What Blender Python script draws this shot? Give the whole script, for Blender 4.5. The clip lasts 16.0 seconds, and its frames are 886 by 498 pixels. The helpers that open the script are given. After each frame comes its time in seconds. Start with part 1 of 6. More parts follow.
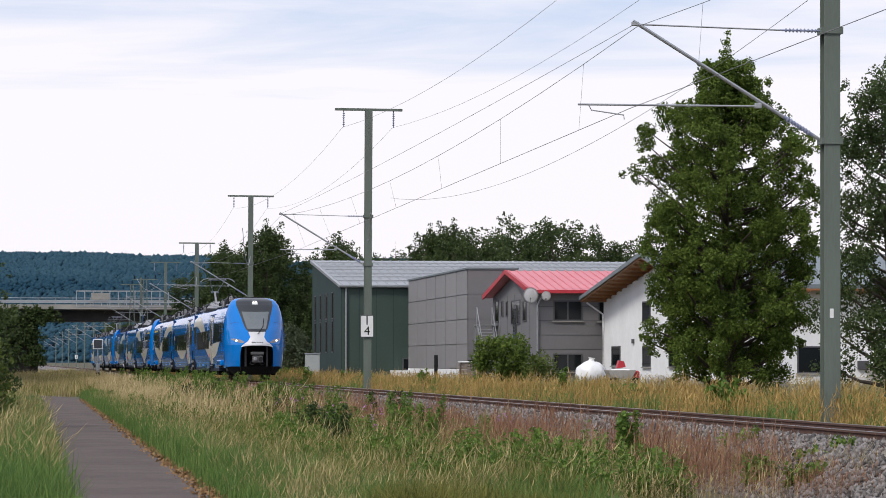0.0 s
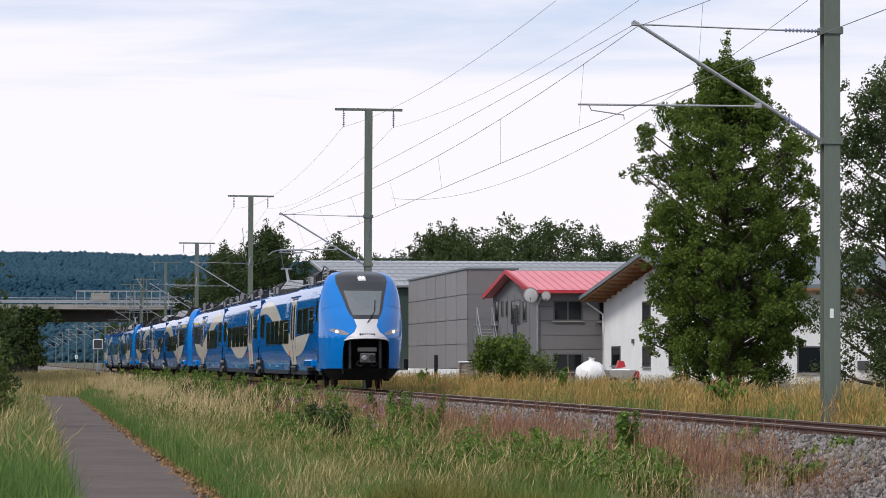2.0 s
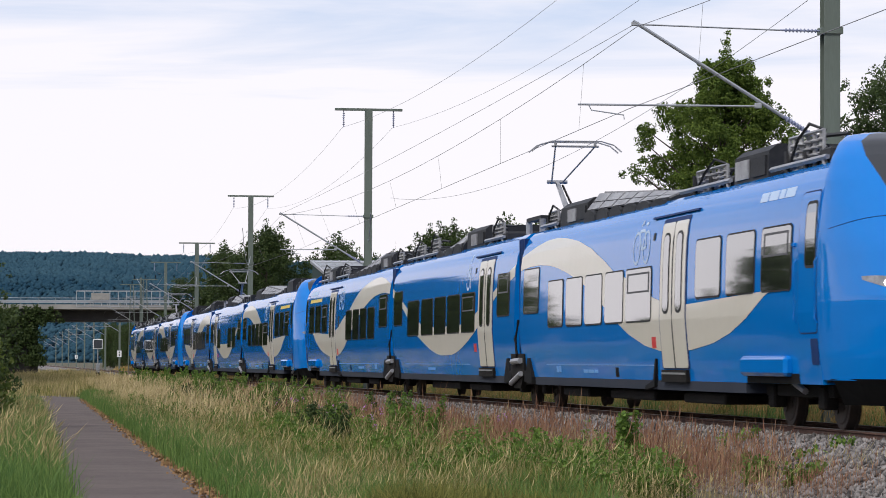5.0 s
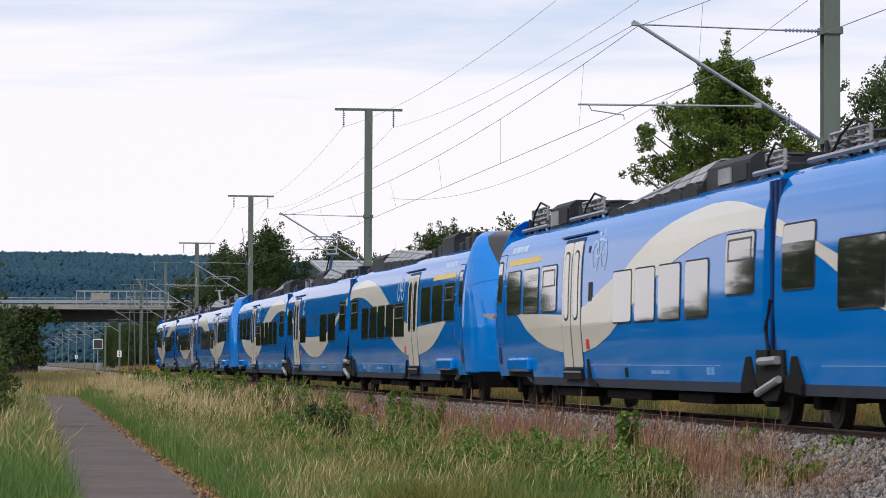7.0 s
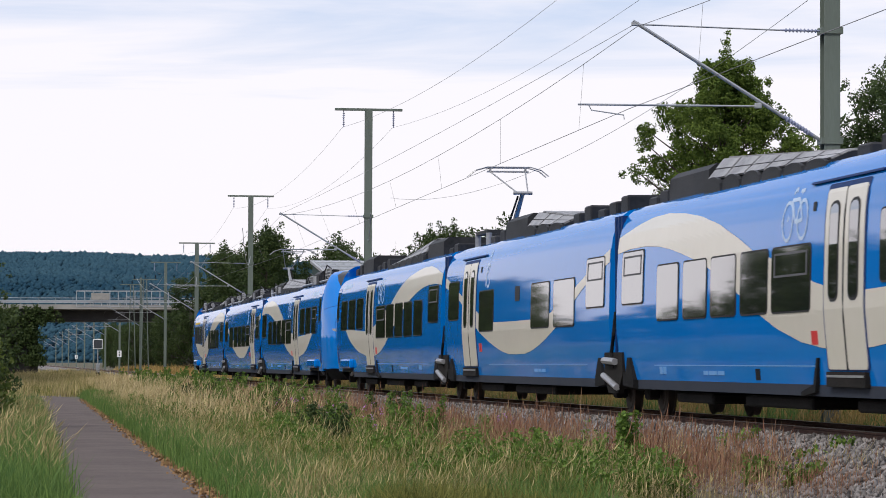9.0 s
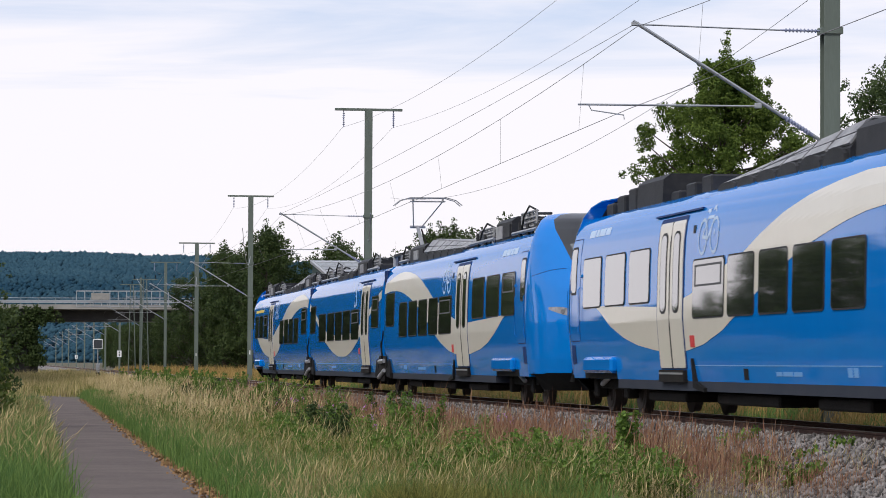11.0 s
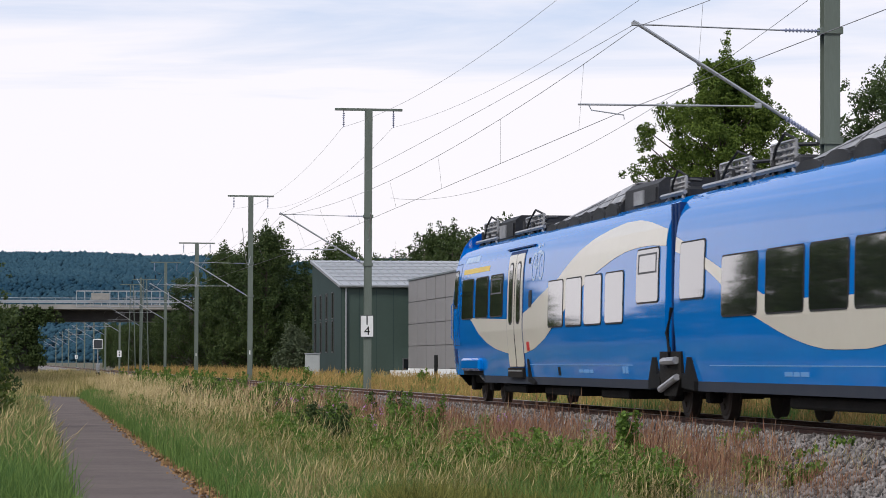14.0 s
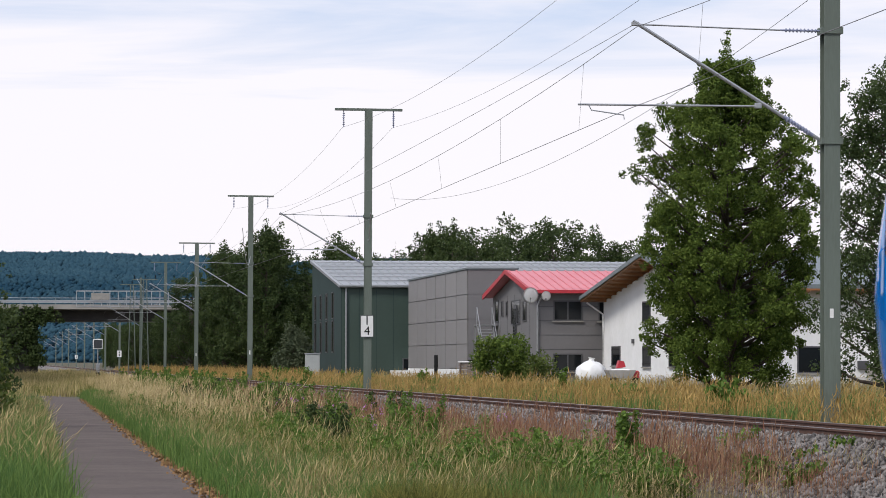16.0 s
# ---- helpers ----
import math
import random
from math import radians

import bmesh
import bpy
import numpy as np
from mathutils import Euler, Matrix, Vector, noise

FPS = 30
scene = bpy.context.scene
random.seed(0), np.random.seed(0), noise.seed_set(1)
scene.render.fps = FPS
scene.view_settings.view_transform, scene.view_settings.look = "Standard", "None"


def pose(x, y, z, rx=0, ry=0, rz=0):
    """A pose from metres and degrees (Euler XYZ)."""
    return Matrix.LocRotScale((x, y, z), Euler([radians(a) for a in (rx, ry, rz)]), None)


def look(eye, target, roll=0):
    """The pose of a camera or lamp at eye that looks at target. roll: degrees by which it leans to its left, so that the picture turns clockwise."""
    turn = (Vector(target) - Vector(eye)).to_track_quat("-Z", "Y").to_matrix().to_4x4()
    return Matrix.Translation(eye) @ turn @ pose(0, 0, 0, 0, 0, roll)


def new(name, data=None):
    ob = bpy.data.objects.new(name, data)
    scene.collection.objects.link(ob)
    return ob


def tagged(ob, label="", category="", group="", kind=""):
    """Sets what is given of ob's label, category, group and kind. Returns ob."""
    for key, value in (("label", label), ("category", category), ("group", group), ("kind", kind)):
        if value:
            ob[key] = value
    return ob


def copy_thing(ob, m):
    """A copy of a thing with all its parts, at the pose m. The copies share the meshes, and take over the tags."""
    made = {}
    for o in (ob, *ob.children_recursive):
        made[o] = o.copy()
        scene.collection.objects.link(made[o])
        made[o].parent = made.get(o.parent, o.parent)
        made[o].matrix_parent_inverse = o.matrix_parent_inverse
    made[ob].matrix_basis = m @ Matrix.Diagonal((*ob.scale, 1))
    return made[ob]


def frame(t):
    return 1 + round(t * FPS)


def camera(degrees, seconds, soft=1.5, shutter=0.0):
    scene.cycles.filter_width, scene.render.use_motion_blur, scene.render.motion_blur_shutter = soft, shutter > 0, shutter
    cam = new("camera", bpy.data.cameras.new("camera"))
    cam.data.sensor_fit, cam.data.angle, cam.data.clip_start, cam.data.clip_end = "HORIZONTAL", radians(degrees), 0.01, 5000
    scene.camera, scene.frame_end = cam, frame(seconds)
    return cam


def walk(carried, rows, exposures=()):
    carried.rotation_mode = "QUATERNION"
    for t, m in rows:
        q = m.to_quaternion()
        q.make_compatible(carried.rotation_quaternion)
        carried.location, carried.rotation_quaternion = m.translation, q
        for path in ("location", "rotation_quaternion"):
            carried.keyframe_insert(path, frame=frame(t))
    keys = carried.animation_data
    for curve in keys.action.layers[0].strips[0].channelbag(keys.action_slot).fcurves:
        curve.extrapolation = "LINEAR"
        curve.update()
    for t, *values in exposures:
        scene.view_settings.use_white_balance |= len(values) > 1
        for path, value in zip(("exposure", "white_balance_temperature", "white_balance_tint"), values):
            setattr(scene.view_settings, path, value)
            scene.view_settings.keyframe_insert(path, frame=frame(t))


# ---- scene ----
# World: Y runs along the railway away from the camera, X across it, z = 0 is the rail head.
cam = camera(16.84, 16.0, soft=0.8, shutter=0.12)
EYE = pose(-11.765, 0.0, 0.898, 92.158, 0, -8.32)
walk(cam, [(0.0, EYE), (16.0, EYE)], exposures=[(0.0, 0.0), (16.0, 0.0)])

# ---- light: bright overcast sky ----
SUN_DIR = Vector((-0.75, -0.62, 0.95)).normalized()
world = bpy.data.worlds.new("sky")
scene.world = world
world.use_nodes = True
wt = world.node_tree
wt.nodes.clear()


def wnode(kind, **kw):
    n = wt.nodes.new(kind)
    for k, v in kw.items():
        n.inputs[k].default_value = v
    return n


w_out = wt.nodes.new("ShaderNodeOutputWorld")
w_sky = wt.nodes.new("ShaderNodeTexSky")
w_sky.sky_type = "NISHITA"
w_sky.sun_disc = False
w_sky.sun_elevation = math.asin(SUN_DIR.z)
w_sky.sun_rotation = math.atan2(SUN_DIR.x, SUN_DIR.y)
w_bg_sky = wnode("ShaderNodeBackground", Strength=0.12)
wt.links.new(w_sky.outputs[0], w_bg_sky.inputs[0])
w_co = wt.nodes.new("ShaderNodeTexCoord")
w_map = wt.nodes.new("ShaderNodeMapping")
w_map.inputs["Scale"].default_value = (2.6, 2.6, 26.0)
w_map.inputs["Location"].default_value = (0.35, 0.2, 0.28)
wt.links.new(w_co.outputs["Generated"], w_map.inputs[0])
w_noise = wnode("ShaderNodeTexNoise", Scale=1.6, Detail=6.0, Roughness=0.55, Distortion=0.5)
wt.links.new(w_map.outputs[0], w_noise.inputs["Vector"])
# thinner cloud higher up, where blue shows between the streaks
w_sep = wt.nodes.new("ShaderNodeSeparateXYZ")
wt.links.new(w_co.outputs["Generated"], w_sep.inputs[0])
w_up = wt.nodes.new("ShaderNodeMapRange")
w_up.interpolation_type = "SMOOTHSTEP"
for k, v in ((1, 0.070), (2, 0.125), (3, 0.30), (4, -0.02)):
    w_up.inputs[k].default_value = v
wt.links.new(w_sep.outputs[2], w_up.inputs[0])
w_add = wt.nodes.new("ShaderNodeMath")
wt.links.new(w_noise.outputs[0], w_add.inputs[0]), wt.links.new(w_up.outputs[0], w_add.inputs[1])
w_ramp = wt.nodes.new("ShaderNodeValToRGB")
w_ramp.color_ramp.elements[0].position, w_ramp.color_ramp.elements[0].color = 0.40, (0.60, 0.68, 0.87, 1)
w_ramp.color_ramp.elements[1].position, w_ramp.color_ramp.elements[1].color = 0.66, (0.945, 0.905, 0.965, 1)
wt.links.new(w_add.outputs[0], w_ramp.inputs[0])
w_cloud = wnode("ShaderNodeBackground", Strength=1.09)
wt.links.new(w_ramp.outputs[0], w_cloud.inputs[0])
w_mix = wnode("ShaderNodeMixShader", Fac=0.9)
wt.links.new(w_bg_sky.outputs[0], w_mix.inputs[1])
wt.links.new(w_cloud.outputs[0], w_mix.inputs[2])
wt.links.new(w_mix.outputs[0], w_out.inputs[0])

sun_data = bpy.data.lights.new("sun", "SUN")
sun_data.energy, sun_data.angle, sun_data.color = 2.5, radians(14), (1.0, 0.95, 0.88)
sun = new("sun", sun_data)
sun.matrix_world = look(SUN_DIR * 100, (0, 0, 0))


# ---- materials ----
def mat(name, a, b=None, scale=8.0, rough=0.7, metal=0.0, bump=0.0, bump_scale=40.0, coat=0.0, spec=0.5, stretch=(1, 1, 1),
        island=0.0, obj_random=0.0, fine=0.35, glow=0.0, through_light=0.0, coords="Object"):
    """Two colours mixed by coarse and fine noise; island / obj_random: share of variation piece by piece."""
    m = bpy.data.materials.new(name)
    m.use_nodes = True
    nt = m.node_tree
    p = nt.nodes["Principled BSDF"]
    p.inputs["Roughness"].default_value, p.inputs["Metallic"].default_value = rough, metal
    p.inputs["Coat Weight"].default_value, p.inputs["Coat Roughness"].default_value = coat, 0.04
    p.inputs["Specular IOR Level"].default_value = spec
    if b is None:
        b = tuple(c * 0.82 for c in a)
    co = nt.nodes.new("ShaderNodeTexCoord")
    mp = nt.nodes.new("ShaderNodeMapping")
    mp.inputs["Scale"].default_value = stretch
    nt.links.new(co.outputs[coords], mp.inputs[0])
    n1, n2 = nt.nodes.new("ShaderNodeTexNoise"), nt.nodes.new("ShaderNodeTexNoise")
    n1.inputs["Scale"].default_value, n1.inputs["Detail"].default_value = scale, 4
    n2.inputs["Scale"].default_value, n2.inputs["Detail"].default_value = scale * 9, 3
    for n in (n1, n2):
        nt.links.new(mp.outputs[0], n.inputs["Vector"])

    def mixf(x, y, k):
        q = nt.nodes.new("ShaderNodeMix")
        q.inputs[0].default_value = k
        nt.links.new(x, q.inputs[2]), nt.links.new(y, q.inputs[3])
        return q.outputs[0]

    v = mixf(n1.outputs[0], n2.outputs[0], fine)
    st = nt.nodes.new("ShaderNodeMapRange")
    st.inputs[1].default_value, st.inputs[2].default_value = 0.32, 0.68
    nt.links.new(v, st.inputs[0])
    v = st.outputs[0]
    if island:
        g = nt.nodes.new("ShaderNodeNewGeometry")
        v = mixf(v, g.outputs["Random Per Island"], island)
    if obj_random:
        o = nt.nodes.new("ShaderNodeObjectInfo")
        v = mixf(v, o.outputs["Random"], obj_random)
    c = nt.nodes.new("ShaderNodeMix")
    c.data_type = "RGBA"
    c.inputs[6].default_value, c.inputs[7].default_value = (*a, 1), (*b, 1)
    nt.links.new(v, c.inputs[0])
    nt.links.new(c.outputs[2], p.inputs["Base Color"])
    if bump:
        n3, bp = nt.nodes.new("ShaderNodeTexNoise"), nt.nodes.new("ShaderNodeBump")
        n3.inputs["Scale"].default_value, n3.inputs["Detail"].default_value = bump_scale, 5
        bp.inputs["Strength"].default_value, bp.inputs["Distance"].default_value = bump, 0.02
        nt.links.new(mp.outputs[0], n3.inputs["Vector"])
        nt.links.new(n3.outputs[0], bp.inputs["Height"])
        nt.links.new(bp.outputs[0], p.inputs["Normal"])
    if glow:
        p.inputs["Emission Color"].default_value, p.inputs["Emission Strength"].default_value = (*a, 1), glow
    if through_light:
        p.inputs["Transmission Weight"].default_value = 0.0
        t = nt.nodes.new("ShaderNodeBsdfTranslucent")
        ms = nt.nodes.new("ShaderNodeMixShader")
        ms.inputs[0].default_value = through_light
        nt.links.new(c.outputs[2], t.inputs[0])
        nt.links.new(p.outputs[0], ms.inputs[1]), nt.links.new(t.outputs[0], ms.inputs[2])
        nt.links.new(ms.outputs[0], nt.nodes["Material Output"].inputs[0])
    return m


# soil darkened to stand for shade between the grass blades
M_SOIL = mat("soil", (0.105, 0.078, 0.042), (0.04, 0.045, 0.018), 0.6, 0.95, bump=0.6, bump_scale=12)
M_ASPHALT = mat("asphalt", (0.138, 0.112, 0.102), (0.092, 0.075, 0.070), 0.8, 0.95, bump=0.4, bump_scale=90, spec=0.12)
# dark end of the mix stands for shade between the stones
M_BALLAST = mat("ballast", (0.31, 0.285, 0.27), (0.03, 0.027, 0.026), 3.0, 0.95, bump=1.0, bump_scale=14, island=0.75, spec=0.2)
M_RUST = mat("rusty_steel", (0.13, 0.065, 0.045), (0.07, 0.04, 0.032), 3, 0.85, metal=0.2, bump=0.3)
M_RAILHEAD = mat("worn_steel", (0.42, 0.40, 0.39), (0.30, 0.27, 0.25), 2, 0.35, metal=0.9)
M_SLEEPER = mat("old_sleeper", (0.14, 0.10, 0.085), (0.08, 0.06, 0.055), 4, 0.95, bump=0.4)
M_MAST = mat("green_grey_mast_paint", (0.135, 0.165, 0.14), (0.10, 0.12, 0.10), 1.2, 0.6, bump=0.15, stretch=(3, 3, 0.4))
M_GALV = mat("galvanised_steel", (0.46, 0.47, 0.48), (0.36, 0.37, 0.38), 6, 0.45, metal=0.7)
M_WIRE = mat("dark_wire", (0.20, 0.19, 0.20), (0.15, 0.15, 0.15), 3, 0.6, metal=0.2)
M_INSUL = mat("lilac_grey_insulator", (0.26, 0.28, 0.40), (0.20, 0.22, 0.32), 6, 0.3)
M_WHITE = mat("white_render", (0.82, 0.82, 0.82), (0.72, 0.72, 0.71), 0.5, 0.9, bump=0.2, bump_scale=30)
M_WHITEPAINT = mat("white_paint", (0.80, 0.80, 0.80), (0.72, 0.72, 0.70), 5, 0.5)
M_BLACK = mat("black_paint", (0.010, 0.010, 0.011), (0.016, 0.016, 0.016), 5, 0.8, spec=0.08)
M_GREENCLAD = mat("dark_green_cladding", (0.040, 0.068, 0.055), (0.034, 0.058, 0.046), 0.6, 0.55)
M_GREENTRIM = mat("blue_green_cladding", (0.040, 0.064, 0.062), (0.034, 0.054, 0.052), 0.6, 0.7, spec=0.2)
M_GREYCLAD = mat("grey_panel", (0.255, 0.245, 0.245), (0.225, 0.217, 0.217), 0.4, 0.6, obj_random=0.45)
M_DARKCLAD = mat("dark_grey_cladding", (0.17, 0.165, 0.168), (0.15, 0.145, 0.148), 0.5, 0.6)
M_ROOFMETAL = mat("pale_metal_roof", (0.42, 0.43, 0.44), (0.34, 0.35, 0.36), 0.5, 0.4, metal=0.5, stretch=(1, 6, 1))
# red paled for the roof's sheen as well as its fading
M_RED = mat("red_metal_roof", (0.66, 0.20, 0.225), (0.56, 0.15, 0.17), 0.5, 0.4)
M_REDTRIM = mat("red_trim", (0.48, 0.03, 0.045), (0.40, 0.025, 0.035), 2, 0.45)
M_WOOD = mat("orange_stained_wood", (0.34, 0.15, 0.055), (0.23, 0.095, 0.035), 2.5, 0.65, stretch=(1, 8, 8))
M_EAVES = mat("grey_roof_edge", (0.17, 0.20, 0.21), (0.13, 0.155, 0.165), 2, 0.5)
M_GLASS = mat("dark_window_glass", (0.012, 0.014, 0.016), (0.008, 0.01, 0.011), 1.0, 0.06, spec=0.35)
M_FRAME = mat("window_frame_grey", (0.075, 0.075, 0.08), (0.06, 0.06, 0.065), 3, 0.5)
M_CONCRETE = mat("weathered_concrete", (0.36, 0.34, 0.31), (0.24, 0.23, 0.21), 0.5, 0.9, bump=0.3, bump_scale=6)
# concrete darkened for the shade under the bridge deck
M_DARKCONC = mat("shade_dark_concrete", (0.060, 0.056, 0.052), (0.035, 0.033, 0.031), 0.4, 0.95, bump=0.3, bump_scale=5)
M_BARK = mat("bark", (0.085, 0.066, 0.05), (0.045, 0.036, 0.03), 6, 0.95, bump=0.8, bump_scale=25)
M_LEAF = mat("broad_leaves", (0.020, 0.052, 0.010), (0.18, 0.24, 0.048), 0.9, 0.6, island=0.5, through_light=0.25, spec=0.1)
M_LEAF_LIGHT = mat("yellow_green_leaves", (0.05, 0.085, 0.02), (0.14, 0.17, 0.04), 0.35, 0.55, island=0.5, through_light=0.3, spec=0.18)
M_LEAF_DARK = mat("dark_leaves", (0.022, 0.045, 0.016), (0.085, 0.115, 0.034), 0.2, 0.6, island=0.5, through_light=0.2, spec=0.18)
M_LEAF_GREY = mat("grey_green_leaves", (0.06, 0.085, 0.045), (0.12, 0.14, 0.08), 0.3, 0.6, island=0.5, through_light=0.25, spec=0.18)
M_GRASS_GREEN = mat("fresh_grass", (0.038, 0.106, 0.026), (0.21, 0.30, 0.078), 0.5, 0.6, island=0.65, through_light=0.35, spec=0.18)
M_GRASS_DRY = mat("dry_grass", (0.64, 0.51, 0.26), (0.13, 0.12, 0.034), 0.5, 0.8, island=0.7, through_light=0.3, spec=0.18)
M_GRASS_GOLD = mat("golden_grass", (0.60, 0.40, 0.15), (0.18, 0.125, 0.034), 0.5, 0.8, island=0.7, through_light=0.3, spec=0.18)
M_GRASS_RED = mat("red_brown_sorrel", (0.15, 0.058, 0.036), (0.36, 0.215, 0.13), 0.5, 0.85, island=0.75, through_light=0.2, spec=0.18)
M_GRASS_MIX = mat("meadow_grass", (0.024, 0.062, 0.011), (0.33, 0.295, 0.085), 0.6, 0.75, island=0.75, through_light=0.3, spec=0.18)
M_GRASS_STRAW = mat("bleached_straw", (0.74, 0.60, 0.34), (0.30, 0.22, 0.09), 0.5, 0.8, island=0.7, through_light=0.3, spec=0.18)
M_NETTLE = mat("weed_leaves", (0.035, 0.085, 0.012), (0.20, 0.30, 0.060), 0.6, 0.55, island=0.65, through_light=0.3, spec=0.18)
M_PINK = mat("pink_flowers", (0.42, 0.16, 0.42), (0.55, 0.25, 0.52), 3, 0.7, island=0.6)
M_LITTER = mat("fallen_leaves", (0.22, 0.115, 0.05), (0.32, 0.20, 0.09), 3, 0.9, island=0.7)
# the haze of distance is put into this blue-green colour
M_FOREST = mat("haze_blue_forest", (0.012, 0.038, 0.064), (0.046, 0.094, 0.122), 0.004, 1.0, island=0.3, spec=0.0)


# ---- mesh helpers ----
def box(bm, x0, x1, y0, y1, z0, z1, bevel=0.0):
    vs = [bm.verts.new((x, y, z)) for z in (z0, z1) for x, y in ((x0, y0), (x1, y0), (x1, y1), (x0, y1))]
    fs = [bm.faces.new([vs[i] for i in q]) for q in ((3, 2, 1, 0), (4, 5, 6, 7), (0, 1, 5, 4), (1, 2, 6, 5), (2, 3, 7, 6), (3, 0, 4, 7))]
    if bevel:
        es = list({e for f in fs for e in f.edges})
        bmesh.ops.bevel(bm, geom=es, offset=bevel, segments=1, affect="EDGES")
    return bm


def boxes(*rows, bevel=0.0):
    bm = bmesh.new()
    for r in rows:
        box(bm, *r, bevel=bevel)
    return bm


def tube(bm, p, q, r0, r1=None, n=8):
    """A round bar from p to q."""
    p, q = Vector(p), Vector(q)
    r1 = r0 if r1 is None else r1
    rot = (q - p).to_track_quat("Z", "Y").to_matrix()
    rings = []
    for c, r in ((p, r0), (q, r1)):
        rings.append([bm.verts.new(c + rot @ Vector((r * math.cos(a), r * math.sin(a), 0))) for a in [2 * math.pi * i / n for i in range(n)]])
    for i in range(n):
        bm.faces.new((rings[0][i], rings[0][(i + 1) % n], rings[1][(i + 1) % n], rings[1][i]))
    bm.faces.new(rings[0][::-1]), bm.faces.new(rings[1])
    return bm


def chain(points, r, n=5):
    """One bent bar through all the points; r may be a list, one radius a point."""
    bm = bmesh.new()
    pts = [Vector(p) for p in points]
    rings = []
    for i, p in enumerate(pts):
        d = (pts[min(i + 1, len(pts) - 1)] - pts[max(i - 1, 0)]).normalized()
        rot = d.to_track_quat("Z", "Y").to_matrix()
        rr = r[i] if isinstance(r, (list, tuple)) else r
        rings.append([bm.verts.new(p + rot @ Vector((rr * math.cos(2 * math.pi * k / n), rr * math.sin(2 * math.pi * k / n), 0))) for k in range(n)])
    for a, b in zip(rings, rings[1:]):
        for k in range(n):
            bm.faces.new((a[k], a[(k + 1) % n], b[(k + 1) % n], b[k]))
    bm.faces.new(rings[0][::-1]), bm.faces.new(rings[-1])
    return bm


def ribbed(p, q, core, rim, ribs):
    """An insulator: a rod with sheds, turned in one piece."""
    p, q = Vector(p), Vector(q)
    pts, rad = [p], [core]
    for k in range(ribs):
        for t, r in ((k + 0.25, core), (k + 0.42, rim), (k + 0.55, rim), (k + 0.8, core)):
            pts.append(p.lerp(q, 0.1 + 0.8 * t / ribs)), rad.append(r)
    return chain(pts + [q], rad + [core], n=10)


def prism(bm, pts, axis, a, b):
    """A slab: the outline pts (two numbers each, in the other two axes' order) drawn from a to b along axis."""
    def at(u, v, w):
        return {"x": (w, u, v), "y": (u, w, v), "z": (u, v, w)}[axis]
    lo, hi = [bm.verts.new(at(u, v, a)) for u, v in pts], [bm.verts.new(at(u, v, b)) for u, v in pts]
    bm.faces.new(lo), bm.faces.new(hi[::-1])
    for i in range(len(pts)):
        j = (i + 1) % len(pts)
        bm.faces.new((lo[j], lo[i], hi[i], hi[j]))
    bmesh.ops.recalc_face_normals(bm, faces=bm.faces[:])
    return bm


def mesh_of(bm, name, material):
    me = bpy.data.meshes.new(name)
    bm.to_mesh(me)
    bm.free()
    for m in material if isinstance(material, (list, tuple)) else (material,):
        me.materials.append(m)
    return me


def part(name, bm, material, parent, label="", smooth=False):
    me = bm if isinstance(bm, bpy.types.Mesh) else mesh_of(bm, name, material)
    if smooth:
        me.polygons.foreach_set("use_smooth", [True] * len(me.polygons))
    ob = new(name, me)
    ob.parent = parent
    return tagged(ob, label)


def thing(name, label, category, group="", kind="", at=None):
    ob = new(name)
    ob.empty_display_size = 0.2
    if at is not None:
        ob.matrix_basis = at
    return tagged(ob, label, category, group, kind)


def solid(name, bm, material, label, category, group="", kind="", smooth=False):
    me = bm if isinstance(bm, bpy.types.Mesh) else mesh_of(bm, name, material)
    if smooth:
        me.polygons.foreach_set("use_smooth", [True] * len(me.polygons))
    return tagged(new(name, me), label, category, group, kind)


def raw_mesh(name, verts, tris, material):
    """A mesh from numpy arrays of corners and triangles."""
    me = bpy.data.meshes.new(name)
    me.vertices.add(len(verts))
    me.vertices.foreach_set("co", np.asarray(verts, np.float32).ravel())
    n = len(tris)
    me.loops.add(3 * n)
    me.loops.foreach_set("vertex_index", np.asarray(tris, np.int32).ravel())
    me.polygons.add(n)
    me.polygons.foreach_set("loop_start", np.arange(0, 3 * n, 3, dtype=np.int32))
    me.polygons.foreach_set("loop_total", np.full(n, 3, np.int32))
    me.update(calc_edges=True)
    me.materials.append(material)
    return me


# ---- ground ----
def path_right(y):
    return -9.13 + 0.0085 * (min(y, 200) - 38) - 0.004 * max(0, y - 135) ** 2


def ground_z(x, y):
    """Height of the ground: a low verge by the path, the track's bed, and the strip behind it."""
    prof_x = (-60, -14, -11.6, -10.9, -8.0, -5.5, -3.6, -2.6, 2.6, 3.4, 6, 30, 80)
    prof_z = (-0.9, -0.75, -0.80, -0.86, -0.86, -0.74, -0.66, -0.60, -0.60, -0.30, -0.22, -0.1, 0.0)
    return float(np.interp(x, prof_x, prof_z))


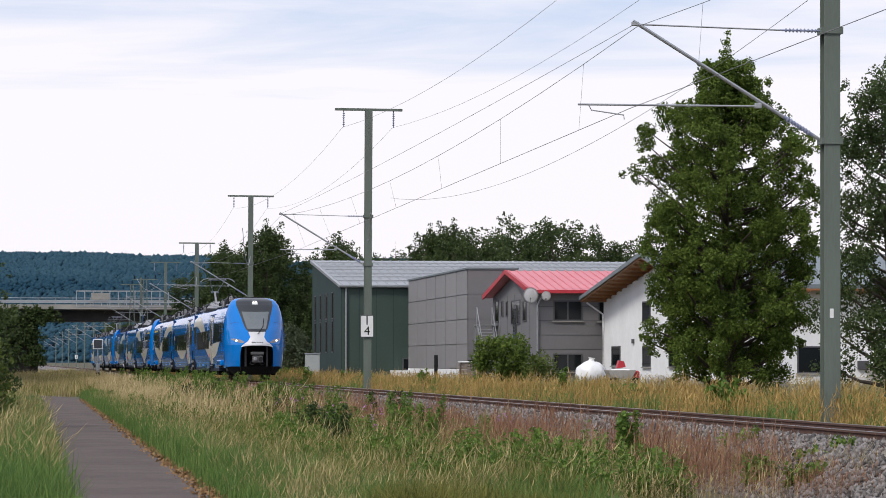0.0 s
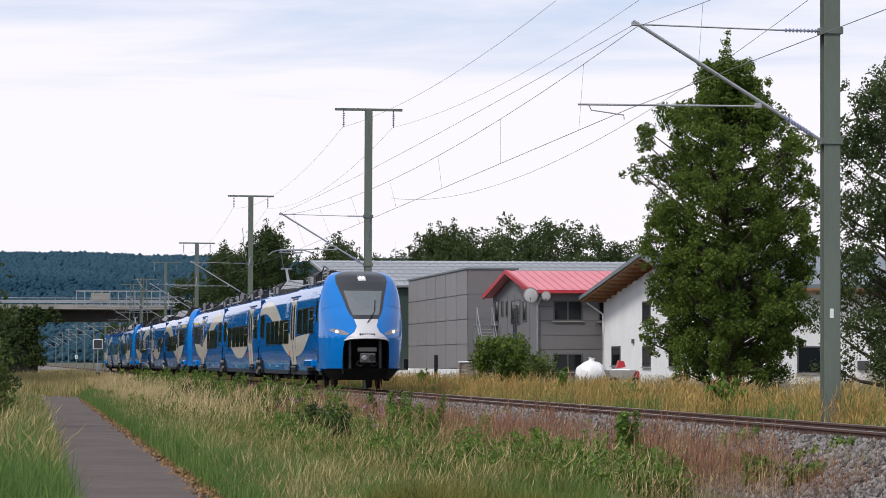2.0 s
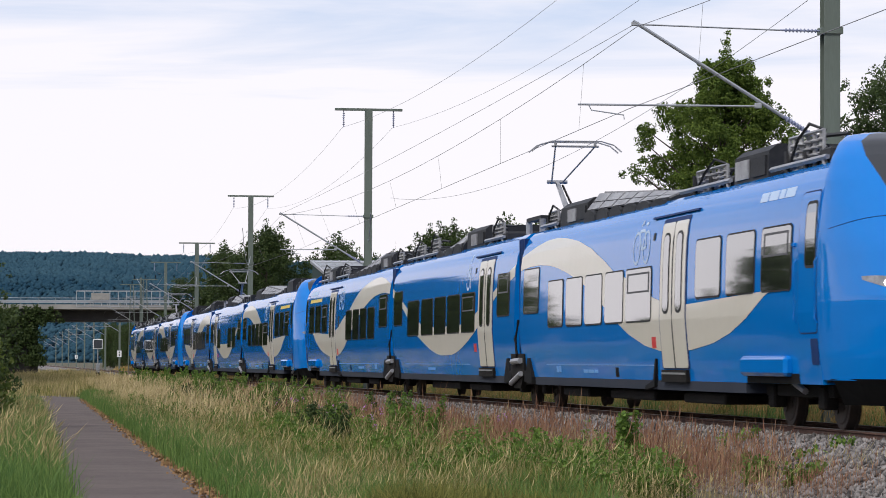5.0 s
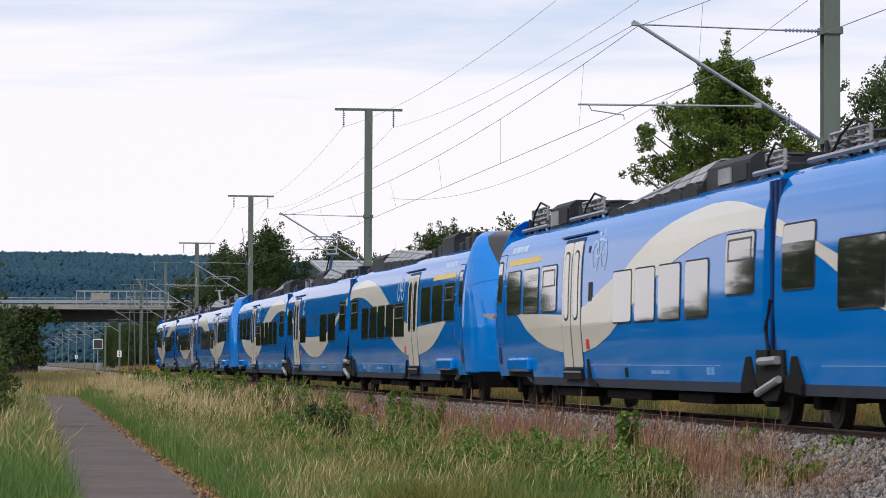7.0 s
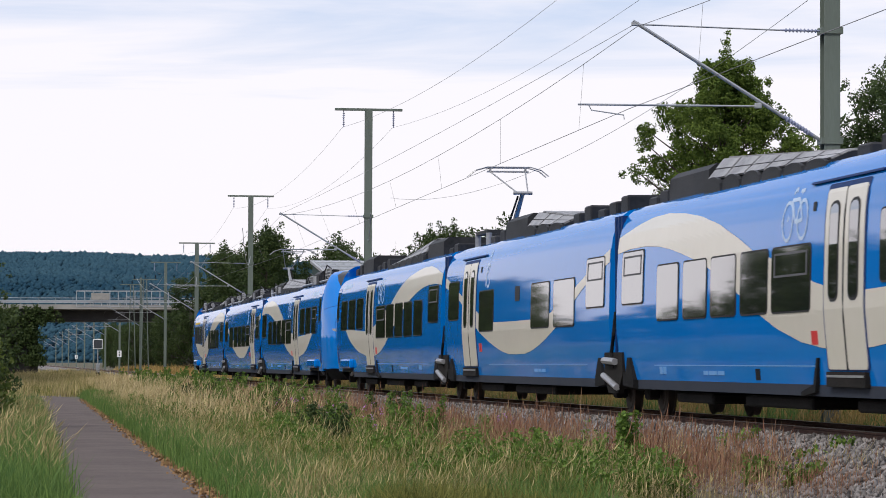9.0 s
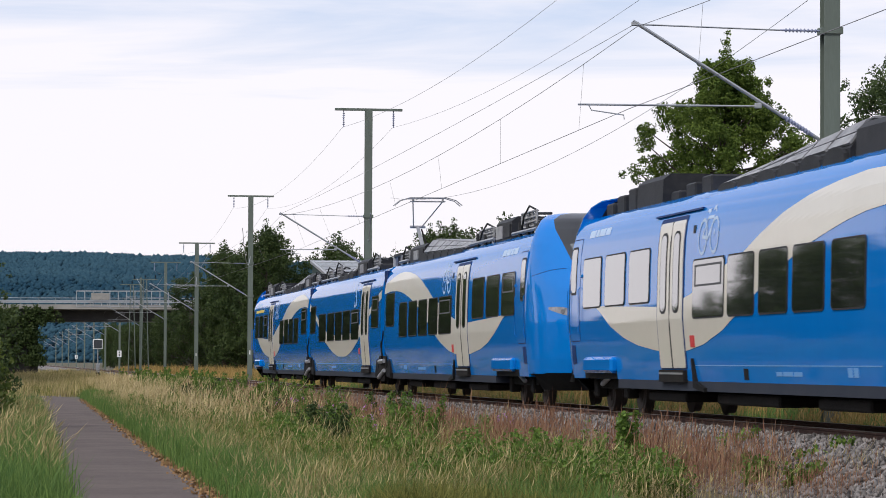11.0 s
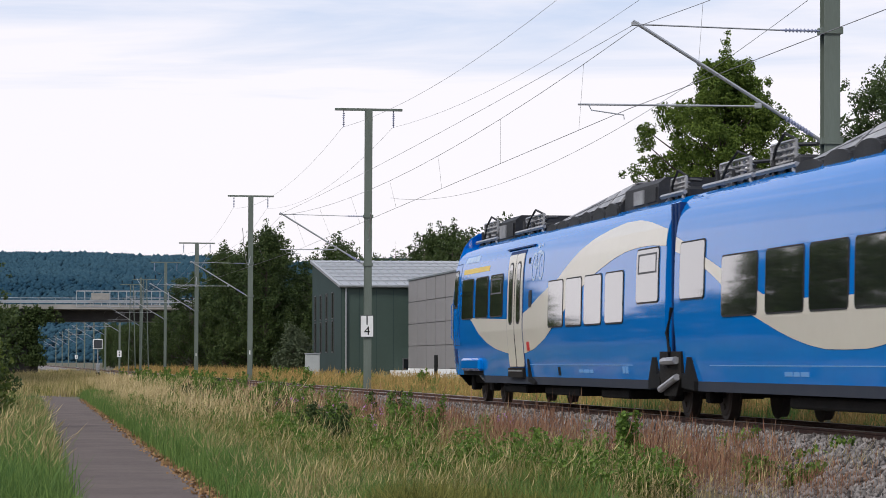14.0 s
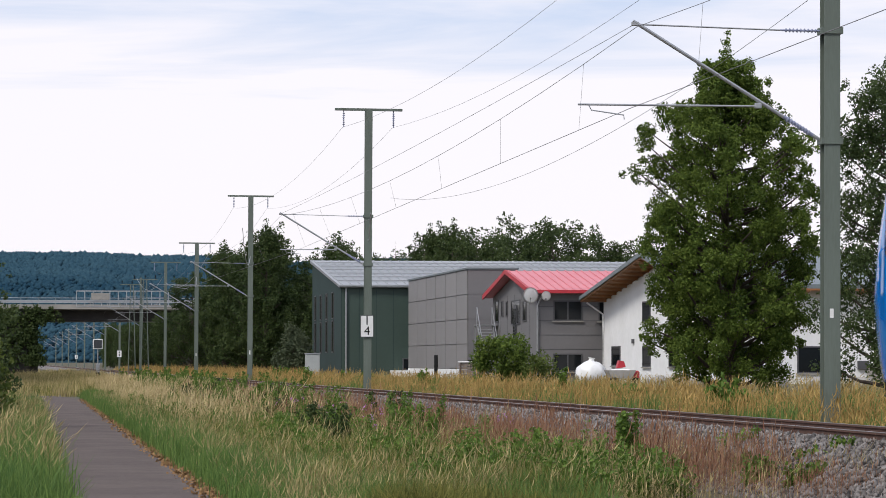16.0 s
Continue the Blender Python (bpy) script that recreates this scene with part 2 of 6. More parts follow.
def build_ground():
    xs = [-4500, -1500, -500, -150, -60, -30, -20, -16, -14, -13, -12, -11.6, -11.2, -10.9, -10, -9, -8.0, -7, -6, -5.5, -4.5, -3.6, -3, -2.6, 0, 2.6, 3.0, 3.4, 4.2, 5, 6, 8, 12, 20, 30, 50, 80, 150, 500, 1500, 4500]
    ys = [-4500, -1500, -400, -100, -30, 0, 15] + [25 + 3 * i for i in range(30)] + [120 + 10 * i for i in range(28)] + [450, 600, 900, 1500, 2500, 4600]
    bm = bmesh.new()
    grid = []
    for y in ys:
        row = []
        for x in xs:
            wob = 0.05 * noise.noise((x * 0.35, y * 0.2, 3.0)) if 20 < y < 400 and abs(x) > 3 and not -11.4 < x < -7.9 else 0
            row.append(bm.verts.new((x, y, ground_z(x, y) + wob)))
        grid.append(row)
    for i in range(len(ys) - 1):
        for j in range(len(xs) - 1):
            bm.faces.new((grid[i][j], grid[i][j + 1], grid[i + 1][j + 1], grid[i + 1][j]))
    solid("ground", bm, M_SOIL, "rough dry meadow soil beside the railway", "ground", kind="structure", smooth=True)
    # asphalt path, a little above the soil, with a slightly ragged edge
    bm = bmesh.new()
    rows = []
    for i in range(150):
        y = 10 + 1.4 * i
        r = path_right(y) + 0.05 * noise.noise((y * 0.8, 0, 0))
        l = path_right(y) - 2.12 + 0.06 * noise.noise((y * 0.8, 7, 0))
        rows.append([bm.verts.new((l + (r - l) * k / 4, y, -0.835 + 0.02 * (1 - (k / 2 - 1) ** 2))) for k in range(5)])
    for a, b in zip(rows, rows[1:]):
        for k in range(4):
            bm.faces.new((a[k], a[k + 1], b[k + 1], b[k]))
    solid("pavement", bm, M_ASPHALT, "narrow worn grey asphalt path between grass verges", "path", kind="structure", smooth=True)


build_ground()


LINE_TURN = 0.00208     # the track bears a little to the left of the Y axis, about y = 45


def on_line(y, z, turn=0.0):
    """A pose on the track's centre line."""
    return pose(-LINE_TURN * (y - 45), y, z, 0, 0, turn + math.degrees(LINE_TURN))


def build_track():
    track = thing("railway_track", "single railway track with rusty rails on grey ballast", "track", kind="structure", at=on_line(0, 0))
    # ballast bed
    prof = [(-3.3, -0.66), (-2.9, -0.52), (-2.1, -0.22), (-1.35, -0.11), (-0.95, -0.12), (-0.85, -0.19), (1.5, -0.22), (2.1, -0.26), (3.1, -0.62)]
    ys = [-40 + 0.5 * i for i in range(480)] + [200 + 10 * i for i in range(110)]
    bm = bmesh.new()
    rows = [[bm.verts.new((x, y, z + (0.03 * noise.noise((x * 2, y * 2, 1)) if y < 200 else 0))) for x, z in prof] for y in ys]
    for a, b in zip(rows, rows[1:]):
        for k in range(len(prof) - 1):
            bm.faces.new((a[k], a[k + 1], b[k + 1], b[k]))
    part("ballast_bed", bm, M_BALLAST, track)
    # two rails: foot, web, head; the far one lies a little lower
    for x, top in ((-0.753, 0.0), (0.753, -0.035)):
        sec = [(-0.07, -0.16), (0.07, -0.16), (0.07, -0.145), (0.012, -0.12), (0.012, -0.045), (0.036, -0.03), (0.036, -0.006), (-0.036, -0.006), (-0.036, -0.03), (-0.012, -0.045), (-0.012, -0.12), (-0.07, -0.145)]
        bm = prism(bmesh.new(), [(x + a, top + b) for a, b in sec], "y", -60, 1300)
        rail = part("rail", bm, M_RUST, track)
        part("railhead", boxes((x - 0.034, x + 0.034, -60, 1300, top - 0.006, top)), M_RAILHEAD, rail, "bright worn running surface")
    me = mesh_of(boxes((-1.3, 1.3, -0.13, 0.13, -0.36, -0.165), bevel=0.02), "sleeper", M_SLEEPER)
    for i in range(230):
        ob = part("sleeper", me, None, track)
        ob.location = (random.uniform(-0.02, 0.02), 20 + 0.6 * i, random.uniform(-0.01, 0.005))
    # loose stones on the shoulder
    rng = np.random.default_rng(5)
    n = 30000
    y = 28 + 85 * rng.random(n) ** 1.5
    x = rng.uniform(-3.5, -0.9, n)
    z = np.interp(x, [p[0] for p in prof], [p[1] for p in prof]) + rng.uniform(-0.015, 0.03, n)
    r = rng.uniform(0.018, 0.050, n)
    octa = np.array([(1, 0, 0), (-1, 0, 0), (0, 1, 0), (0, -1, 0), (0, 0, 1), (0, 0, -1)], float)
    faces = np.array([(0, 2, 4), (2, 1, 4), (1, 3, 4), (3, 0, 4), (2, 0, 5), (1, 2, 5), (3, 1, 5), (0, 3, 5)])
    v = octa[None] * (r[:, None, None] * rng.uniform(0.5, 1.35, (n, 6, 1))) + rng.normal(0, 0.006, (n, 6, 3))
    v += np.stack([x, y, z], 1)[:, None]
    f = faces[None] + 6 * np.arange(n)[:, None, None]
    ob = new("loose_stones", raw_mesh("loose_stones", v.reshape(-1, 3), f.reshape(-1, 3), M_BALLAST))
    ob.parent = track
    tagged(ob, "loose grey ballast stones", kind="stuff")


build_track()


# ---- overhead line ----
def build_masts():
    # along, height, arm?, crossbar?
    rows = ((53.3, 8.6, True, False), (124.2, 11.45, True, True), (184.9, 11.15, True, True), (237.5, 10.3, True, True), (284.0, 10.3, True, True),
            (336.0, 10.3, True, False), (398.0, 9.0, True, False), (455.0, 9.0, True, False), (515.0, 9.0, True, False), (575.0, 9.0, True, False), (640.0, 9.0, True, False), (720.0, 9.0, True, False), (800.0, 9.0, True, False), (900.0, 9, True, False))
    for i, (y, h, arm, bar) in enumerate(rows):
        mast = thing("catenary_mast", "green-grey painted steel overhead line mast standing beside the track", "mast", "overhead line masts", at=pose(3.2, y, -0.35, 0, 0.25, 0))
        h += 0.35
        w, tk = 0.15, 0.02
        q = 0.012
        bm = prism(bmesh.new(), [(-w, -w), (w, -w), (w, -w + tk), (q, -w + tk), (q, w - tk), (w, w - tk), (w, w), (-w, w), (-w, w - tk), (-q, w - tk), (-q, -w + tk), (-w, -w + tk)], "z", 0, h)
        if i > 3:
            bm.free()
            bm = boxes((-0.13, 0.13, -0.13, 0.13, 0, h), bevel=0.01)
        part("post", bm, M_MAST, mast)
        part("footing", boxes((-0.4, 0.4, -0.4, 0.4, -0.3, 0.08), bevel=0.02), M_CONCRETE, mast)
        b0 = 0.35
        hi, lo = 6.98 + b0, 4.95 + b0
        tip = Vector((-3.60, 0, hi + 0.05))
        bm = bmesh.new()
        tube(bm, (-0.16, 0, lo), tip + Vector((-0.1, 0, 0.06)), 0.034)
        part("cantilever_tube", bm, M_GALV, mast, "galvanised diagonal tube")
        bm = bmesh.new()
        tube(bm, (-0.95, 0, hi), tip, 0.016, n=6)
        part("top_tie", bm, M_GALV, mast)
        part("tip_fitting", boxes((-3.73, -3.59, -0.03, 0.03, hi + 0.02, hi + 0.1), bevel=0.012), M_GALV, mast)
        part("tube_clamp", boxes((-1.42, -1.3, -0.05, 0.05, 5.53 + b0, 5.63 + b0), bevel=0.01), M_GALV, mast)
        part("insulator", ribbed((-0.16, 0, hi), (-0.95, 0, hi), 0.018, 0.040, 9), M_INSUL, mast, "ribbed lilac-grey insulator")
        d = (tip - Vector((-0.16, 0, lo))).normalized()
        root = Vector((-0.16, 0, lo))
        part("insulator", ribbed(root + d * 0.2, root + d * 0.85, 0.036, 0.056, 8), M_INSUL, mast, "ribbed lilac-grey insulator")
        for z in (hi, lo):
            part("clamp", boxes((-0.2, 0.2, -0.18, 0.18, z - 0.06, z + 0.06)), M_MAST, mast)
        reach = -4.72 if i % 2 == 0 else -3.68
        part("steady_tube", tube(bmesh.new(), (-1.35, 0, 5.57 + b0), (reach, 0, 5.55 + b0), 0.019), M_GALV, mast)
        part("steady_arm", chain([(reach + 0.2, 0, 5.55 + b0), (reach + 0.25, 0, 5.45 + b0), (reach + 0.85, 0, 5.37 + b0), (reach + 0.86, 0, 5.29 + b0)], 0.012), M_GALV, mast)
        if bar:
            part("crossbar", boxes((-1.42, 1.42, -0.07, 0.07, h - 0.05, h + 0.05)), M_MAST, mast)
            for sx in (-1.05, 1.05):
                part("insulator", ribbed((sx, 0, h - 0.05), (sx, 0, h - 0.75), 0.02, 0.055, 6), M_INSUL, mast)
        if i in (0, 2, 3):
            part("mark", boxes((-0.05, 0.02, -0.16, -0.152, *((2.05, 2.22) if i == 0 else (1.7, 1.95)))), M_WHITEPAINT, mast, "small white number mark")
    return rows


MASTS = build_masts()


def sag(p, q, drop, n=14):
    p, q = Vector(p), Vector(q)
    return [p.lerp(q, k / n) - Vector((0, 0, drop * 4 * (k / n) * (1 - k / n))) for k in range(n + 1)]


def build_wires():
    ys = [-20.0] + [r[0] for r in MASTS[:10]]
    for i in range(len(ys) - 1):
        a, b = ys[i], ys[i + 1]
        xa, xb = (-0.55, 0.15) if i % 2 else (0.15, -0.55)
        r = 0.0065 if b < 250 else 0.014
        cat = "wire"
        cw = solid("contact_wire", chain([(xa, a, 5.5), (xb, b, 5.5)], r), M_WIRE, "thin dark copper contact wire over the track", cat, "overhead wires")
        ms = sag((-0.4, a, 7.0), (-0.4, b, 7.0), 0.69)
        if i == 1:
            solid("catenary_wire", chain(sag((-0.42, a, 7.06), (-0.42, b, 7.06), 0.12), r * 0.8), M_WIRE, "taut upper catenary wire between the mast arms", cat, "overhead wires")
        solid("messenger_wire", chain(ms, r * 0.9), M_WIRE, "sagging messenger wire over the contact wire", cat, "overhead wires")
        if b < 300:
            for k in range(1, 14, 2):
                p = ms[k]
                t = k / 14
                solid("dropper", chain([p, (xa + (xb - xa) * t, a + (b - a) * t, 5.5)], 0.003, n=4), M_WIRE, "thin dropper between messenger and contact wire", cat, "droppers")
    # feeder lines on the crossbars
    tops = [(-20.0, 11.2), (53.3, 11.0)] + [(r[0], r[1] - 0.75) for r in MASTS[1:5]] + [(345, 9.8)]
    for side in (-1.05, 1.05):
        for (a, za), (b, zb) in zip(tops, tops[1:]):
            if a < 0 or b == 53.3:
                continue
            solid("feeder_wire", chain(sag((3.2 + side, a, za), (3.2 + side, b, zb), 0.9), 0.0055), M_WIRE, "slack feeder wire hung under the mast crossbars", "wire", "overhead wires")
    curve = np.polyfit((52.9, 59.9, 67.7, 76.8, 102, 112.9), (7.48, 7.0, 6.59, 6.22, 6.52, 7.13), 3)
    solid("return_wire", chain([(2.7, y, float(np.polyval(curve, y))) for y in np.linspace(52.9, 112.9, 25)], 0.0055), M_WIRE, "slack return wire beside the masts", "wire", "overhead wires")


build_wires()
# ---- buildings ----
def scale_from_eye(k):
    """Scales a building about the camera's eye, out (k > 1) or in, so it looks the same from there."""
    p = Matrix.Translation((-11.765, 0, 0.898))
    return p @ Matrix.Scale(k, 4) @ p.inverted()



def window_part(house, side, plane, a0, a1, z0, z1, sill=True):
    """A recessed-looking window: frame, pane, sill. side 'x': in a wall that faces -X, spanning Y; 'y': faces -Y, spanning X."""
    def bx(a, b, d0, d1, e, f):
        return (plane - d1, plane - d0, a, b, e, f) if side == "x" else (a, b, plane - d1, plane - d0, e, f)
    t = 0.07
    w = part("window", boxes(bx(a0, a1, -0.05, 0.05, z0, z0 + t), bx(a0, a1, -0.05, 0.05, z1 - t, z1), bx(a0, a0 + t, -0.05, 0.05, z0 + t, z1 - t), bx(a1 - t, a1, -0.05, 0.05, z0 + t, z1 - t)), M_FRAME, house, "dark framed window")
    part("pane", boxes(bx(a0 + t, a1 - t, 0.0, 0.02, z0 + t, z1 - t)), M_GLASS, w)
    if sill:
        part("sill", boxes(bx(a0 - 0.06, a1 + 0.06, 0.0, 0.12, z0 - 0.06, z0)), M_CONCRETE, w)
    return w


def build_green_hall():
    h = thing("green_hall", "dark green clad workshop hall with pale metal roof", "building")
    h.matrix_basis = scale_from_eye(1.105)
    x0, x1, y0, y1, ze, zr = 9.5, 33.5, 190.0, 208.0, 5.72, 7.85
    bm = bmesh.new()
    prism(bm, [(y0, -0.3), (y1, -0.3), (y1, zr - 0.1), (y0, ze - 0.1)], "x", x0, x1)
    part("wall", bm, M_GREENCLAD, h)
    bm = prism(bmesh.new(), [(y0 - 0.02, 0.0), (y1, 0.0), (y1, zr - 0.12), (y0 - 0.02, ze - 0.12)], "x", x0 - 0.06, x0 - 0.002)
    part("gable_cladding", bm, M_GREENTRIM, h, "blue-green gable cladding")
    bm = prism(bmesh.new(), [(y0 - 0.25, ze - 0.1), (y1 + 0.3, zr - 0.05), (y1 + 0.3, zr + 0.13), (y0 - 0.25, ze + 0.06)], "x", x0 - 0.2, x1 + 2)
    roof = part("roof", bm, M_ROOFMETAL, h, "pale grey standing seam roof")
    bm = bmesh.new()
    n = 40
    for i in range(n):
        x = x0 + (x1 - x0) * i / n
        prism(bm, [(y0 - 0.25, ze + 0.06), (y1 + 0.3, zr + 0.13), (y1 + 0.3, zr + 0.18), (y0 - 0.25, ze + 0.11)], "x", x, x + 0.05)
    part("seams", bm, M_ROOFMETAL, roof)
    for k in range(1, 7):
        t = k / 7
        y, z = y0 - 0.25 + (y1 - y0) * t, ze + 0.07 + (zr - ze + 0.05) * t
        part("snow_guard", prism(bmesh.new(), [(y, z + 0.02), (y + 0.14, z + 0.04), (y + 0.14, z + 0.12), (y, z + 0.1)], "x", x0, x1), M_GALV, roof)
    bm = prism(bmesh.new(), [(y0 - 0.4, ze - 0.02), (y0 - 0.25, ze - 0.1), (y0 - 0.25, ze + 0.08), (y0 - 0.4, ze + 0.08)], "x", x0 - 0.2, x1)
    part("gutter", bm, M_GALV, h)
    bm = bmesh.new()
    tube(bm, (x0 + 0.25, y0 - 0.12, ze - 0.1), (x0 + 0.25, y0 - 0.12, -0.3), 0.06)
    part("downpipe", bm, M_GALV, h)
    for a in (194.2, 198.0, 201.6, 205.2):
        window_part(h, "x", x0 - 0.06, a, a + 1.1, 3.7, 5.45, False)
        window_part(h, "x", x0 - 0.06, a, a + 1.1, 1.5, 3.6, False)
    for k in range(1, 9):
        part("panel_joint", boxes((x0 + k * 1.1, x0 + k * 1.1 + 0.03, y0 - 0.012, y0 - 0.002, -0.2, ze - 0.15)), M_GREENTRIM, h)
    window_part(h, "y", y0 - 0.01, 13.4, 14.6, 0.35, 1.13, False)
    part("plinth", boxes((12.6, 21, 186.8, 189.9, -0.4, 0.35)), M_WHITE, h, "white loading dock wall")


def panel_grid(parent, name, side, plane, a0, a1, z0, z1, na, nz, material, gap=0.025, upright=None):
    """Facade panels as single pieces, gaps between them."""
    da, dz = (a1 - a0) / na, (z1 - z0) / nz
    u = (upright or gap) / 2
    me = mesh_of(boxes((-0.03, 0, u, da - u, gap / 2, dz - gap / 2) if side == "x" else (gap / 2, da - gap / 2, -0.03, 0, gap / 2, dz - gap / 2)), name, material)
    for i in range(na):
        for k in range(nz):
            ob = part(name, me, None, parent)
            ob.location = (plane, a0 + i * da, z0 + k * dz) if side == "x" else (a0 + i * da, plane, z0 + k * dz)


def build_grey_hall():
    h = thing("grey_hall", "grey panel-clad commercial hall with flat parapet", "building")
    h.matrix_basis = scale_from_eye(1.084)
    bm = boxes((14.0, 16.85, 166.5, 191.4, -0.3, 6.1), (16.85, 30.0, 178.2, 189.8, -0.3, 6.1))
    part("wall", bm, M_DARKCLAD, h)
    panel_grid(h, "panel", "x", 13.99, 166.5, 191.4, 0.5, 6.1, 6, 4, M_GREYCLAD, 0.045, 0.22)
    # weaker light on the front is put into a darker panel grey
    panel_grid(h, "panel", "y", 166.49, 14.0, 16.85, 0.5, 6.1, 1, 4, M_DARKCLAD)
    part("parapet_cap", boxes((13.9, 16.9, 166.4, 191.5, 6.1, 6.2), (16.9, 30.1, 178.1, 189.9, 6.1, 6.2)), M_EAVES, h)
    part("plinth", boxes((13.95, 13.99, 166.5, 191.4, -0.3, 0.48)), M_WHITE, h, "white base strip")
    part("door", boxes((13.93, 13.95, 178.0, 179.4, -0.3, 1.3)), M_BLACK, h)
    part("vent_opening", boxes((13.98, 15.3, 166.42, 166.45, 0.6, 1.0)), M_BLACK, h)


def build_red_house():
    h = thing("red_roof_house", "grey two-storey office building with red metal roof", "building")
    x0, x1, y0, y1, ze, zr = 16.9, 24.0, 160.6, 175.4, 4.72, 5.95
    ym = (y0 + y1) / 2 - 0.2
    bm = prism(bmesh.new(), [(y0, -0.3), (y1, -0.3), (y1, ze), (ym, zr - 0.12), (y0, ze)], "x", x0, x1)
    part("wall", bm, M_DARKCLAD, h)
    for q in ((y0 - 0.55, ze - 0.05), (y1 + 0.5, ze - 0.05)):
        bm = prism(bmesh.new(), [(q[0], q[1]), (ym, zr), (ym, zr + 0.12), (q[0], q[1] + 0.12)], "x", x0 - 0.5, x1)
        roof = part("roof", bm, M_RED, h, "faded red standing seam roof, its sheen also in the colour")
        bm = bmesh.new()
        for i in range(17):
            x = x0 - 0.4 + 0.47 * i
            prism(bm, [(q[0], q[1] + 0.12), (ym, zr + 0.12), (ym, zr + 0.17), (q[0], q[1] + 0.17)], "x", x, x + 0.05)
        part("seams", bm, M_RED, roof)
        bm = prism(bmesh.new(), [(q[0], q[1] - 0.08), (ym, zr - 0.06), (ym, zr + 0.18), (q[0], q[1] + 0.2)], "x", x0 - 0.58, x0 - 0.502)
        part("verge_board", bm, M_REDTRIM, h, "deep red verge board")
    part("gutter", boxes((x0 - 0.5, x1, y0 - 0.68, y0 - 0.552, ze - 0.1, ze + 0.08)), M_REDTRIM, h)
    bm = chain([(x0 + 0.3, y0 - 0.6, ze - 0.1), (x0 - 0.0, y0 - 0.12, ze - 0.75), (x0 - 0.0, y0 - 0.12, -0.3)], 0.05, n=7)
    part("downpipe", bm, M_GALV, h)
    for a, b, c, d in ((173.3, 174.6, 3.2, 4.5), (171.7, 172.3, 3.5, 4.45), (170.1, 170.7, 3.5, 4.4), (165.9, 168.9, 3.0, 4.4), (163.9, 165.0, 3.15, 4.3)):
        window_part(h, "x", x0, a, b, c, d, False)
    door = part("door", boxes((x0 - 0.06, x0 - 0.004, 167.0, 168.1, 2.0, 4.1)), M_FRAME, h)
    part("pane", boxes((x0 - 0.075, x0 - 0.062, 167.15, 167.95, 2.2, 3.9)), M_GLASS, door)
    for a, b, c, d in ((17.8, 19.4, 3.13, 4.24), (17.78, 19.4, 0.35, 1.34), (20.3, 22.0, 3.1, 4.2)):
        w = window_part(h, "y", y0, a, b, c, d)
        part("mullion", boxes((0.5 * (a + b) - 0.04, 0.5 * (a + b) + 0.04, y0 - 0.055, y0 - 0.03, c + 0.07, d - 0.07)), M_FRAME, w)
    for k in range(1, 6):
        part("panel_joint", boxes((x0, x1, y0 - 0.012, y0 - 0.002, k * 0.78, k * 0.78 + 0.03)), M_FRAME, h)
    for k in range(1, 6):
        part("panel_joint", boxes((x0 - 0.012, x0 - 0.002, y0 + 2.4 * k, y0 + 2.4 * k + 0.06, -0.2, ze)), M_FRAME, h)
    # outside stair to the upper door
    st = thing("outside_stair", "galvanised steel outside stair against the grey gable", "stair")
    for dx in (0, 0.9):
        bm = prism(bmesh.new(), [(170.6, -0.3), (171.0, -0.3), (174.2, 3.1), (173.8, 3.1)], "x", 15.7 + dx, 15.74 + dx)
        part("stringer", bm, M_GALV, st)
        bm = chain([(15.7 + dx, 170.6, 0.7), (15.7 + dx, 174.0, 4.1), (15.7 + dx, 174.0, 3.0)], 0.03)
        part("handrail", bm, M_GALV, st)
    me = mesh_of(boxes((0, 0.86, -0.13, 0.13, -0.02, 0.02)), "tread", M_GALV)
    for k in range(18):
        ob = part("tread", me, None, st)
        ob.location = (15.74, 170.9 + k * 0.18, -0.15 + k * 0.185)
    part("landing", boxes((15.7, 16.85, 173.6, 175.2, 3.02, 3.08)), M_GALV, st)
    part("landing_post", boxes((15.72, 15.8, 175.0, 175.1, -0.3, 3.02)), M_GALV, st)
    # satellite dishes
    for x, z, r in ((16.4, 4.5, 0.42), (17.25, 4.48, 0.26)):
        d = thing("satellite_dish", "white satellite dish on a bracket under the eaves", "dish", "satellite dishes", at=pose(x, 159.75, z, 14, 0, -12))
        bm = bmesh.new()
        rings = []
        for k in range(6):
            rr = r * k / 5
            rings.append([bm.verts.new((rr * math.cos(2 * math.pi * i / 20), 0.28 * rr * rr - 0.06, rr * 1.06 * math.sin(2 * math.pi * i / 20))) for i in range(20)] if k else [bm.verts.new((0, -0.06, 0))])
        for i in range(20):
            bm.faces.new((rings[0][0], rings[1][i], rings[1][(i + 1) % 20]))
            for k in range(1, 5):
                bm.faces.new((rings[k][i], rings[k + 1][i], rings[k + 1][(i + 1) % 20], rings[k][(i + 1) % 20]))
        bmesh.ops.solidify(bm, geom=bm.faces[:], thickness=0.02)
        part("reflector", bm, M_WHITEPAINT, d, smooth=True)
        part("arm", tube(tube(bmesh.new(), (0, 0, -r), (0, -0.45, -0.1), 0.012), (0, 0, 0), (0.1, 0.9, -0.1), 0.025), M_GALV, d)
        part("receiver", tube(bmesh.new(), (0, -0.45, -0.1), (0, -0.36, -0.08), 0.035), M_FRAME, d)


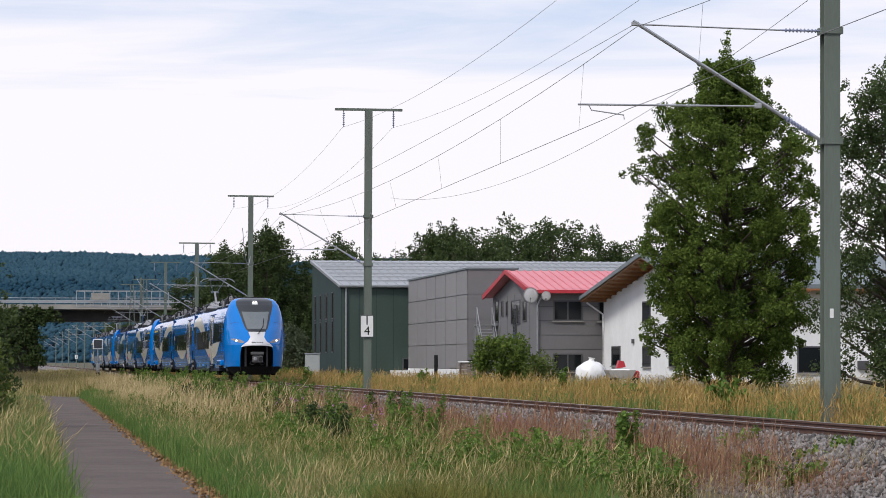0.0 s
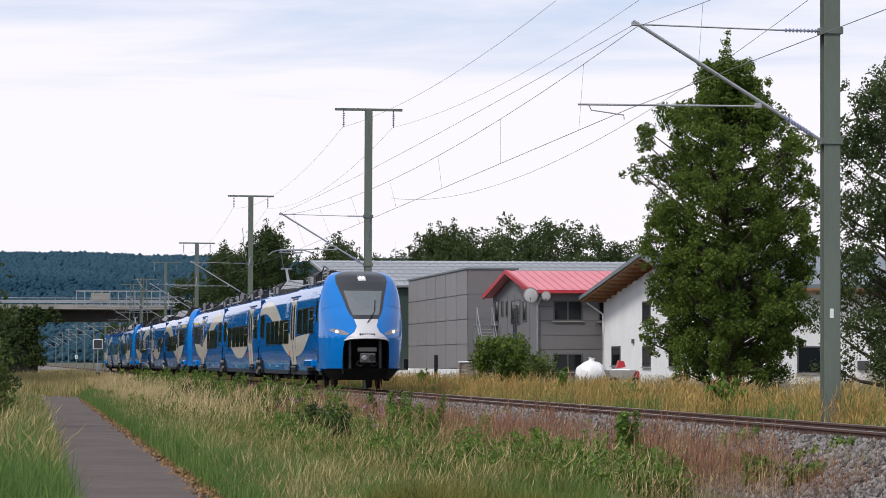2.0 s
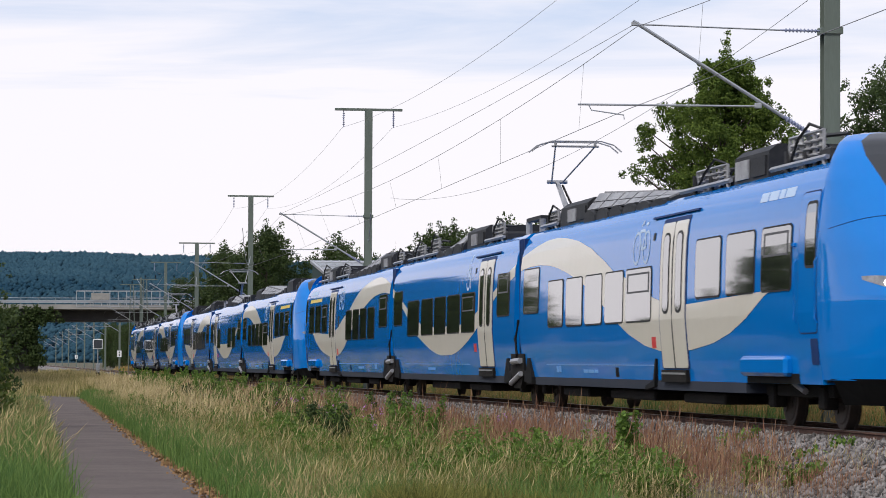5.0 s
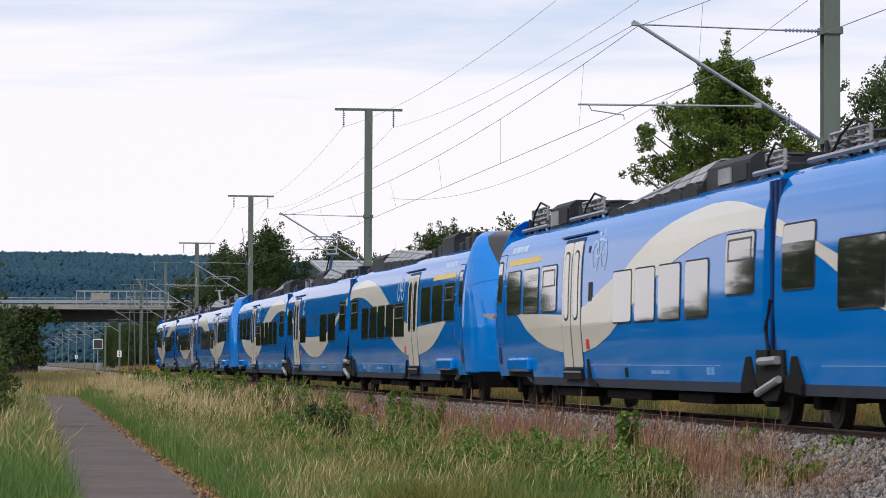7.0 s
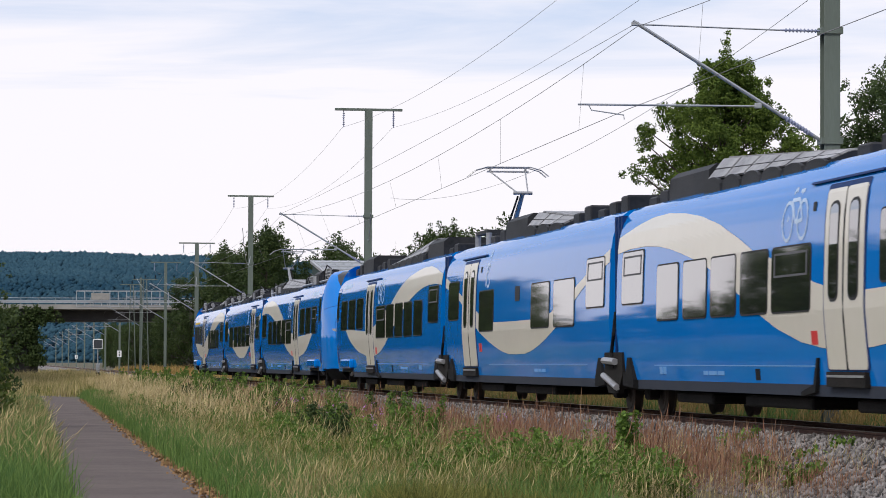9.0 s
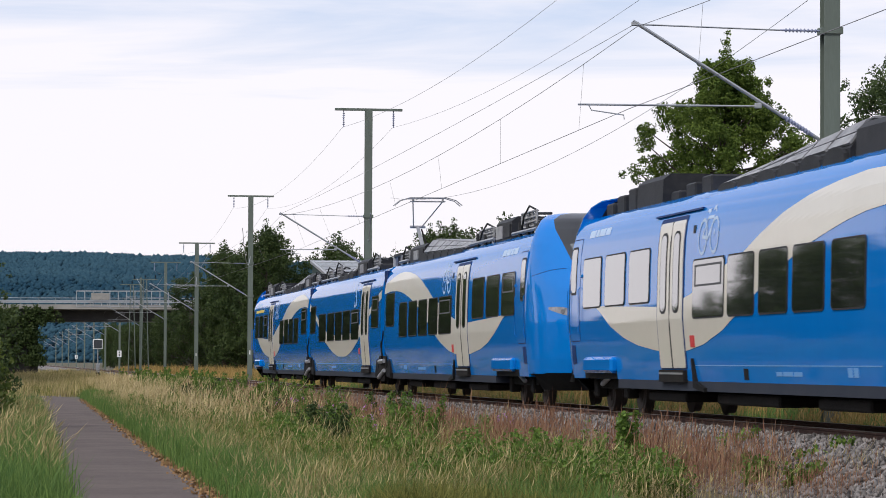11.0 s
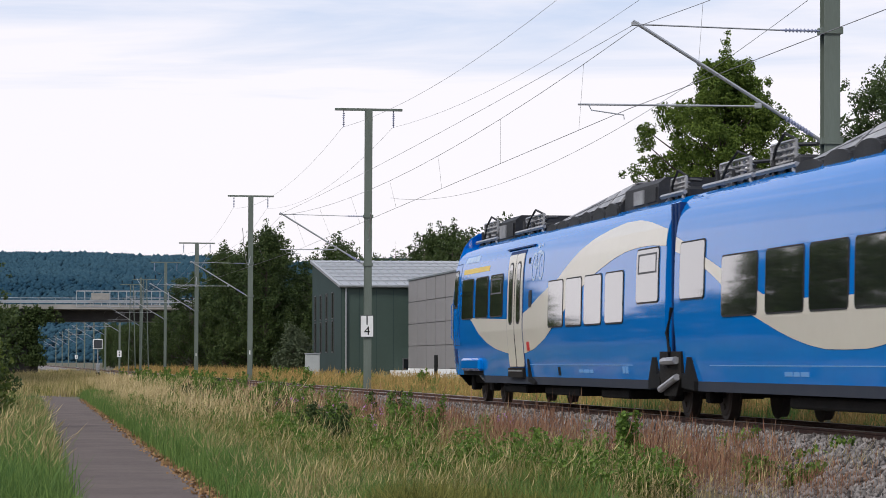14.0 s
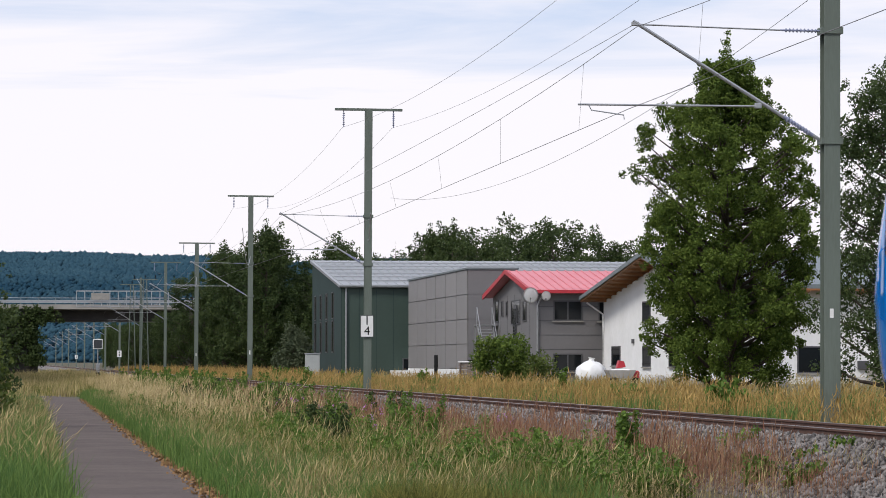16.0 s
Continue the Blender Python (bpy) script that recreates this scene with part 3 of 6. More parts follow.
def build_white_house():
    h = thing("white_house", "white rendered building with wide wooden eaves", "house")
    h.matrix_basis = scale_from_eye(0.897)
    x0, x1, y0, y1, ze, zr = 23.9, 48.0, 150.0, 177.0, 4.55, 6.55
    ym = (y0 + y1) / 2 - 3.0
    bm = prism(bmesh.new(), [(y0, -0.4), (y1, -0.4), (y1, ze), (ym, zr - 0.2), (y0, ze)], "x", x0, x1)
    part("wall", bm, M_WHITE, h)
    sl = ((y0 - 1.0, ze - 0.0), (y1 + 0.9, ze - 0.05))
    for q in sl:
        bm = prism(bmesh.new(), [q, (ym, zr), (ym, zr + 0.1), (q[0], q[1] + 0.1)], "x", x0 - 1.25, x1)
        part("soffit", bm, M_WOOD, h, "orange stained boarded soffit")
        bm = prism(bmesh.new(), [(q[0], q[1] + 0.102), (ym, zr + 0.102), (ym, zr + 0.32), (q[0], q[1] + 0.32)], "x", x0 - 1.35, x1)
        part("roof", bm, M_EAVES, h, "grey metal roof edge")
    n = 11
    for i in range(n):
        y = ym + (y1 - ym) * (i + 0.5) / n
        z = zr + (sl[1][1] - zr) * (y - ym) / (sl[1][0] - ym)
        bm = prism(bmesh.new(), [(x0 - 1.2, z - 0.06), (x0, z - 0.22), (x0, z), (x0 - 1.2, z)], "y", y - 0.1, y + 0.1)
        part("rafter", bm, M_WOOD, h)
    for i in range(24):
        x = x0 + 1.0 * i
        bm = prism(bmesh.new(), [(y0 - 0.95, ze - 0.08), (y0, ze - 0.2), (y0, ze + 0.1), (y0 - 0.95, ze)], "x", x, x + 0.14)
        part("rafter", bm, M_WOOD, h)
    for a, b, c, d in ((172.0, 174.5, 0.65, 1.82), (163.7, 165.8, 0.6, 1.8), (163.7, 165.8, 3.12, 4.3), (157.0, 159.0, 0.6, 1.8), (157.0, 159.0, 3.1, 4.3)):
        window_part(h, "x", x0, a, b, c, d)
    part("wall_lamp", boxes((x0 - 0.1, x0, 168.1, 168.5, 1.95, 2.2)), M_FRAME, h)
    for a, b, c, d in ((28.6, 29.9, 0.3, 1.7), (33.5, 34.7, 3.0, 4.1), (25.6, 26.8, 0.5, 1.7), (25.6, 26.8, 3.0, 4.1)):
        window_part(h, "y", y0, a, b, c, d)
    part("downpipe", chain([(x0 - 0.9, y1 + 0.6, ze - 0.1), (x0 - 0.1, y1 - 0.3, ze - 0.8), (x0 - 0.1, y1 - 0.3, -0.3)], 0.06, n=7), M_WHITEPAINT, h)
    part("meter_box", boxes((31.8, 32.4, y0 - 0.15, y0, 0.5, 0.95)), M_FRAME, h)
    part("side_annex", boxes((32.3, 40, 146.5, 149.9, -0.4, 0.75)), M_CONCRETE, h, "low grey rendered annex")


build_green_hall(), build_grey_hall(), build_red_house(), build_white_house()


def build_bridge():
    b = thing("road_bridge", "concrete road bridge crossing over the railway", "bridge")
    y0, y1 = 350.0, 360.0
    bm = prism(bmesh.new(), [(y0, 7.0), (y0 + 1.9, 6.9), (y0 + 2.0, 5.6), (y1 - 0.9, 5.6), (y1 - 0.8, 6.9), (y1, 7.1), (y1, 7.55), (y0, 7.55)], "x", -60, 14)
    part("deck", bm, M_CONCRETE, b)
    # the deck's shade is put into the colour of girder and abutments
    part("girder_face", boxes((-60, 14, y0 + 1.8, y0 + 1.99, 5.6, 6.89)), M_DARKCONC, b, "girder with the deck's shade in its colour")
    for x0, x1 in ((-17, -8.0), (8.2, 14)):
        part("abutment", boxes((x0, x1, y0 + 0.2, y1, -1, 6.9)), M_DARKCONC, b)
    part("wing_bank", prism(bmesh.new(), [(9.0, -0.5), (60, -0.5), (60, 7.4), (13.0, 7.4)], "y", y0 + 1, y1 + 8), M_SOIL, b)
    part("wing_bank", prism(bmesh.new(), [(-13.5, -1), (-60, -1), (-60, 7.4), (-15.0, 7.4)], "y", y0 + 1, y1 + 8), M_SOIL, b)
    me = mesh_of(boxes((-0.03, 0.03, -0.03, 0.03, 0, 0.95)), "railing_post", M_GALV)
    for i in range(37):
        ob = part("railing_post", me, None, b)
        ob.location = (-60 + 2 * i, y0 + 0.1, 7.4)
    for z in (7.75, 7.98, 8.3):
        part("railing_bar", tube(bmesh.new(), (-60, y0 + 0.1, z), (14, y0 + 0.1, z), 0.04, n=5), M_GALV, b)
    part("guard_rail", boxes((-60, 14, y0 + 1.4, y0 + 1.5, 7.75, 8.1)), M_GALV, b)
    # protective screen over the track
    scr = part("safety_screen", boxes((-3.6, 8.0, y0 - 0.05, y0 + 0.05, 9.05, 9.18), (-3.6, 8.0, y0 - 0.05, y0 + 0.05, 7.3, 7.4)), M_GALV, b, "framed safety screen")
    for i in range(13):
        x = -3.6 + 11.6 * i / 12
        part("screen_post", boxes((x - 0.05, x + 0.05, y0 - 0.06, y0 + 0.06, 7.3, 9.1)), M_GALV, scr)
    part("notice", boxes((-1.9, 0.2, y0 - 0.1, y0 - 0.07, 8.1, 8.9)), M_CONCRETE, scr)


build_bridge()


# ---- trees and bushes ----
def crown(name, rng, centre_rows, count, size, material, clump=0.55):
    """Leaves in clumps. centre_rows: clump centres and radii, as rows of x, y, z, r."""
    c = np.asarray(centre_rows)
    w = c[:, 3] ** 2
    pick = rng.choice(len(c), count, p=w / w.sum())
    d = rng.normal(0, 1, (count, 3))
    d /= np.linalg.norm(d, axis=1)[:, None]
    pos = c[pick, :3] + d * (c[pick, 3] * rng.random(count) ** clump)[:, None]
    s = size * rng.uniform(0.6, 1.3, count)
    u = rng.normal(0, 1, (count, 3))
    u[:, 2] -= 0.5
    u /= np.linalg.norm(u, axis=1)[:, None]
    v = np.cross(u, rng.normal(0, 1, (count, 3)))
    v /= np.linalg.norm(v, axis=1)[:, None]
    n = np.cross(u, v)
    q = np.stack([pos - u * s[:, None] * 0.5, pos + v * s[:, None] * 0.32 + n * s[:, None] * 0.08, pos + u * s[:, None] * 0.55, pos - v * s[:, None] * 0.32 + n * s[:, None] * 0.08], 1)
    f = np.array([(0, 1, 2), (0, 2, 3)])[None] + 4 * np.arange(count)[:, None, None]
    return raw_mesh(name, q.reshape(-1, 3), f.reshape(-1, 3), material)


def wood(rng, h, r, limbs, spread, first=0.15):
    """Trunk and limbs; returns the bmesh and the limb tips with their points."""
    bm = bmesh.new()
    pts = [Vector((0.12 * h * 0.05 * math.sin(k * 1.3), 0.04 * math.cos(k * 2.1), h * 0.92 * k / 6)) for k in range(7)]
    for k in range(6):
        tube(bm, pts[k], pts[k + 1], r * (1 - k / 6.6), r * (1 - (k + 1) / 6.6), n=8)
    tips = []
    for i in range(limbs):
        t = first + (0.95 - first) * (i + rng.random()) / limbs
        a = 2.4 * i + rng.random()
        p = pts[0].lerp(pts[6], t)
        ln = spread(t) * rng.uniform(0.7, 1.05)
        q = p + Vector((math.cos(a) * ln, math.sin(a) * ln, ln * rng.uniform(0.25, 0.75)))
        m = p.lerp(q, 0.5) + Vector((0, 0, -0.06 * ln))
        rr = r * 0.4 * (1 - t * 0.7)
        tube(bm, p, m, rr, rr * 0.7, n=5)
        tube(bm, m, q, rr * 0.7, rr * 0.25, n=5)
        tips.append((q, m, ln))
    return bm, tips


def tree(name, label, x, y, z, h, seed, spread, limbs=34, leaves=20000, size=0.13, material=None, clump_r=0.75, first=0.12, group="", category="tree", r=None, inner=0, sprays=3):
    rng = np.random.default_rng(seed)
    ob = thing(name, label, category, group, at=pose(x, y, z))
    bm, tips = wood(rng, h, r or h * 0.018, limbs, spread, first)
    part("trunk", bm, M_BARK, ob)
    rows = []
    for q, m, ln in tips:
        rows.append((*q, clump_r * rng.uniform(0.6, 1.1)))
        rows.append((*(q.lerp(m, 0.5) + Vector(rng.normal(0, 0.25, 3))), clump_r * rng.uniform(0.6, 1.0)))
        rows.append((*(m + Vector(rng.normal(0, 0.3, 3))), clump_r * rng.uniform(0.5, 0.9)))
        for _ in range(sprays):
            rows.append((*(q + Vector(np.clip(rng.normal(0, 0.68, 3), -1.0, 1.0) * clump_r)), clump_r * rng.uniform(0.22, 0.5)))
    for _ in range(inner):
        t = rng.uniform(0.05, 0.62)
        a, l = rng.uniform(0, 6.28), spread(t) * 0.85 * rng.random() ** 0.5
        rows.append((math.cos(a) * l, math.sin(a) * l, h * t, clump_r * rng.uniform(0.6, 1.0)))
    rows.append((0, 0, h * 0.93, clump_r * 0.7))
    rows.append((0.0, 0, h * 0.96, clump_r * 0.5))
    rows.append((0.05, 0, h * 0.985, clump_r * 0.35))
    part("crown", crown("crown", rng, rows, leaves, size, material), None, ob)
    return ob


def oval(width, low=0.5):
    """Crown half-width by height share t."""
    return lambda t: width * (low + (1 - low) * math.sin(math.pi * min(1.0, t * 1.15) ** 0.8) if t < 0.87 else (1.0 - t) / 0.13 * 0.5 + 0.18)


def build_trees():
    tree("tree", "tall dense dark green broadleaf tree behind the track", 9.75, 88.0, -0.2, 11.2, 11, lambda t: float(np.interp(t, (0, 0.1, 0.3, 0.55, 0.66, 0.77, 0.88, 1.0), (1.7, 2.35, 2.6, 2.9, 2.3, 1.45, 0.75, 0.10))), 170, 210000, 0.082, M_LEAF, 0.36, 0.03, inner=210, sprays=6)
    tree("tree", "loose grey-green tree with thin hanging twigs beside the mast", 11.2, 76.0, -0.2, 9.3, 12, lambda t: 1.9 * (0.9 if t < 0.6 else 1.3 * (1 - t) + 0.3), 76, 50000, 0.085, M_LEAF_DARK, 0.45, 0.035, inner=16)
    tree("bush", "young green bush beside the loading dock", 8.5, 122.0, -0.2, 1.75, 13, lambda t: 1.0, 26, 7000, 0.12, M_LEAF, 0.4, 0.05, category="bush")
    tree("bush", "small weedy bush beside the grey building", 9.9, 121.0, -0.2, 0.9, 14, lambda t: 0.8, 14, 2200, 0.12, M_LEAF_LIGHT, 0.35, 0.05, category="bush")
    tree("bush", "dark overgrown hedge beside the path", -12.75, 78.0, -0.8, 2.7, 15, lambda t: 1.0, 30, 12000, 0.10, M_LEAF_DARK, 0.5, 0.02, category="bush")
    tree("bush", "yellow-green overgrown bush beside the path", -12.75, 70.0, -0.8, 1.7, 16, lambda t: 0.9, 22, 6000, 0.10, M_LEAF_LIGHT, 0.4, 0.02, category="bush")
    tree("bush", "grey-green willow bush near the mast", 7.0, 196.0, -0.2, 3.4, 17, lambda t: 1.5 * (1.1 - t), 26, 6000, 0.16, M_LEAF_GREY, 0.5, 0.05, category="bush")
    # woods behind: a few grown once, then copied
    kinds = []
    for k, (h, w, m) in enumerate(((13.5, 3.2, M_LEAF_DARK), (12.0, 4.2, M_LEAF_DARK), (14.0, 2.0, M_LEAF_DARK), (11.0, 3.6, M_LEAF_DARK))):
        kinds.append((tree("tree", "dark green broadleaf tree in the wood behind the buildings", 60 + 6 * k, 300, -0.2, h, 30 + k, (lambda w: lambda t: w * (1.0 if t < 0.55 else max(0.12, math.sqrt(max(0.0, 1 - ((t - 0.55) / 0.46) ** 2)))))(w), 60, 22000, 0.22, m, 0.8, 0.04, inner=40, sprays=6, group="wood behind the buildings"), h))
    rng = random.Random(4)
    spots = []
    for i in range(15):      # wood between the bridge and the green hall
        spots.append((9.0 + 1.25 * i + rng.uniform(-1, 1), 262 + rng.uniform(-18, 45), rng.choice((0, 1, 3, 0, 2)), rng.uniform(0.68, 0.94)))
    spots += [(9.4, 292, 2, 0.93), (13.6, 285, 2, 0.98), (19.6, 268, 1, 0.8), (8.0, 320, 0, 0.8), (11.5, 318, 1, 0.85), (6.9, 340, 3, 0.6)]
    for x, s, k in ((22.5, 0.86, 0), (25.0, 1.0, 2), (27.2, 1.03, 2), (29.6, 0.83, 3), (31.8, 1.06, 1), (34.4, 1.22, 1), (37.0, 1.14, 1), (39.8, 1.06, 0), (42.5, 1.07, 3), (44.3, 1.03, 0), (47.2, 1.08, 3), (50, 1.0, 1), (53.5, 1.1, 0), (57, 1, 1), (61, 1.05, 0)):
        spots.append((x + rng.uniform(-0.5, 0.5), 262 + rng.uniform(-6, 10), k, s * (0.86 if k in (0, 3) else 0.95)))
        spots.append((x + 1.2 + rng.uniform(-0.5, 0.5), 285 + rng.uniform(-6, 10), rng.choice((0, 1, 3)), s * 0.68))
    for x, y, k, s in spots:
        o, h = kinds[k]
        c = copy_thing(o, pose(x, y, -0.2, 0, 0, rng.uniform(0, 360)))
        c.scale = (s, s, s)
    # bare pale saplings between the crowns
    for x, h in ((21.5, 12.5), (28.6, 12.8), (24.0, 11.5)):
        ob = thing("sapling", "thin pale half-bare sapling in front of the wood", "tree", "bare saplings", at=pose(x, 256, -0.2))
        g = np.random.default_rng(int(h * 10))
        bm, _ = wood(g, h, 0.07, 26, lambda t: 1.6 * (1.05 - t), 0.4)
        part("trunk", bm, M_SLEEPER, ob)
    # trees on the far side of the path, as the train's glass mirrors them
    for y, k, s in ((63, 3, 0.60), (74, 1, 0.66), (85, 0, 0.62), (92, 3, 0.60), (97, 1, 0.60), (103, 3, 0.58), (110, 1, 0.40), (118, 3, 0.36), (127, 3, 0.30), (139, 0, 0.24), (150, 1, 0.42), (158, 3, 0.60), (164, 0, 0.66), (170, 1, 0.74), (176, 3, 0.70), (182, 0, 0.78), (188, 1, 0.72), (194, 3, 0.82), (201, 0, 1.04), (208, 1, 1.09), (215, 3, 1.12), (222, 0, 1.04), (230, 1, 1.14), (238, 3, 1.17), (246, 0, 1.12), (255, 1, 1.17), (264, 3, 1.23), (274, 0, 1.17), (285, 1, 1.23), (297, 3, 1.30), (310, 0, 1.23), (325, 1, 1.30)):
        o, h = kinds[k]
        cpy = copy_thing(o, pose(-17.5 - (0.6 if s > 0.5 else 0) + rng.uniform(-0.6, 0.3), y, -0.85, 0, 0, rng.uniform(0, 360)))
        cpy.scale = (s, s, s)
        tagged(cpy, "broadleaf tree in the row beyond the path", group="trees beyond the path")
    # ivy on the abutment
    g = np.random.default_rng(77)
    rows = [(g.uniform(-13.5, -7.4), 349.6, g.uniform(0.5, 7.2), 0.55) for _ in range(120)] + [(g.uniform(-8, -5.0), 349.7, g.uniform(5.6, 7.0), 0.4) for _ in range(20)]
    solid("ivy", crown("ivy", g, rows, 9000, 0.3, M_LEAF_DARK), None, "dark ivy hanging over the bridge abutment", "ivy", kind="stuff")
    # trees beyond the bridge
    for x, y, k, s in ((5.5, 430, 0, 0.5), (7.5, 470, 1, 0.55), (9.5, 420, 3, 0.6), (6.2, 520, 2, 0.5), (8.0, 560, 0, 0.6), (-9.0, 420, 3, 0.35), (12, 400, 1, 0.7), (10, 620, 0, 0.7), (-6, 600, 1, 0.25), (5.2, 405, 3, 0.5), (7.0, 412, 0, 0.55), (10.5, 440, 3, 0.62), (13.5, 425, 0, 0.7), (15.0, 405, 1, 0.75), (6.4, 455, 1, 0.55), (8.6, 498, 3, 0.6), (7.6, 540, 1, 0.6), (17.0, 415, 0, 0.8)):
        o, h = kinds[k]
        c = copy_thing(o, pose(x, y, -0.2, 0, 0, rng.uniform(0, 360)))
        c.scale = (s, s, s)


build_trees()


def build_hills():
    """A ring of wooded hills, all round, so that glass and paint mirror a closed landscape."""
    g = np.random.default_rng(9)
    bm = bmesh.new()
    ang = [2 * math.pi * i / 180 for i in range(180)]
    def ridge(a):
        dev = (a + math.pi) % (2 * math.pi) - math.pi   # 0: along the track
        base = 153 + 22 * noise.noise((math.cos(a) * 5, math.sin(a) * 5, 2)) + 10 * noise.noise((math.cos(a) * 26, math.sin(a) * 26, 5))
        base -= 20 * max(0.0, min(1.0, (dev - 0.03) / 0.12))
        # unseen hills kept low here, so the train's glass mirrors sky
        return base * (1 - 0.85 * max(0.0, min(1.0, (-0.05 - dev) / 0.05)) * max(0.0, min(1.0, (dev + 1.2) / 0.3)))
    rows = [[], [], []]
    for a in ang:
        for k, (r, f) in enumerate(((3000, 0.0), (3700, 0.62), (4300, 1.0))):
            rows[k].append(bm.verts.new((r * math.sin(a), r * math.cos(a), -1 + ridge(a) * f)))
    n = len(ang)
    for k in range(2):
        for i in range(n):
            bm.faces.new((rows[k][i], rows[k][(i + 1) % n], rows[k + 1][(i + 1) % n], rows[k + 1][i]))
    ob = solid("backdrop", bm, M_FOREST, "wooded hills, the haze of distance in their blue-green colour", "hills", kind="structure")
    # tree crowns on the slope seen from the line
    cnt = 32000
    a = g.uniform(-0.10, 0.16, cnt)
    f = g.random(cnt) ** 0.8
    r = 3000 + 1300 * f
    rz = np.array([ridge(v) for v in a])
    z = -1 + rz * np.where(f < 0.54, f / 0.54 * 0.62, 0.62 + (f - 0.54) / 0.46 * 0.38)
    s = g.uniform(1.8, 5.5, cnt)
    oc = np.array([(1, 0, 0), (0.3, 0.95, 0), (-0.8, 0.6, 0), (-0.8, -0.6, 0), (0.3, -0.95, 0), (0, 0, 0.8), (0, 0, -1)], float)
    fa = np.array([(i, (i + 1) % 5, 5) for i in range(5)] + [((i + 1) % 5, i, 6) for i in range(5)])
    v = oc[None] * s[:, None, None] * g.uniform(0.7, 1.3, (cnt, 7, 1)) + np.stack([r * np.sin(a), r * np.cos(a), z + 3], 1)[:, None]
    fc = fa[None] + 7 * np.arange(cnt)[:, None, None]
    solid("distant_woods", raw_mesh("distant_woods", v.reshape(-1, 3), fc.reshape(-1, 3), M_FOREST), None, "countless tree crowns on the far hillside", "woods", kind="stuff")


build_hills()


# ---- grass and weeds ----
def blades(name, label, category, material, seed, pos, height, width, lean=0.35, head=0.0, wind=0.04):
    """Bent blades standing at pos; head: width of a seed head near the tip."""
    rng = np.random.default_rng(seed)
    n = len(pos)
    h = rng.uniform(height[0], height[1], n) * (0.65 + 0.35 * rng.random(n))
    slow = np.sin(pos[:, 0] * 2.1 + seed) * np.cos(pos[:, 1] * 0.8 + seed * 2) + 0.8 * np.sin(pos[:, 0] * 4.3 + pos[:, 1] * 1.7 + seed)
    h = h * np.clip(1 + 0.3 * slow, 0.45, 1.5)
    a = rng.uniform(0, 2 * np.pi, n)
    b = rng.uniform(0, 2 * np.pi, n)
    side = np.stack([np.cos(a), np.sin(a), np.zeros(n)], 1) * (width * rng.uniform(0.6, 1.3, n))[:, None]
    bend = np.stack([np.cos(b) * lean * rng.random(n) + wind, np.sin(b) * lean * rng.random(n), np.zeros(n)], 1) * h[:, None]
    up = np.stack([np.zeros(n), np.zeros(n), h], 1)
    mid = pos + up * 0.6 + bend * 0.3
    tip = pos + up * (1 - 0.12 * lean) + bend
    if head:
        hs = side / width * head
        v = np.stack([pos - side * 0.6, pos + side * 0.6, mid + up * 0.1 - hs * 0.2, mid + up * 0.1 + hs * 0.2, mid * 0.45 + tip * 0.55 - hs, mid * 0.45 + tip * 0.55 + hs, tip], 1)
        f = np.array([(0, 1, 3), (0, 3, 2), (2, 3, 5), (2, 5, 4), (4, 5, 6)])
    else:
        v = np.stack([pos - side, pos + side, mid - side * 0.8, mid + side * 0.8, tip], 1)
        f = np.array([(0, 1, 3), (0, 3, 2), (2, 3, 4)])
    k = v.shape[1]
    f = f[None] + k * np.arange(n)[:, None, None]
    return solid(name, raw_mesh(name, v.reshape(-1, 3), f.reshape(-1, 3), material), None, label, category, kind="stuff")


PROF_X = np.array((-60, -14, -11.6, -10.9, -8.0, -5.5, -3.6, -2.6, 2.6, 3.4, 6, 30, 80))
PROF_Z = np.array((-0.9, -0.75, -0.80, -0.86, -0.86, -0.74, -0.66, -0.60, -0.60, -0.30, -0.22, -0.1, 0.0))


def spots(seed, n, x0, x1, y0, y1, power=1.7, patch=None, tufts=0.0):
    """Places on the ground between two lines along the track (x0, x1 may follow y), denser towards the near end.
    patch: (share kept, frequency, phase) of a slow pattern; tufts: spread of the bunches in which they stand."""
    rng = np.random.default_rng(seed)
    y = y0 + (y1 - y0) * rng.random(n) ** power
    a = x0(y) if callable(x0) else x0
    b = x1(y) if callable(x1) else x1
    x = a + (b - a) * rng.random(n)
    if tufts:
        k = max(1, n // 14)
        pick = rng.integers(0, k, n)
        x, y = x[pick] + rng.normal(0, tufts, n), y[pick] + rng.normal(0, tufts * 1.5, n)
    if patch:
        share, fr, ph = patch
        v = np.sin(x * fr + ph) * np.cos(y * fr * 0.37 + ph * 2) + 0.6 * np.sin(x * fr * 2.3 + y * fr * 0.9 + ph * 3) + rng.normal(0, 0.35, n)
        keep = v > np.quantile(v, 1 - share)
        x, y = x[keep], y[keep]
    return np.stack([x, y, np.interp(x, PROF_X, PROF_Z) - 0.02], 1)


def edge_r(y):
    return -9.13 + 0.0085 * (np.minimum(y, 200) - 38)


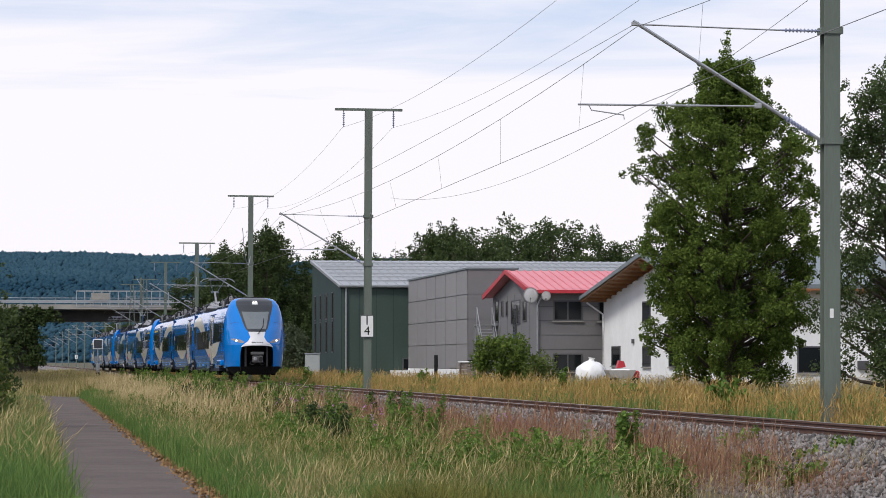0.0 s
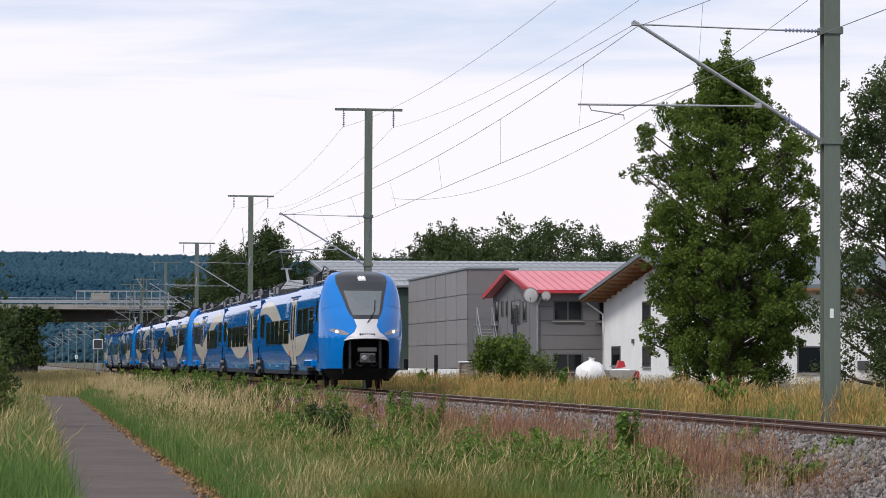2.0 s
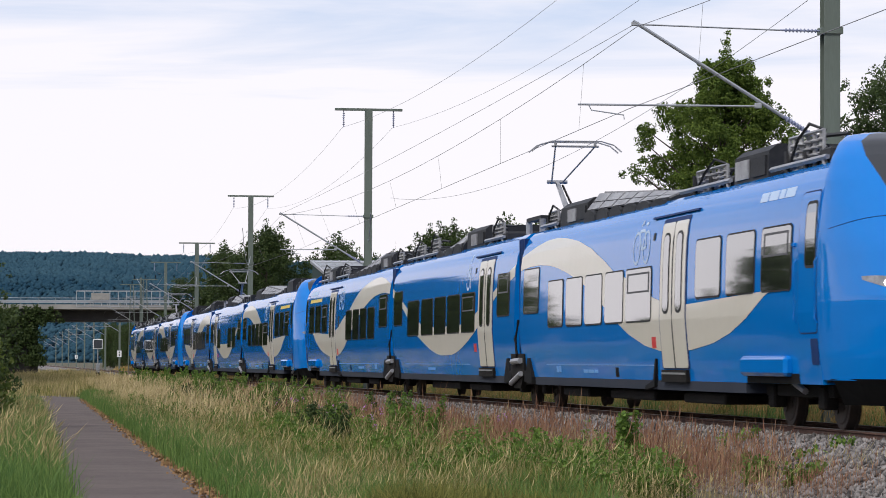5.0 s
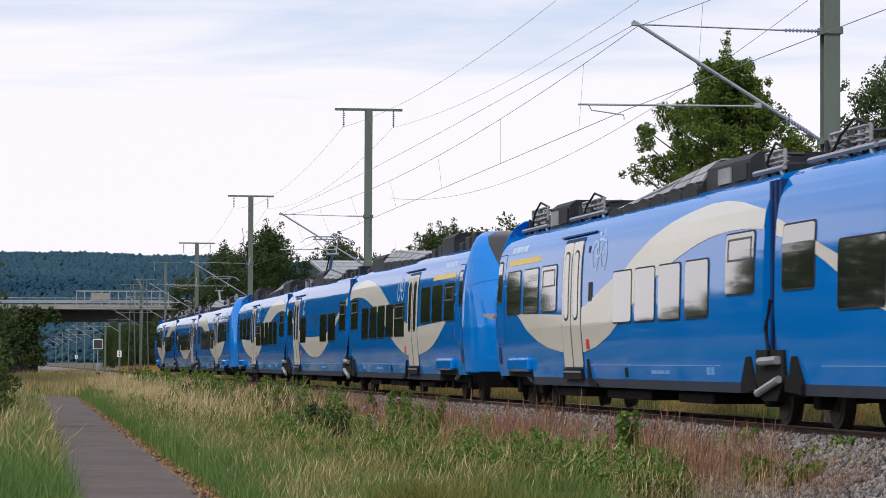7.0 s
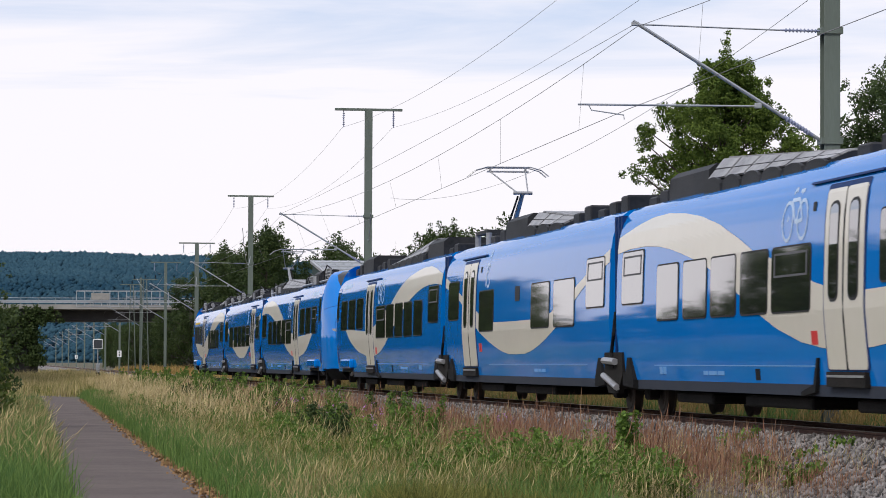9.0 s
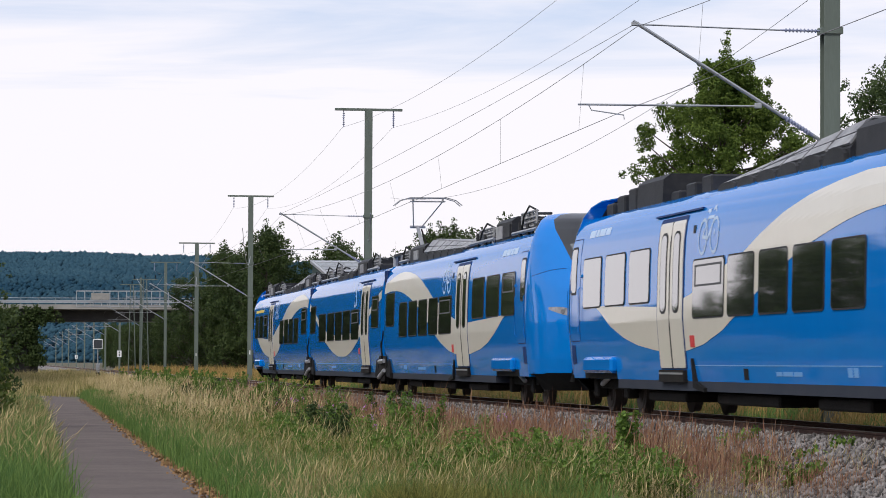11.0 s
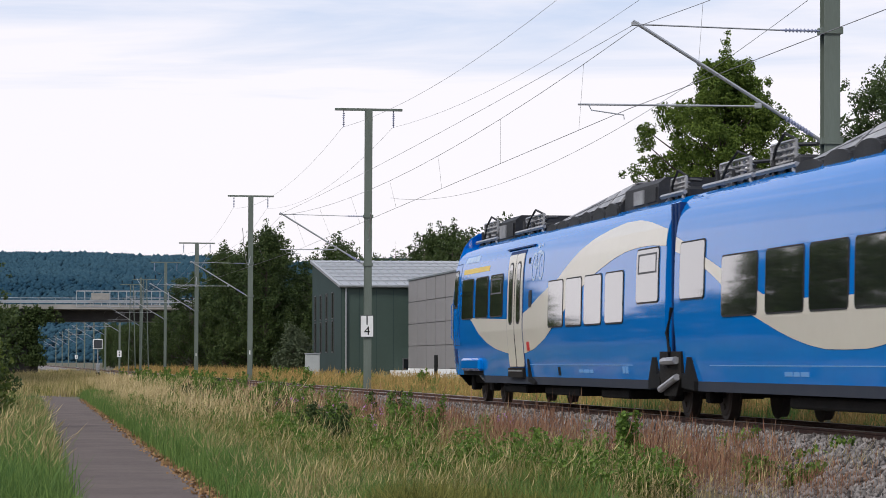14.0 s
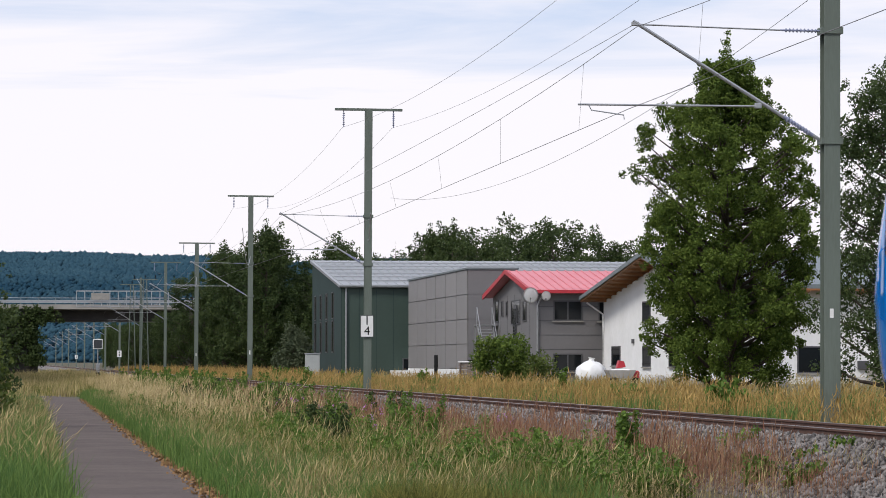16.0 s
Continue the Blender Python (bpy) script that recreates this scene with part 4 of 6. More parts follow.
def build_grass():
    def green_out(y):
        return edge_r(y) + np.interp(y, (35, 50, 80, 120), (1.75, 1.45, 1.25, 1.0))
    blades("verge_grass", "fresh green grass along the path", "grass", M_GRASS_GREEN, 1, spots(1, 125000, lambda y: edge_r(y) + 0.22, green_out, 31, 150, 1.9, tufts=0.1), (0.2, 0.52), 0.0055, 0.5)
    blades("meadow_grass", "mixed green and yellow meadow grass", "grass", M_GRASS_MIX, 2, spots(2, 140000, lambda y: green_out(y) - 0.5, lambda y: np.interp(y, (30, 34, 40, 60, 90), (-5.9, -5.2, -4.5, -3.7, -2.9)), 30, 170, 1.9, tufts=0.12), (0.15, 0.52), 0.0055, 0.55)
    blades("dry_grass", "pale dry grass with seed heads", "grass", M_GRASS_DRY, 3, spots(3, 30000, lambda y: green_out(y) - 0.2, lambda y: np.interp(y, (30, 36, 60, 90), (-4.6, -4.3, -3.6, -2.9)), 32, 170, 1.25, (0.6, 0.9, 0.4), tufts=0.12), (0.3, 0.78), 0.0027, 0.4, head=0.0055, wind=0.1)
    blades("straw_tufts", "bleached straw tufts standing in the meadow", "grass", M_GRASS_STRAW, 33, spots(33, 46000, lambda y: green_out(y) + 0.1, lambda y: np.interp(y, (36, 60, 90), (-5.2, -4.2, -3.4)), 66, 190, 0.9, (0.5, 0.55, 2.6), tufts=0.2), (0.45, 0.95), 0.005, 0.32, head=0.010, wind=0.08)
    blades("sorrel", "dry red-brown sorrel stems beside the ballast", "weeds", M_GRASS_RED, 4, spots(4, 36000, lambda y: np.interp(y, (36, 46, 60), (-4.3, -4.9, -5.3)), lambda y: np.interp(y, (36, 46, 60, 80), (-2.4, -2.4, -2.4, -2.4)), 35, 125, 1.1, (0.6, 1.3, 2.0), tufts=0.14), (0.38, 0.86), 0.0024, 0.22, head=0.006, wind=0.02)
    blades("ballast_weeds", "sparse dry stems growing out of the ballast", "weeds", M_GRASS_RED, 14, spots(14, 24000, -4.2, -1.7, 30, 120, 1.2, (0.6, 1.4, 0.7), tufts=0.08) + np.array((0, 0, 0.1)), (0.2, 0.62), 0.0022, 0.25, head=0.0045, wind=0.02)
    blades("pale_stems", "tall bleached stems leaning before the ballast", "grass", M_GRASS_DRY, 24, spots(24, 17000, -5.0, -1.9, 30, 75, 1.2, (0.55, 0.9, 1.3), tufts=0.12), (0.25, 0.6), 0.0024, 0.4, head=0.0042, wind=0.08)
    blades("golden_grass", "tall golden dry grass behind the track", "grass", M_GRASS_GOLD, 5, spots(5, 46000, 2.7, 6.5, 45, 215, 1.5, (0.8, 0.7, 0.3), tufts=0.12), (0.28, 0.78), 0.005, 0.35, head=0.012)
    blades("green_undergrowth", "green grass in the golden strip behind the track", "grass", M_GRASS_GREEN, 6, spots(6, 60000, 2.7, 7.0, 45, 215, 1.5, (0.42, 0.6, 1.0), tufts=0.15), (0.2, 0.62), 0.009, 0.5)
    blades("yard_grass", "uneven dry grass in front of the buildings", "grass", M_GRASS_DRY, 7, spots(7, 20000, 6.5, 24, 80, 185, 1.2, (0.7, 0.5, 1.7), tufts=0.2), (0.25, 0.55), 0.012, 0.4, head=0.02)
    blades("far_meadow", "green meadow grass towards the bridge", "grass", M_GRASS_MIX, 18, spots(18, 20000, lambda y: np.where(y > 152, -13.0, edge_r(y) + 1.2), -2.6, 120, 420, 1.3, tufts=0.25), (0.3, 0.7), 0.02, 0.45)
    blades("far_grass", "dry grass along the line towards the bridge", "grass", M_GRASS_DRY, 8, spots(8, 26000, lambda y: np.where(y > 152, -13.0, edge_r(y) + 1.2), -2.6, 120, 420, 1.3, tufts=0.25), (0.4, 0.9), 0.02, 0.45)
    blades("far_grass", "dry grass along the line beyond the masts", "grass", M_GRASS_GOLD, 9, spots(9, 16000, 2.8, 9.0, 190, 420, 1.2, tufts=0.25), (0.4, 0.9), 0.02, 0.45)
    blades("bank_grass", "tall green grass on the bank beside the path", "grass", M_GRASS_GREEN, 10, spots(10, 85000, -13.4, lambda y: edge_r(y) - 1.98, 29, 120, 1.5, tufts=0.1), (0.25, 0.7), 0.006, 0.55)
    blades("bank_seed_grass", "pale ripe seed grass leaning over the path", "grass", M_GRASS_DRY, 11, spots(11, 7500, -13.5, lambda y: edge_r(y) - 1.98, 40, 120, 1.2, tufts=0.1), (0.45, 0.9), 0.003, 0.5, head=0.009, wind=0.12)
    blades("green_patches", "dark green grass patches between the dry stems", "grass", M_GRASS_GREEN, 15, spots(15, 95000, lambda y: green_out(y) - 0.3, lambda y: np.interp(y, (30, 34, 40, 50), (-5.8, -5.1, -4.5, -3.6)), 30, 130, 1.8, (0.4, 0.75, 5.0), tufts=0.14), (0.2, 0.5), 0.007, 0.55)
    blades("verge_stems", "thin pale stems standing in the green verge", "grass", M_GRASS_DRY, 16, spots(16, 9000, lambda y: edge_r(y) + 0.3, green_out, 31, 130, 1.7, tufts=0.1), (0.3, 0.6), 0.003, 0.4, head=0.006)
    # fallen leaves along the edge of the path
    g = np.random.default_rng(21)
    n = 5000
    y = 30 + 110 * g.random(n) ** 1.8
    x = edge_r(y) + g.normal(0.06, 0.11, n)
    rows = np.stack([x, y, np.full(n, -0.825), np.full(n, 0.015)], 1)
    solid("leaf_litter", crown("leaf_litter", g, rows, n, 0.07, M_LITTER), None, "brown fallen leaves along the path edge", "leaves", kind="stuff")


build_grass()


def weed(x, y, h, w, seed, leaves=700, size=0.07, name="weed", label="leafy green weed among the dry grass", m=None):
    g = np.random.default_rng(seed)
    z = float(np.interp(x, PROF_X, PROF_Z))
    ob = thing(name, label, "weed", "weeds in the verge", at=pose(x, y, z))
    rows = []
    for i in range(6):
        a, l = g.uniform(0, 6.28), g.random() * w
        top = Vector((math.cos(a) * l, math.sin(a) * l, h * g.uniform(0.7, 1.0)))
        root = Vector((math.cos(a) * l * 0.4, math.sin(a) * l * 0.4, 0))
        part("stem", tube(bmesh.new(), root, top, 0.008, 0.004, n=4), M_NETTLE, ob)
        for k in range(6):
            p = root.lerp(top, 0.25 + 0.15 * k)
            rows.append((*p, 0.11 * (1.3 - 0.12 * k)))
    part("leaves", crown("leaves", g, rows, leaves, size, m or M_NETTLE), None, ob)


def build_weeds():
    g = random.Random(8)
    near = ((-2.75, 33.2, 0.38, 0.25), (-1.65, 35.5, 0.55, 0.3), (-3.0, 34.5, 0.4, 0.25), (-2.6, 36.2, 0.35, 0.2), (-3.55, 38.6, 0.5, 0.25), (-3.45, 36.9, 0.42, 0.35), (-4.0, 37.2, 0.62, 0.35), (-4.3, 37.6, 0.6, 0.35), (-3.8, 36.4, 0.45, 0.35), (-4.55, 38.6, 0.66, 0.3), (-5.15, 38.1, 0.72, 0.3), (-4.65, 36.4, 0.55, 0.4), (-4.9, 36.9, 0.6, 0.35), (-5.5, 36.8, 0.5, 0.35), (-4.1, 42.5, 0.6, 0.2), (-4.75, 49.0, 0.75, 0.2), (-2.2, 35.0, 0.45, 0.3), (-1.95, 39.6, 0.6, 0.3),
            (-5.6, 56.4, 0.7, 0.5), (-6.2, 58.5, 0.6, 0.4), (-3.3, 52.5, 0.6, 0.25), (-2.95, 80.0, 0.85, 0.5), (-2.9, 73.0, 0.75, 0.4), (-7.2, 46.0, 0.4, 0.4), (-6.2, 43.0, 0.5, 0.4), (-5.0, 63.0, 0.6, 0.4),
            (-5.8, 48.0, 0.5, 0.4), (-6.6, 52.0, 0.55, 0.45), (-4.7, 44.0, 0.45, 0.3), (-5.9, 39.5, 0.45, 0.35), (-6.4, 37.2, 0.4, 0.3))
    for i, (x, y, h, w) in enumerate(near):
        weed(x, y, h, w, 100 + i)
    weed(-3.86, 37.6, 1.02, 0.15, 99, 3200, 0.06, "nettle", "tall upright nettle standing before the ballast")
    for i in range(22):     # low clump of green weeds close by
        y = g.uniform(32.6, 37.2)
        weed(g.uniform(-5.75, -3.95) + 0.05 * (y - 35), y, g.uniform(0.42, 0.62), g.uniform(0.15, 0.3), 700 + i, 420, 0.055)
    for i in range(60):     # bramble thicket further along
        weed(-3.9 + g.uniform(-1.5, 0.9), 78 + g.uniform(0, 75), g.uniform(0.6, 1.2), g.uniform(0.35, 0.8), 200 + i, 900, 0.08, "bramble", "sprawling green bramble on the verge")
    for i in range(10):
        weed(-3.6 + g.uniform(-1.2, 0.8), 140 + g.uniform(0, 70), g.uniform(0.7, 1.3), g.uniform(0.5, 1.0), 300 + i, 700, 0.12, "bramble", "sprawling green bramble on the verge")
    for i in range(16):
        weed(4.4 + g.uniform(-0.8, 1.5), 60 + g.uniform(0, 120), g.uniform(0.5, 1.0), g.uniform(0.3, 0.6), 400 + i, 420, 0.14)
    for i in range(120):     # docks and nettles scattered through the verge
        y = 35 + 75 * g.random() ** 1.3
        weed(g.uniform(-7.2, -3.4), y, g.uniform(0.4, 0.75), g.uniform(0.2, 0.5), 500 + i, 460, 0.05)
    for i in range(34):     # lush dark clumps along the foot of the ballast
        y = g.uniform(52, 112)
        weed(g.uniform(-5.6, -3.3), y, g.uniform(0.6, 1.05), g.uniform(0.35, 0.7), 800 + i, 1300, 0.06, "nettle", "bushy dark green nettle clump beside the ballast", M_LEAF_DARK if i % 3 == 0 else None)
    for i in range(26):     # greenery under the straw beside the path
        y = g.uniform(44, 130)
        weed(g.uniform(-7.6, -5.4), y, g.uniform(0.4, 0.7), g.uniform(0.25, 0.5), 900 + i, 700, 0.05)
    g2 = np.random.default_rng(31)
    rows = []
    for x, y in ((-4.95, 70), (-4.6, 66.5), (-4.35, 66.5), (-5.2, 60), (-4.0, 64), (-5.6, 50.5), (-3.3, 50), (-4.6, 58), (-4.2, 54), (-5.0, 75)):
        for k in range(5):
            rows.append((x + g2.normal(0, 0.12), y + g2.normal(0, 0.3), -0.05 + g2.normal(0, 0.08), 0.06))
    solid("willowherb_flowers", crown("willowherb_flowers", g2, rows, 420, 0.03, M_PINK), None, "pink flower spikes among the red-brown stems", "flowers", kind="stuff")


build_weeds()


# ---- small things along the line and in the yard ----
def letter(text, size, material, name, parent, at, label=""):
    cu = bpy.data.curves.new(name, "FONT")
    cu.body, cu.size, cu.extrude, cu.align_x, cu.align_y = text, size, 0.002, "CENTER", "CENTER"
    tmp = bpy.data.objects.new(name, cu)
    scene.collection.objects.link(tmp)
    bpy.context.view_layer.update()
    me = bpy.data.meshes.new_from_object(tmp.evaluated_get(bpy.context.evaluated_depsgraph_get()))
    bpy.data.objects.remove(tmp)
    bpy.data.curves.remove(cu)
    me.materials.clear()
    me.materials.append(material)
    ob = part(name, me, None, parent, label)
    ob.matrix_basis = at
    return ob


def line_sign(x, y, z0, z1, w, top, low):
    s = thing("kilometre_sign", "white line distance sign with black digits on the mast", "sign", "line distance signs", at=pose(x, y, z0))
    h = z1 - z0
    part("plate", boxes((-w / 2, w / 2, -0.012, 0.012, 0, h), bevel=0.008), M_WHITEPAINT, s)
    part("rim", boxes((-w / 2, w / 2, -0.018, -0.013, 0, 0.025), (-w / 2, w / 2, -0.018, -0.013, h - 0.025, h), (-w / 2, -w / 2 + 0.02, -0.018, -0.013, 0.025, h - 0.025), (w / 2 - 0.02, w / 2, -0.018, -0.013, 0.025, h - 0.025)), M_FRAME, s)
    part("bracket", boxes((-0.1, 0.1, 0.012, 0.06, 0.1, 0.16), (-0.1, 0.1, 0.012, 0.06, h - 0.16, h - 0.1)), M_GALV, s)
    if top:
        letter(top, 0.52, M_BLACK, "digit", s, pose(0, -0.016, h * 0.74, 90, 0, 0))
        letter(low, 0.52, M_BLACK, "digit", s, pose(0, -0.016, h * 0.27, 90, 0, 0))
    else:
        part("digit_bars", boxes((-0.06, 0.06, -0.018, -0.013, 0.12, 0.38), (-0.05, 0.05, -0.018, -0.013, 0.5, 0.76)), M_BLACK, s)


def build_line_things():
    line_sign(3.165, 124.0, 1.92, 2.84, 0.55, "1", "4")
    line_sign(3.18, 397.8, 1.5, 2.4, 0.62, "", "")
    line_sign(3.18, 639.8, 1.5, 2.4, 0.62, "", "")
    sg = thing("signal_board", "square dark signal board in a pale frame on a post", "signal", at=pose(-4.0, 255, -0.75))
    part("post", tube(bmesh.new(), (0, 0, 0), (0, 0, 2.9), 0.05), M_GALV, sg)
    b = part("board", boxes((-0.42, 0.42, -0.03, 0.03, 2.72, 3.58), bevel=0.02), M_WHITEPAINT, sg)
    part("face", boxes((-0.34, 0.34, -0.05, -0.032, 2.80, 3.50)), M_SCREENDARK, b)
    part("box", boxes((-0.16, 0.16, -0.12, 0.12, 0.9, 1.5), bevel=0.02), M_GALV, sg)
    part("base", boxes((-0.2, 0.2, -0.2, 0.2, 0, 0.75), bevel=0.03), M_BLACK, sg)
    for x, y, h in ((2.86, 318, 10.0), (2.2, 335, 9.9)):
        lm = thing("lattice_mast", "slim green-grey lattice mast beside the track", "mast", "lattice masts", at=pose(x, y, -0.35))
        for sx in (-1, 1):
            bm = bmesh.new()
            for sy in (-0.3, 0.3):
                tube(bm, (sx * 0.4, sy, 0), (sx * 0.16, sy * 0.5, h), 0.045, n=5)
            part("leg", bm, M_MAST, lm)
        zig = [((-1) ** k * (0.4 - 0.24 * k / 18), -0.3 + 0.15 * k / 18, h * k / 18) for k in range(19)]
        part("lacing", chain(zig, 0.025), M_MAST, lm)
        part("top_bar", boxes((-1.3, 1.3, -0.06, 0.06, h - 0.1, h)), M_MAST, lm)
        for sx in (-1.1, 0, 1.1):
            part("insulator", ribbed((sx, 0, h), (sx, 0, h + 0.45), 0.03, 0.08, 4), M_BLACK, lm)
    # slack jumper cables between mast and line
    for p, q, dr in (((3.2, 184.7, 7.4), (0.0, 150.0, 7.6), 1.1), ((3.2, 237.3, 7.6), (0.1, 190.0, 7.3), 1.2), ((3.2, 283.8, 8.4), (4.25, 240.0, 9.4), 1.3), ((2.0, 318.0, 9.7), (3.0, 284.0, 9.0), 1.3), ((3.2, 124.0, 6.0), (0.4, 100.0, 5.9), 0.35)):
        solid("jumper_cable", chain(sag(p, q, dr), 0.016), M_GALV, "pale slack jumper cable at the overhead line", "cable", "jumper cables")
    box_ = thing("trackside_cabinet", "pale grey trackside cabinet beside the green hall", "cabinet", at=pose(7.1, 185, -0.25))
    part("body", boxes((-0.44, 0.44, -0.2, 0.2, 0, 1.62), bevel=0.02), M_WHITEGREY, box_)
    part("roof", boxes((-0.48, 0.48, -0.24, 0.24, 1.62, 1.68)), M_GALV, box_)
    for sx in (-1, 1):
        part("door", boxes((sx * 0.22 - 0.2, sx * 0.22 + 0.2, -0.215, -0.202, 0.1, 1.55)), M_WHITEGREY, box_)


def build_yard():
    g = random.Random(3)
    bag = thing("wrapped_bale", "lumpy white plastic wrapped bale in the yard", "bale", at=pose(14.85, 135, -0.2))
    bm = bmesh.new()
    bmesh.ops.create_icosphere(bm, subdivisions=3, radius=0.72)
    for v in bm.verts:
        n = noise.noise(v.co * 3.0) * 0.14 + noise.noise(v.co * 8) * 0.05
        v.co *= 1 + n
        v.co.z = max(-0.55, v.co.z * 0.82) + 0.55
    part("wrap", bm, M_WHITEPAINT, bag, smooth=True)
    part("knot", tube(tube(bmesh.new(), (0, 0, 1.08), (0.02, 0, 1.22), 0.16, 0.12), (0.02, 0, 1.22), (0.03, 0, 1.28), 0.12, 0.17), M_WHITEPAINT, bag)
    ct = thing("yard_cart", "pale tipping cart with a red seat in the yard", "cart", at=pose(15.6, 132, -0.2))
    part("tub", prism(bmesh.new(), [(-0.5, 0.35), (0.4, 0.35), (0.62, 0.72), (-0.66, 0.72)], "y", -0.5, 0.5), M_CONCRETE, ct)
    part("load", boxes((-0.4, 0.4, -0.4, 0.4, 0.6, 0.78), bevel=0.08), M_WHITEPAINT, ct)
    part("seat", prism(bmesh.new(), [(-0.2, 0.8), (0.2, 0.86), (0.12, 1.12), (-0.1, 1.16)], "y", -0.2, 0.2), M_REDTRIM, ct, "faded red seat")
    part("body", boxes((0.45, 0.8, -0.4, 0.4, 0.3, 0.7), bevel=0.06), M_REDTRIM, ct, "dull red body")
    for sx in (-0.35, 0.6):
        for sy in (-0.52, 0.46):
            part("wheel", tube(bmesh.new(), (sx, sy, 0.2), (sx, sy + 0.06, 0.2), 0.2, n=14), M_BLACK, ct)
    pa = thing("stone_crate", "wire crate filled with split stones beside the hall", "crate", at=pose(11.5, 150, -0.2))
    for k in range(34):
        x, z = -0.4 + 0.17 * (k % 6), 0.1 + 0.17 * (k // 6)
        part("stone", boxes((x - 0.08, x + 0.08, -0.35, 0.35, z - 0.08, z + 0.075), bevel=0.02), M_STONES, pa)
    for sx in (-0.5, 0.5):
        part("post", boxes((sx - 0.03, sx + 0.03, -0.4, -0.34, 0, 1.05)), M_SLEEPER, pa)
    part("cover", boxes((-0.52, 0.55, -0.42, 0.42, 1.06, 1.12), bevel=0.02), M_WHITEPAINT, pa, "white sheet on top")
    for i in range(9):
        x = 16.4 + 1.1 * i
        part_of = thing("rubble_heap", "pale rubble and sacks heaped in the yard", "rubble", "yard rubble", at=pose(x, 128 - 2.6 * i, -0.2))
        bm = bmesh.new()
        bmesh.ops.create_icosphere(bm, subdivisions=2, radius=0.5)
        for v in bm.verts:
            v.co *= 1 + 0.35 * noise.noise(v.co * 4 + Vector((i, 0, 0)))
            v.co.z = max(-0.1, v.co.z * 0.8) + 0.1
        part("mound", bm, M_CONCRETE, part_of)


M_SCREENDARK = mat("dark_signal_face", (0.05, 0.055, 0.065), (0.035, 0.04, 0.045), 3, 0.4)
M_WHITEGREY = mat("light_grey_enamel", (0.42, 0.44, 0.43), (0.36, 0.38, 0.37), 1.5, 0.5)
M_STONES = mat("split_stone", (0.30, 0.25, 0.21), (0.16, 0.13, 0.11), 5, 0.9, obj_random=0.6)
build_line_things()
build_yard()


# ---- the train: three coupled three-car units ----
M_BLUE = mat("bright_blue_paint", (0.0005, 0.172, 0.57), (0.0005, 0.158, 0.53), 0.4, 0.6, spec=0.0, coat=0.95)
M_CREAM = mat("cream_paint", (0.64, 0.60, 0.52), (0.60, 0.56, 0.48), 0.6, 0.4, spec=0.3, coat=0.5)
M_NAVY = mat("dark_blue_rubber", (0.004, 0.03, 0.13), (0.004, 0.024, 0.10), 3, 0.6, spec=0.2)
M_TRAINGLASS = mat("tinted_train_glass", (0.012, 0.014, 0.015), (0.018, 0.02, 0.02), 0.6, 0.03, spec=1.0, coat=1.0)
M_TRAINGLASS.node_tree.nodes["Principled BSDF"].inputs["IOR"].default_value = 2.1
M_RUBBER = mat("black_rubber", (0.018, 0.018, 0.02), (0.03, 0.03, 0.03), 4, 0.6, spec=0.2)
M_UNDER = mat("near_black_underframe", (0.007, 0.0065, 0.006), (0.018, 0.015, 0.013), 2, 0.95, bump=0.3, spec=0.2)
M_SKIRT = mat("dark_blue_grey_skirt", (0.022, 0.028, 0.042), (0.034, 0.038, 0.05), 1.5, 0.7, spec=0.15)
M_ROOFKIT = mat("black_roof_equipment", (0.012, 0.013, 0.015), (0.035, 0.035, 0.038), 1.2, 0.6, bump=0.2, spec=0.2)
# grey made paler for the sky shine on the roof covers
M_ROOFTOP = mat("sky_paled_roof_grey", (0.36, 0.36, 0.37), (0.14, 0.14, 0.15), 1.6, 0.5, spec=0.3)
M_SCREEN = mat("dark_windscreen_surround", (0.022, 0.024, 0.028), (0.03, 0.032, 0.036), 2, 0.3)
# grey base takes in the sky mirrored by the windscreen
M_CABGLASS = mat("sky_grey_windscreen", (0.13, 0.145, 0.15), (0.10, 0.115, 0.12), 1, 0.05, spec=0.9, coat=0.5)
M_LAMP = mat("lit_headlamp", (1.0, 0.96, 0.86), (1.0, 0.96, 0.86), 1, 0.2, glow=6.0)
M_LAMPGLASS = mat("headlamp_glass", (0.10, 0.105, 0.115), (0.30, 0.30, 0.31), 9, 0.08, coat=0.6)
M_CHIN = mat("light_grey_white_paint", (0.60, 0.60, 0.62), (0.55, 0.55, 0.57), 1.5, 0.4, spec=0.3)
M_COUPLER = mat("grey_cast_steel", (0.12, 0.12, 0.125), (0.06, 0.06, 0.06), 5, 0.5, metal=0.3)
M_YELLOW = mat("yellow_band", (0.72, 0.50, 0.06), (0.66, 0.46, 0.05), 2, 0.4)
M_REDSQ = mat("red_sticker", (0.55, 0.03, 0.03), (0.5, 0.03, 0.03), 2, 0.5)
M_LETTER = mat("pale_lettering", (0.46, 0.58, 0.76), (0.42, 0.54, 0.72), 4, 0.5)
M_WHEEL = mat("rusty_wheel_steel", (0.075, 0.055, 0.045), (0.035, 0.028, 0.025), 4, 0.7, metal=0.3)
M_FAINT = mat("faint_lettering", (0.13, 0.32, 0.62), (0.11, 0.29, 0.58), 4, 0.5)
M_STEEL = mat("bare_steel", (0.36, 0.36, 0.37), (0.22, 0.22, 0.23), 5, 0.4, metal=0.35)

BODY_Z = (0.60, 0.75, 1.15, 1.55, 2.00, 2.45, 2.80, 3.05, 3.25, 3.40, 3.52, 3.58)
BODY_W = (1.325, 1.34, 1.377, 1.41, 1.402, 1.39, 1.37, 1.335, 1.27, 1.19, 1.05, 0.80)


def hw(z):
    return float(np.interp(z, BODY_Z, BODY_W))


